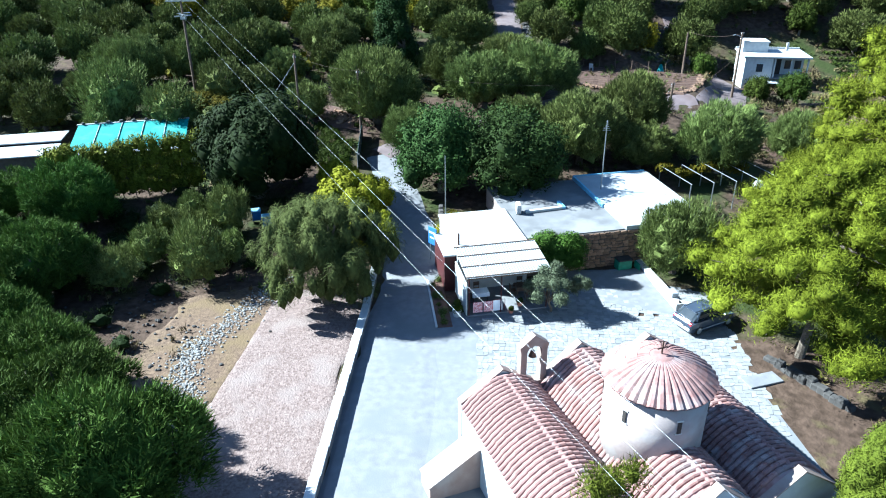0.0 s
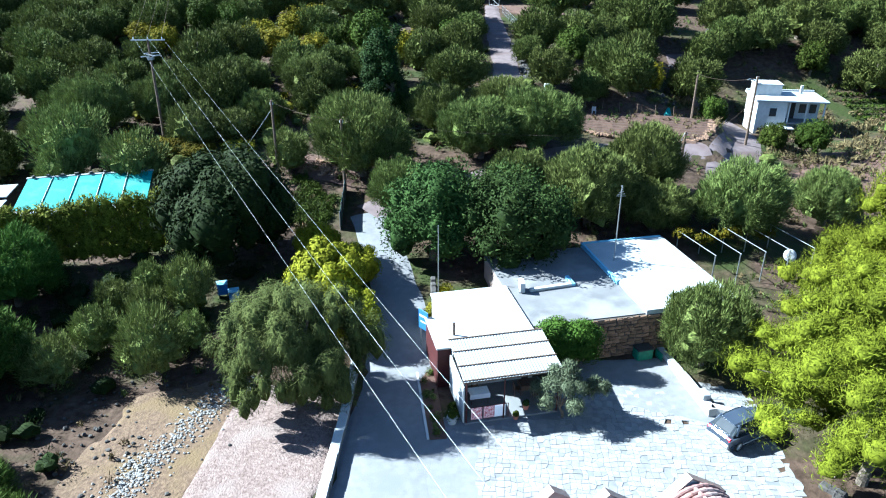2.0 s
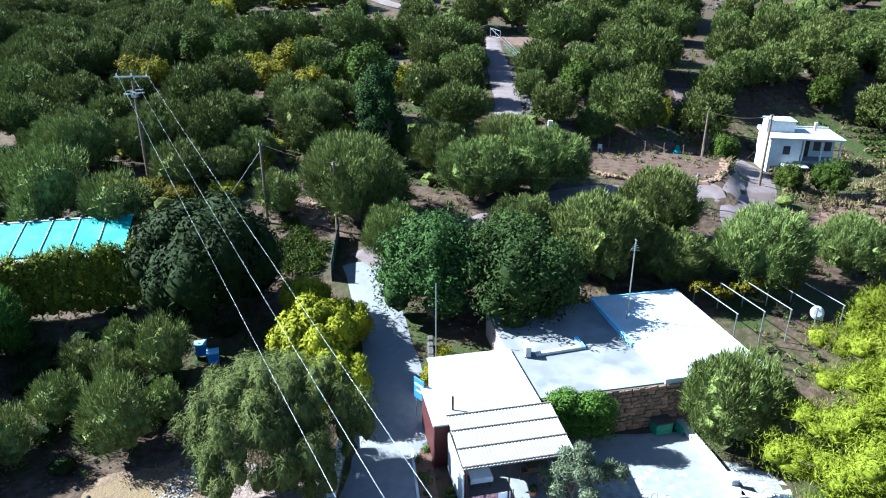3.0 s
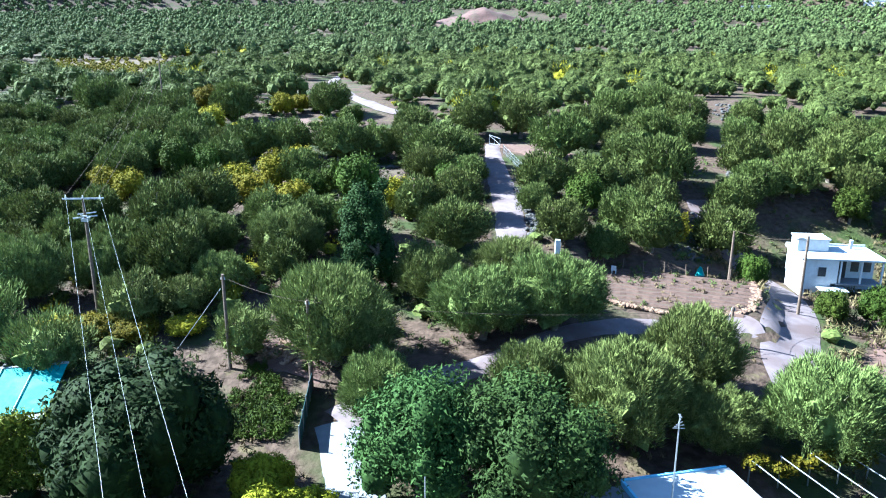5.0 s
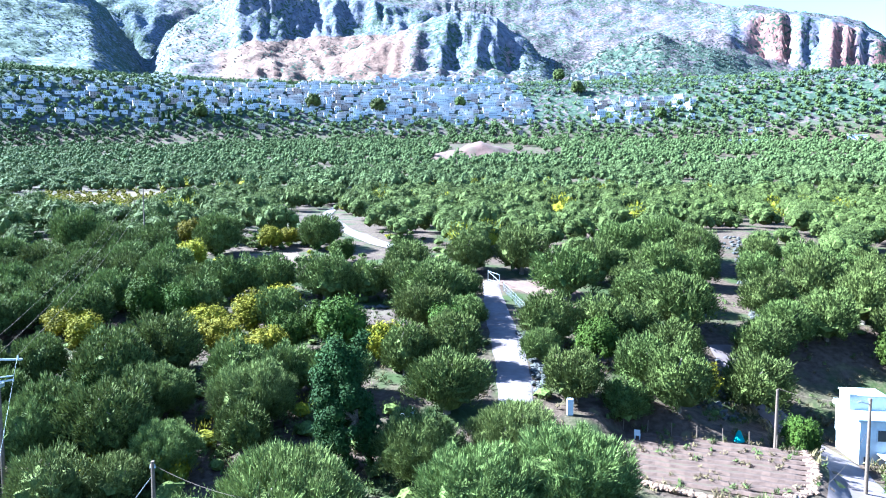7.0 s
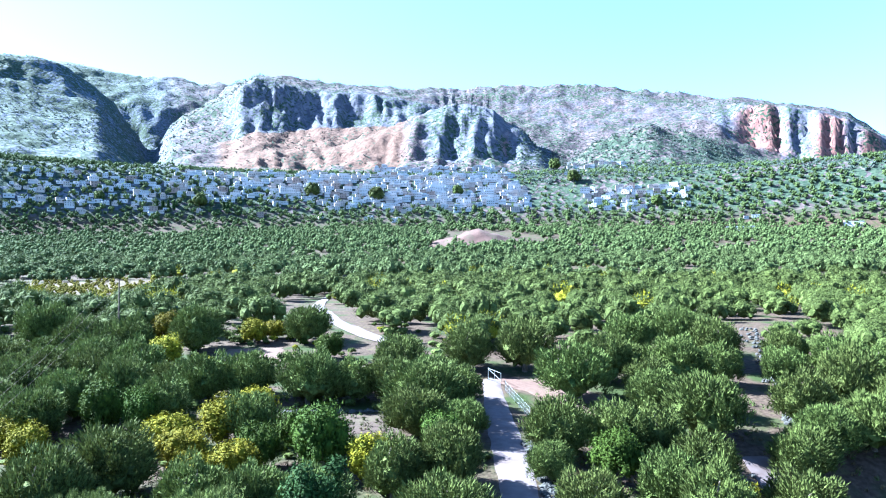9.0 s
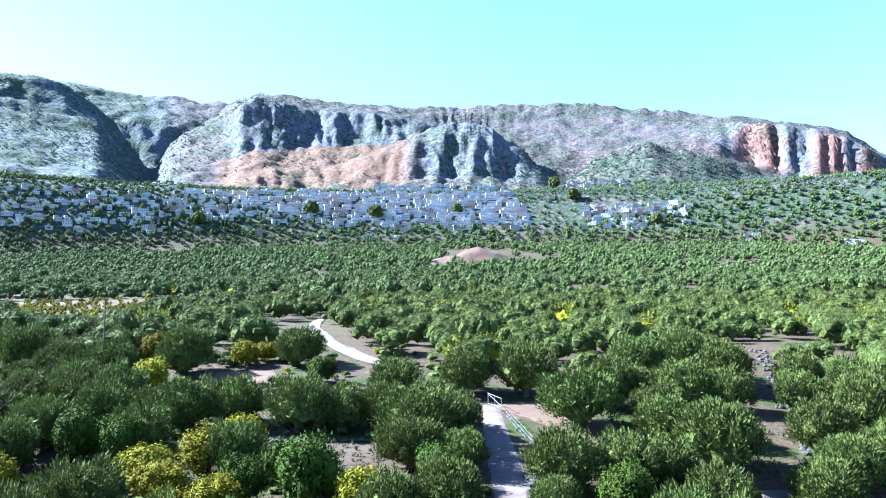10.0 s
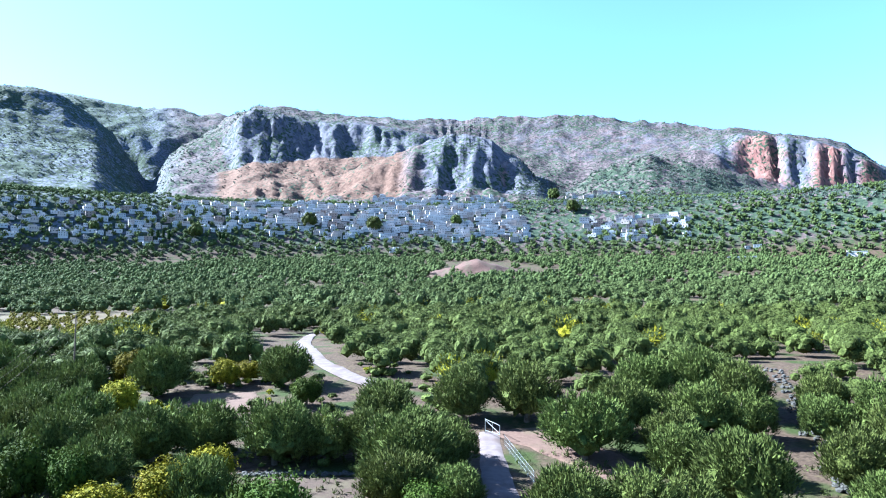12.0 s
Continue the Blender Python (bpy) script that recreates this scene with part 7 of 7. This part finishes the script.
for x in (-0.65, 0.65):
    part("post", tubes(((x * 0.5, 0.05, -1.8), (x * 0.5, 0.05, 1.35), 0.03), n=6), STEEL, sign)
bin_ = thing("wheeled_bin", pose(11.9, 42.35, 0.06, 0, 0, 18), "dark green wheeled rubbish bin against the wall", "bin")
part("body", boxes((0, 0, 0.05, 1.1, 0.75, 0.95), bevel=0.05), GREEN_P, bin_)
part("lid", boxes((0, -0.02, 1.0, 1.18, 0.82, 0.10), bevel=0.03), DARK, bin_)
for x in (-0.4, 0.4):
    part("wheel", tubes(((x, -0.3, 0.08), (x + 0.06, -0.3, 0.08), 0.08), n=10), TYRE, bin_)
gate_g = thing("sheet_metal_gate", pose(12.9, 42.2, 0.06, 0, 0, -70), "small green metal gate leaning by the bin", "gate")
part("panel", boxes((0, 0, 0, 0.8, 0.04, 0.85), bevel=0.01), GREEN_P, gate_g)
tank = thing("water_tank", TERR @ pose(10.5, 11.9, 0.2), "dark blue covered tank behind the roof", "tank")
part("body", boxes((0, 0, 0, 2.0, 1.2, 3.4), bevel=0.08), DARK, tank)
part("cover", boxes((0, 0, 3.4, 2.2, 1.4, 0.25), bevel=0.08), BLUE, tank)

# ---- trellis and dish behind the roof ----
trellis = thing("vine_trellis", pose(18.6, 50.6, at(18.6, 50.6), 0, 0, 12), "thin metal pole trellis with sparse vines", "trellis")
for k in range(5):
    part("rafter", tubes(((2.0 * k, 0, 2.5), (2.0 * k - 0.6, 4.8, 2.5), 0.035), n=6), STEEL, trellis)
    part("upright", tubes(((2.0 * k, 0.1, 0), (2.0 * k, 0.1, 2.5), 0.045), n=6), STEEL, trellis)
    part("upright", tubes(((2.0 * k - 0.6, 4.7, 0), (2.0 * k - 0.6, 4.7, 2.5), 0.045), n=6), STEEL, trellis)
crown("vine", [(-0.6 + 0.8 * k, 4.6 + 0.3 * math.sin(2 * k), 2.0 + 0.3 * math.cos(k), 0.6, 0.8) for k in range(11)], 1500, 0.22, 0.07, CITRUS, trellis, 97, core=0.5, sub=1)
dish = thing("satellite_dish", pose(24.8, 52.6, at(24.8, 52.6) + 0.0), "white satellite dish on a short post", "satellite dish")
part("post", tubes(((0, 0, 0), (0, 0, 1.9), 0.04)), STEEL, dish)
bm = bmesh.new()
bmesh.ops.create_cone(bm, cap_ends=True, segments=24, radius1=0.5, radius2=0.3, depth=0.12, matrix=Matrix.Translation((0, -0.1, 1.9)) @ Matrix.Rotation(1.1, 4, "X"))
part("reflector", bm, WHITE, dish)

# ---- rubble along the field, walls, field details ----
def rubble(name, line, count, size, spread, label, seed, mat=ROCK_PALE):
    """Loose stones along a line, one mesh."""
    gg = random.Random(seed)
    allv, allf, n = [], [], 0
    for _ in range(count):
        k = gg.randrange(len(line) - 1)
        f = gg.random()
        x = line[k][0] + (line[k + 1][0] - line[k][0]) * f + gg.gauss(0, spread)
        y = line[k][1] + (line[k + 1][1] - line[k][1]) * f + gg.gauss(0, spread)
        r = gg.uniform(*size)
        v, fa = ball(r, 0, 0, 0, gg.uniform(0.5, 0.9), gg.randrange(1000), 0.35, 1)
        a = gg.uniform(0, 6.28)
        w = np.stack([v[:, 0] * math.cos(a) - v[:, 1] * math.sin(a), v[:, 0] * math.sin(a) + v[:, 1] * math.cos(a), v[:, 2]], 1)
        allv.append(w + (x, y, at(x, y) + r * 0.25 + 0.05))
        allf.append(fa + n)
        n += len(v)
    return tagged(arrays(name, np.concatenate(allv), np.concatenate(allf), mat), label, "stones", kind="stuff")


rubble("rubble_bank", ((-13.0, 39.9), (-14.5, 35.8), (-16.2, 31.6), (-16.6, 29.4), (-15.3, 26.3), (-14.9, 23.4), (-14.6, 20)), 2200, (0.02, 0.10), 0.6, "pale loose stones heaped along the field edge", 51, RUBBLE)
rubble("loose_stones", ((-18, 20), (-19, 30), (-20, 34), (-24, 40), (-18, 43)), 260, (0.04, 0.14), 2.6, "small stones scattered over the dry soil", 52)
furrows = thing("ground_furrows", pose(20.3, 83.5, 4.98, 0, 0, -19.2), "raised plough ridges across the terraced field", "field", kind="structure")
for k in range(10):
    y = -5.6 + 1.12 * k
    bm = bmesh.new()
    span = 6.0 + 0.22 * min(k, 6)
    last = None
    for j in range(25):
        x = -span + 2 * span * j / 24
        dy = 0.07 * math.sin(1.7 * x + k) + 0.05 * math.sin(4.1 * x)
        top = 0.17 + 0.02 * math.sin(3.3 * x + 2 * k)
        ring = [bm.verts.new((x, y + dy + o, h)) for o, h in ((-0.34, 0.0), (-0.10, top), (0.10, top), (0.34, 0.0))]
        if last:
            for a in range(3):
                bm.faces.new((last[a], ring[a], ring[a + 1], last[a + 1]))
        last = ring
    part("furrow", bm, RIDGE_SOIL, furrows)
rubble("track_wall", ((7.2, 92), (7.4, 98), (7.6, 104), (6.8, 112)), 200, (0.15, 0.42), 0.35, "tumbled pale stone wall beside the gravel track", 53)
rubble("terrace_wall", ((11.4, 79.2), (14, 77.0), (18, 76.0), (22, 76.2), (25.4, 78.0), (27.4, 81.6), (28.6, 86.2)), 800, (0.10, 0.24), 0.2, "curved dry stone wall round the terraced field", 54, STONE)
rubble("track_wall", ((27, 108), (32, 106), (26, 98), (24, 96)), 160, (0.12, 0.4), 0.9, "heap of pale stones between the olive rows", 55)
rubble("track_wall", ((-23, 122.3), (-16, 122.6), (-9, 122.6)), 170, (0.15, 0.35), 0.25, "low stone wall behind the stubble field", 56)
rubble("row_wall", ((38, 118), (41, 126), (46, 146), (53, 172)), 260, (0.15, 0.45), 0.8, "dry stone terrace edge along the bare strip", 57)
rubble("earth_heap", ((-16, 68.5), (-12, 67.2)), 120, (0.1, 0.35), 0.6, "broken reddish clods on the earth bank", 58, STONE)
for k in range(7):
    x, y = 14.4 + 2.0 * k, 90.4 - 0.68 * k
    post = thing("field_post", pose(x, y, at(x, y) + 0.1, g.uniform(-4, 4), g.uniform(-4, 4)), "thin weathered fence post at the field edge", "fence post", "field posts")
    part("stake", tubes(((0, 0, -0.2), (0, 0, 1.3), 0.05, 0.04), n=6), WOOD, post)
fp = utility_pole(26.5, 86.8, at(26.5, 86.8), at(26.5, 86.8) + 5.2, "slim wooden pole standing in the terraced field")
wp = thing("white_post", pose(9.3, 88.6, at(9.3, 88.6)), "short white painted masonry post", "post")
part("pillar", boxes((0, 0, 0, 0.55, 0.4, 1.5), bevel=0.03), WHITE, wp)
ch = thing("plastic_chair", pose(15.2, 88.3, at(15.2, 88.3) + 0.1, 0, 0, 160), "white plastic garden chair at the field edge", "chair")
part("seat", boxes((0, 0, 0.42, 0.5, 0.5, 0.05), bevel=0.01), WHITE, ch)
part("backrest", boxes((0, 0.24, 0.45, 0.5, 0.05, 0.5), bevel=0.01), WHITE, ch)
for x in (-0.2, 0.2):
    for y in (-0.2, 0.2):
        part("leg", boxes((x, y, 0, 0.06, 0.06, 0.42)), WHITE, ch)
net = thing("green_net_cone", pose(24.2, 88.8, at(24.2, 88.8) + 0.1), "small teal net bundle on the field", "net")
bm = bmesh.new()
bmesh.ops.create_cone(bm, cap_ends=True, segments=10, radius1=0.5, radius2=0.12, depth=0.9, matrix=Matrix.Translation((0, 0, 0.45)))
part("bundle", bm, TEAL, net)
# wire gate and fence at the track's end
gate = thing("wire_gate", pose(3.0, 137.6, at(3, 137.6), 0, 0, -60), "open pale tubular wire gate at the end of the track", "gate")
for row in (((0, 0, 0), (0, 0, 1.9), 0.05), ((0, 0, 1.7), (3.4, 0, 0.5), 0.04), ((0, 0, 0.4), (3.4, 0, 0.4), 0.04), ((0, 0, 1.8), (3.4, 0, 1.5), 0.04), ((3.4, 0, 0.3), (3.4, 0, 1.55), 0.05), ((1.7, 0, 0.4), (1.7, 0, 1.65), 0.03)):
    part("bar", tubes(row, n=6), STEEL, gate)
for k in range(6):
    x, y = 5.2 + 0.45 * k, 132.5 - 2.6 * k
    p = thing("mesh_fence_post", pose(x, y, at(x, y)), "thin pale fence post with green mesh", "fence post", "track fence posts")
    part("stake", tubes(((0, 0, 0), (0, 0, 1.5), 0.03), n=6), STEEL, p)
mesh_f = thing("mesh_fence", pose(5.2, 132.5, at(5.2, 132.5), 0, 0, -80), "fine pale wire mesh along the track", "fence")
bm = bmesh.new()
for k in range(60):
    x = 13.3 * k / 59
    tube(bm, (x, 0, -0.0 - 0.085 * x), (x, 0, 1.3 - 0.085 * x), 0.008, None, 3)
for z in (0.3, 0.8, 1.3):
    tube(bm, (0, 0, z), (13.3, 0, z - 1.13), 0.012, None, 3)
part("mesh", bm, STEEL, mesh_f)
cart = thing("farm_trailer", pose(-0.4, 115.4, at(-0.4, 115.4) + 0.1, 0, 0, 8), "dark low farm trailer beside the track", "trailer")
part("bed", boxes((0, 0, 0.6, 2.6, 1.4, 0.12), bevel=0.02), TRIM, cart)
for x, y, sx, sy in ((0, -0.7, 2.6, 0.06), (0, 0.7, 2.6, 0.06), (-1.3, 0, 0.06, 1.4), (1.3, 0, 0.06, 1.4)):
    part("side_rail", boxes((x, y, 1.15, sx, sy, 0.08)), STEEL, cart)
for x in (-1.3, 1.3):
    for y in (-0.7, 0.7):
        part("stanchion", boxes((x, y, 0.7, 0.06, 0.06, 0.5)), STEEL, cart)
        part("wheel", tubes(((x * 0.6, y * 0.9 - 0.08, 0.3), (x * 0.6, y * 0.9 + 0.08, 0.3), 0.3), n=14), TYRE, cart)
# blue boxes and clutter by the hedge
for x, y, mat, label in ((-17.3, 47.6, BLUE, "blue painted wooden box on a stand"), (-16.2, 46.8, BLUE, "blue painted wooden box beside the olive bush")):
    hive = thing("wooden_box", pose(x, y, at(x, y), 0, 0, 20), label, "box", "painted boxes")
    part("body", boxes((0, 0, 0.3, 0.7, 0.6, 0.8), bevel=0.02), mat, hive)
    part("lid", boxes((0, 0, 1.1, 0.78, 0.68, 0.08), bevel=0.01), SKYBLUE, hive)
    for a in (-0.28, 0.28):
        part("leg", boxes((a, 0, 0, 0.06, 0.5, 0.3)), DARKWOOD, hive)
for k, (x, y) in enumerate(((-21.0, 50.0), (-20.2, 50.6), (-25.4, 47.4), (-24.6, 47.6))):
    tub = thing("plastic_tub", pose(x, y, at(x, y), 0, 0, 30 * k), "white plastic tub lying under the trees", "tub", "white tubs")
    part("tub", boxes((0, 0, 0, 0.7, 0.5, 0.3), bevel=0.06), WHITE, tub)
fence = thing("blue_net_fence", pose(-10.4, 57.4, at(-10.4, 57.4), 0, 0, 95), "dark teal shade net fence along the lane bank", "fence")
for k in range(5):
    part("upright", tubes(((1.6 * k, 0, -0.3), (1.6 * k, 0, 1.7 + 0.25 * k), 0.04), n=6), STEEL, fence)
bm = bmesh.new()
prism(bm, [(0, -0.1), (6.4, 0.9), (6.4, 2.5), (0, 1.5)], -0.012, 0.012)
part("net", bm, material("dark_teal_net", (0.008, 0.028, 0.032), (0.016, 0.05, 0.056), 0.3, 0.9), fence)
# scattered dry and green undergrowth
def tufts(name, count, area, seed, mat, label, size=0.45, keep=None):
    gg = np.random.default_rng(seed)
    allv, allq, n = [], [], 0
    made = 0
    while made < count:
        x, y = gg.uniform(area[0], area[2]), gg.uniform(area[1], area[3])
        made += 1
        if lane_gap(x, y) < 2.6 or (keep and not keep(x, y)) or waves(x, y, 9, 61, 3) < -0.25:
            continue
        v, q = leaves([(0, 0, size * 0.35, size * gg.uniform(0.4, 1.0), 0.8)], 16, size * 0.8, size * 0.09, int(gg.integers(1e6)), up=1.0, spread=0.4, shell=(0.2, 1.0))
        allv.append(v + (x, y, at(x, y) + 0.08))
        allq.append(q + n)
        n += len(v)
    return tagged(arrays(name, np.concatenate(allv), np.concatenate(allq), mat), label, "undergrowth", kind="stuff")


DRY = foliage("dry_grass_blades", (0.0484, 0.0363, 0.0151), (0.121, 0.0941, 0.0484))
GREENS = foliage("weed_leaves", (0.021, 0.0336, 0.0084), (0.0714, 0.084, 0.0252))
not_yard = lambda x, y: not (-6.6 < x < 20 and y < 57) and not (-15.5 < x < -6 and y < 38)
tufts("green_weeds", 700, (-16.5, 58, -11.5, 66), 74, LIME, "fresh green grass on the small bank", 0.45)
tufts("dry_grass", 3800, (-45, 18, 60, 118), 71, DRY, "dry straw-coloured grass tufts", 0.5, not_yard)
tufts("green_weeds", 3000, (-50, 36, 60, 130), 72, GREENS, "low green weeds between the trees", 0.6, not_yard)
tufts("green_weeds", 900, (28, 62, 62, 100), 73, DRY, "tall dry weeds below the white house", 0.9)
vege = thing("garden_rows", pose(0, 0, 0), "rows of green vegetables in the valley gardens", "garden", kind="stuff")
lump = []
for r in range(5):
    for k in range(16):
        x, y = -45 + 0.75 * k, 92.5 + 1.5 * r
        lump.append((x, y, at(x, y) + 0.3, 0.42, 0.7))
for r in range(6):
    for k in range(14):
        x, y = 52 + 0.8 * k, 98 + 1.6 * r
        lump.append((x, y, at(x, y) + 0.3, 0.42, 0.7))
crown("plants", lump, 3000, 0.3, 0.09, LIME, vege, 98, core=0.6, sub=1)
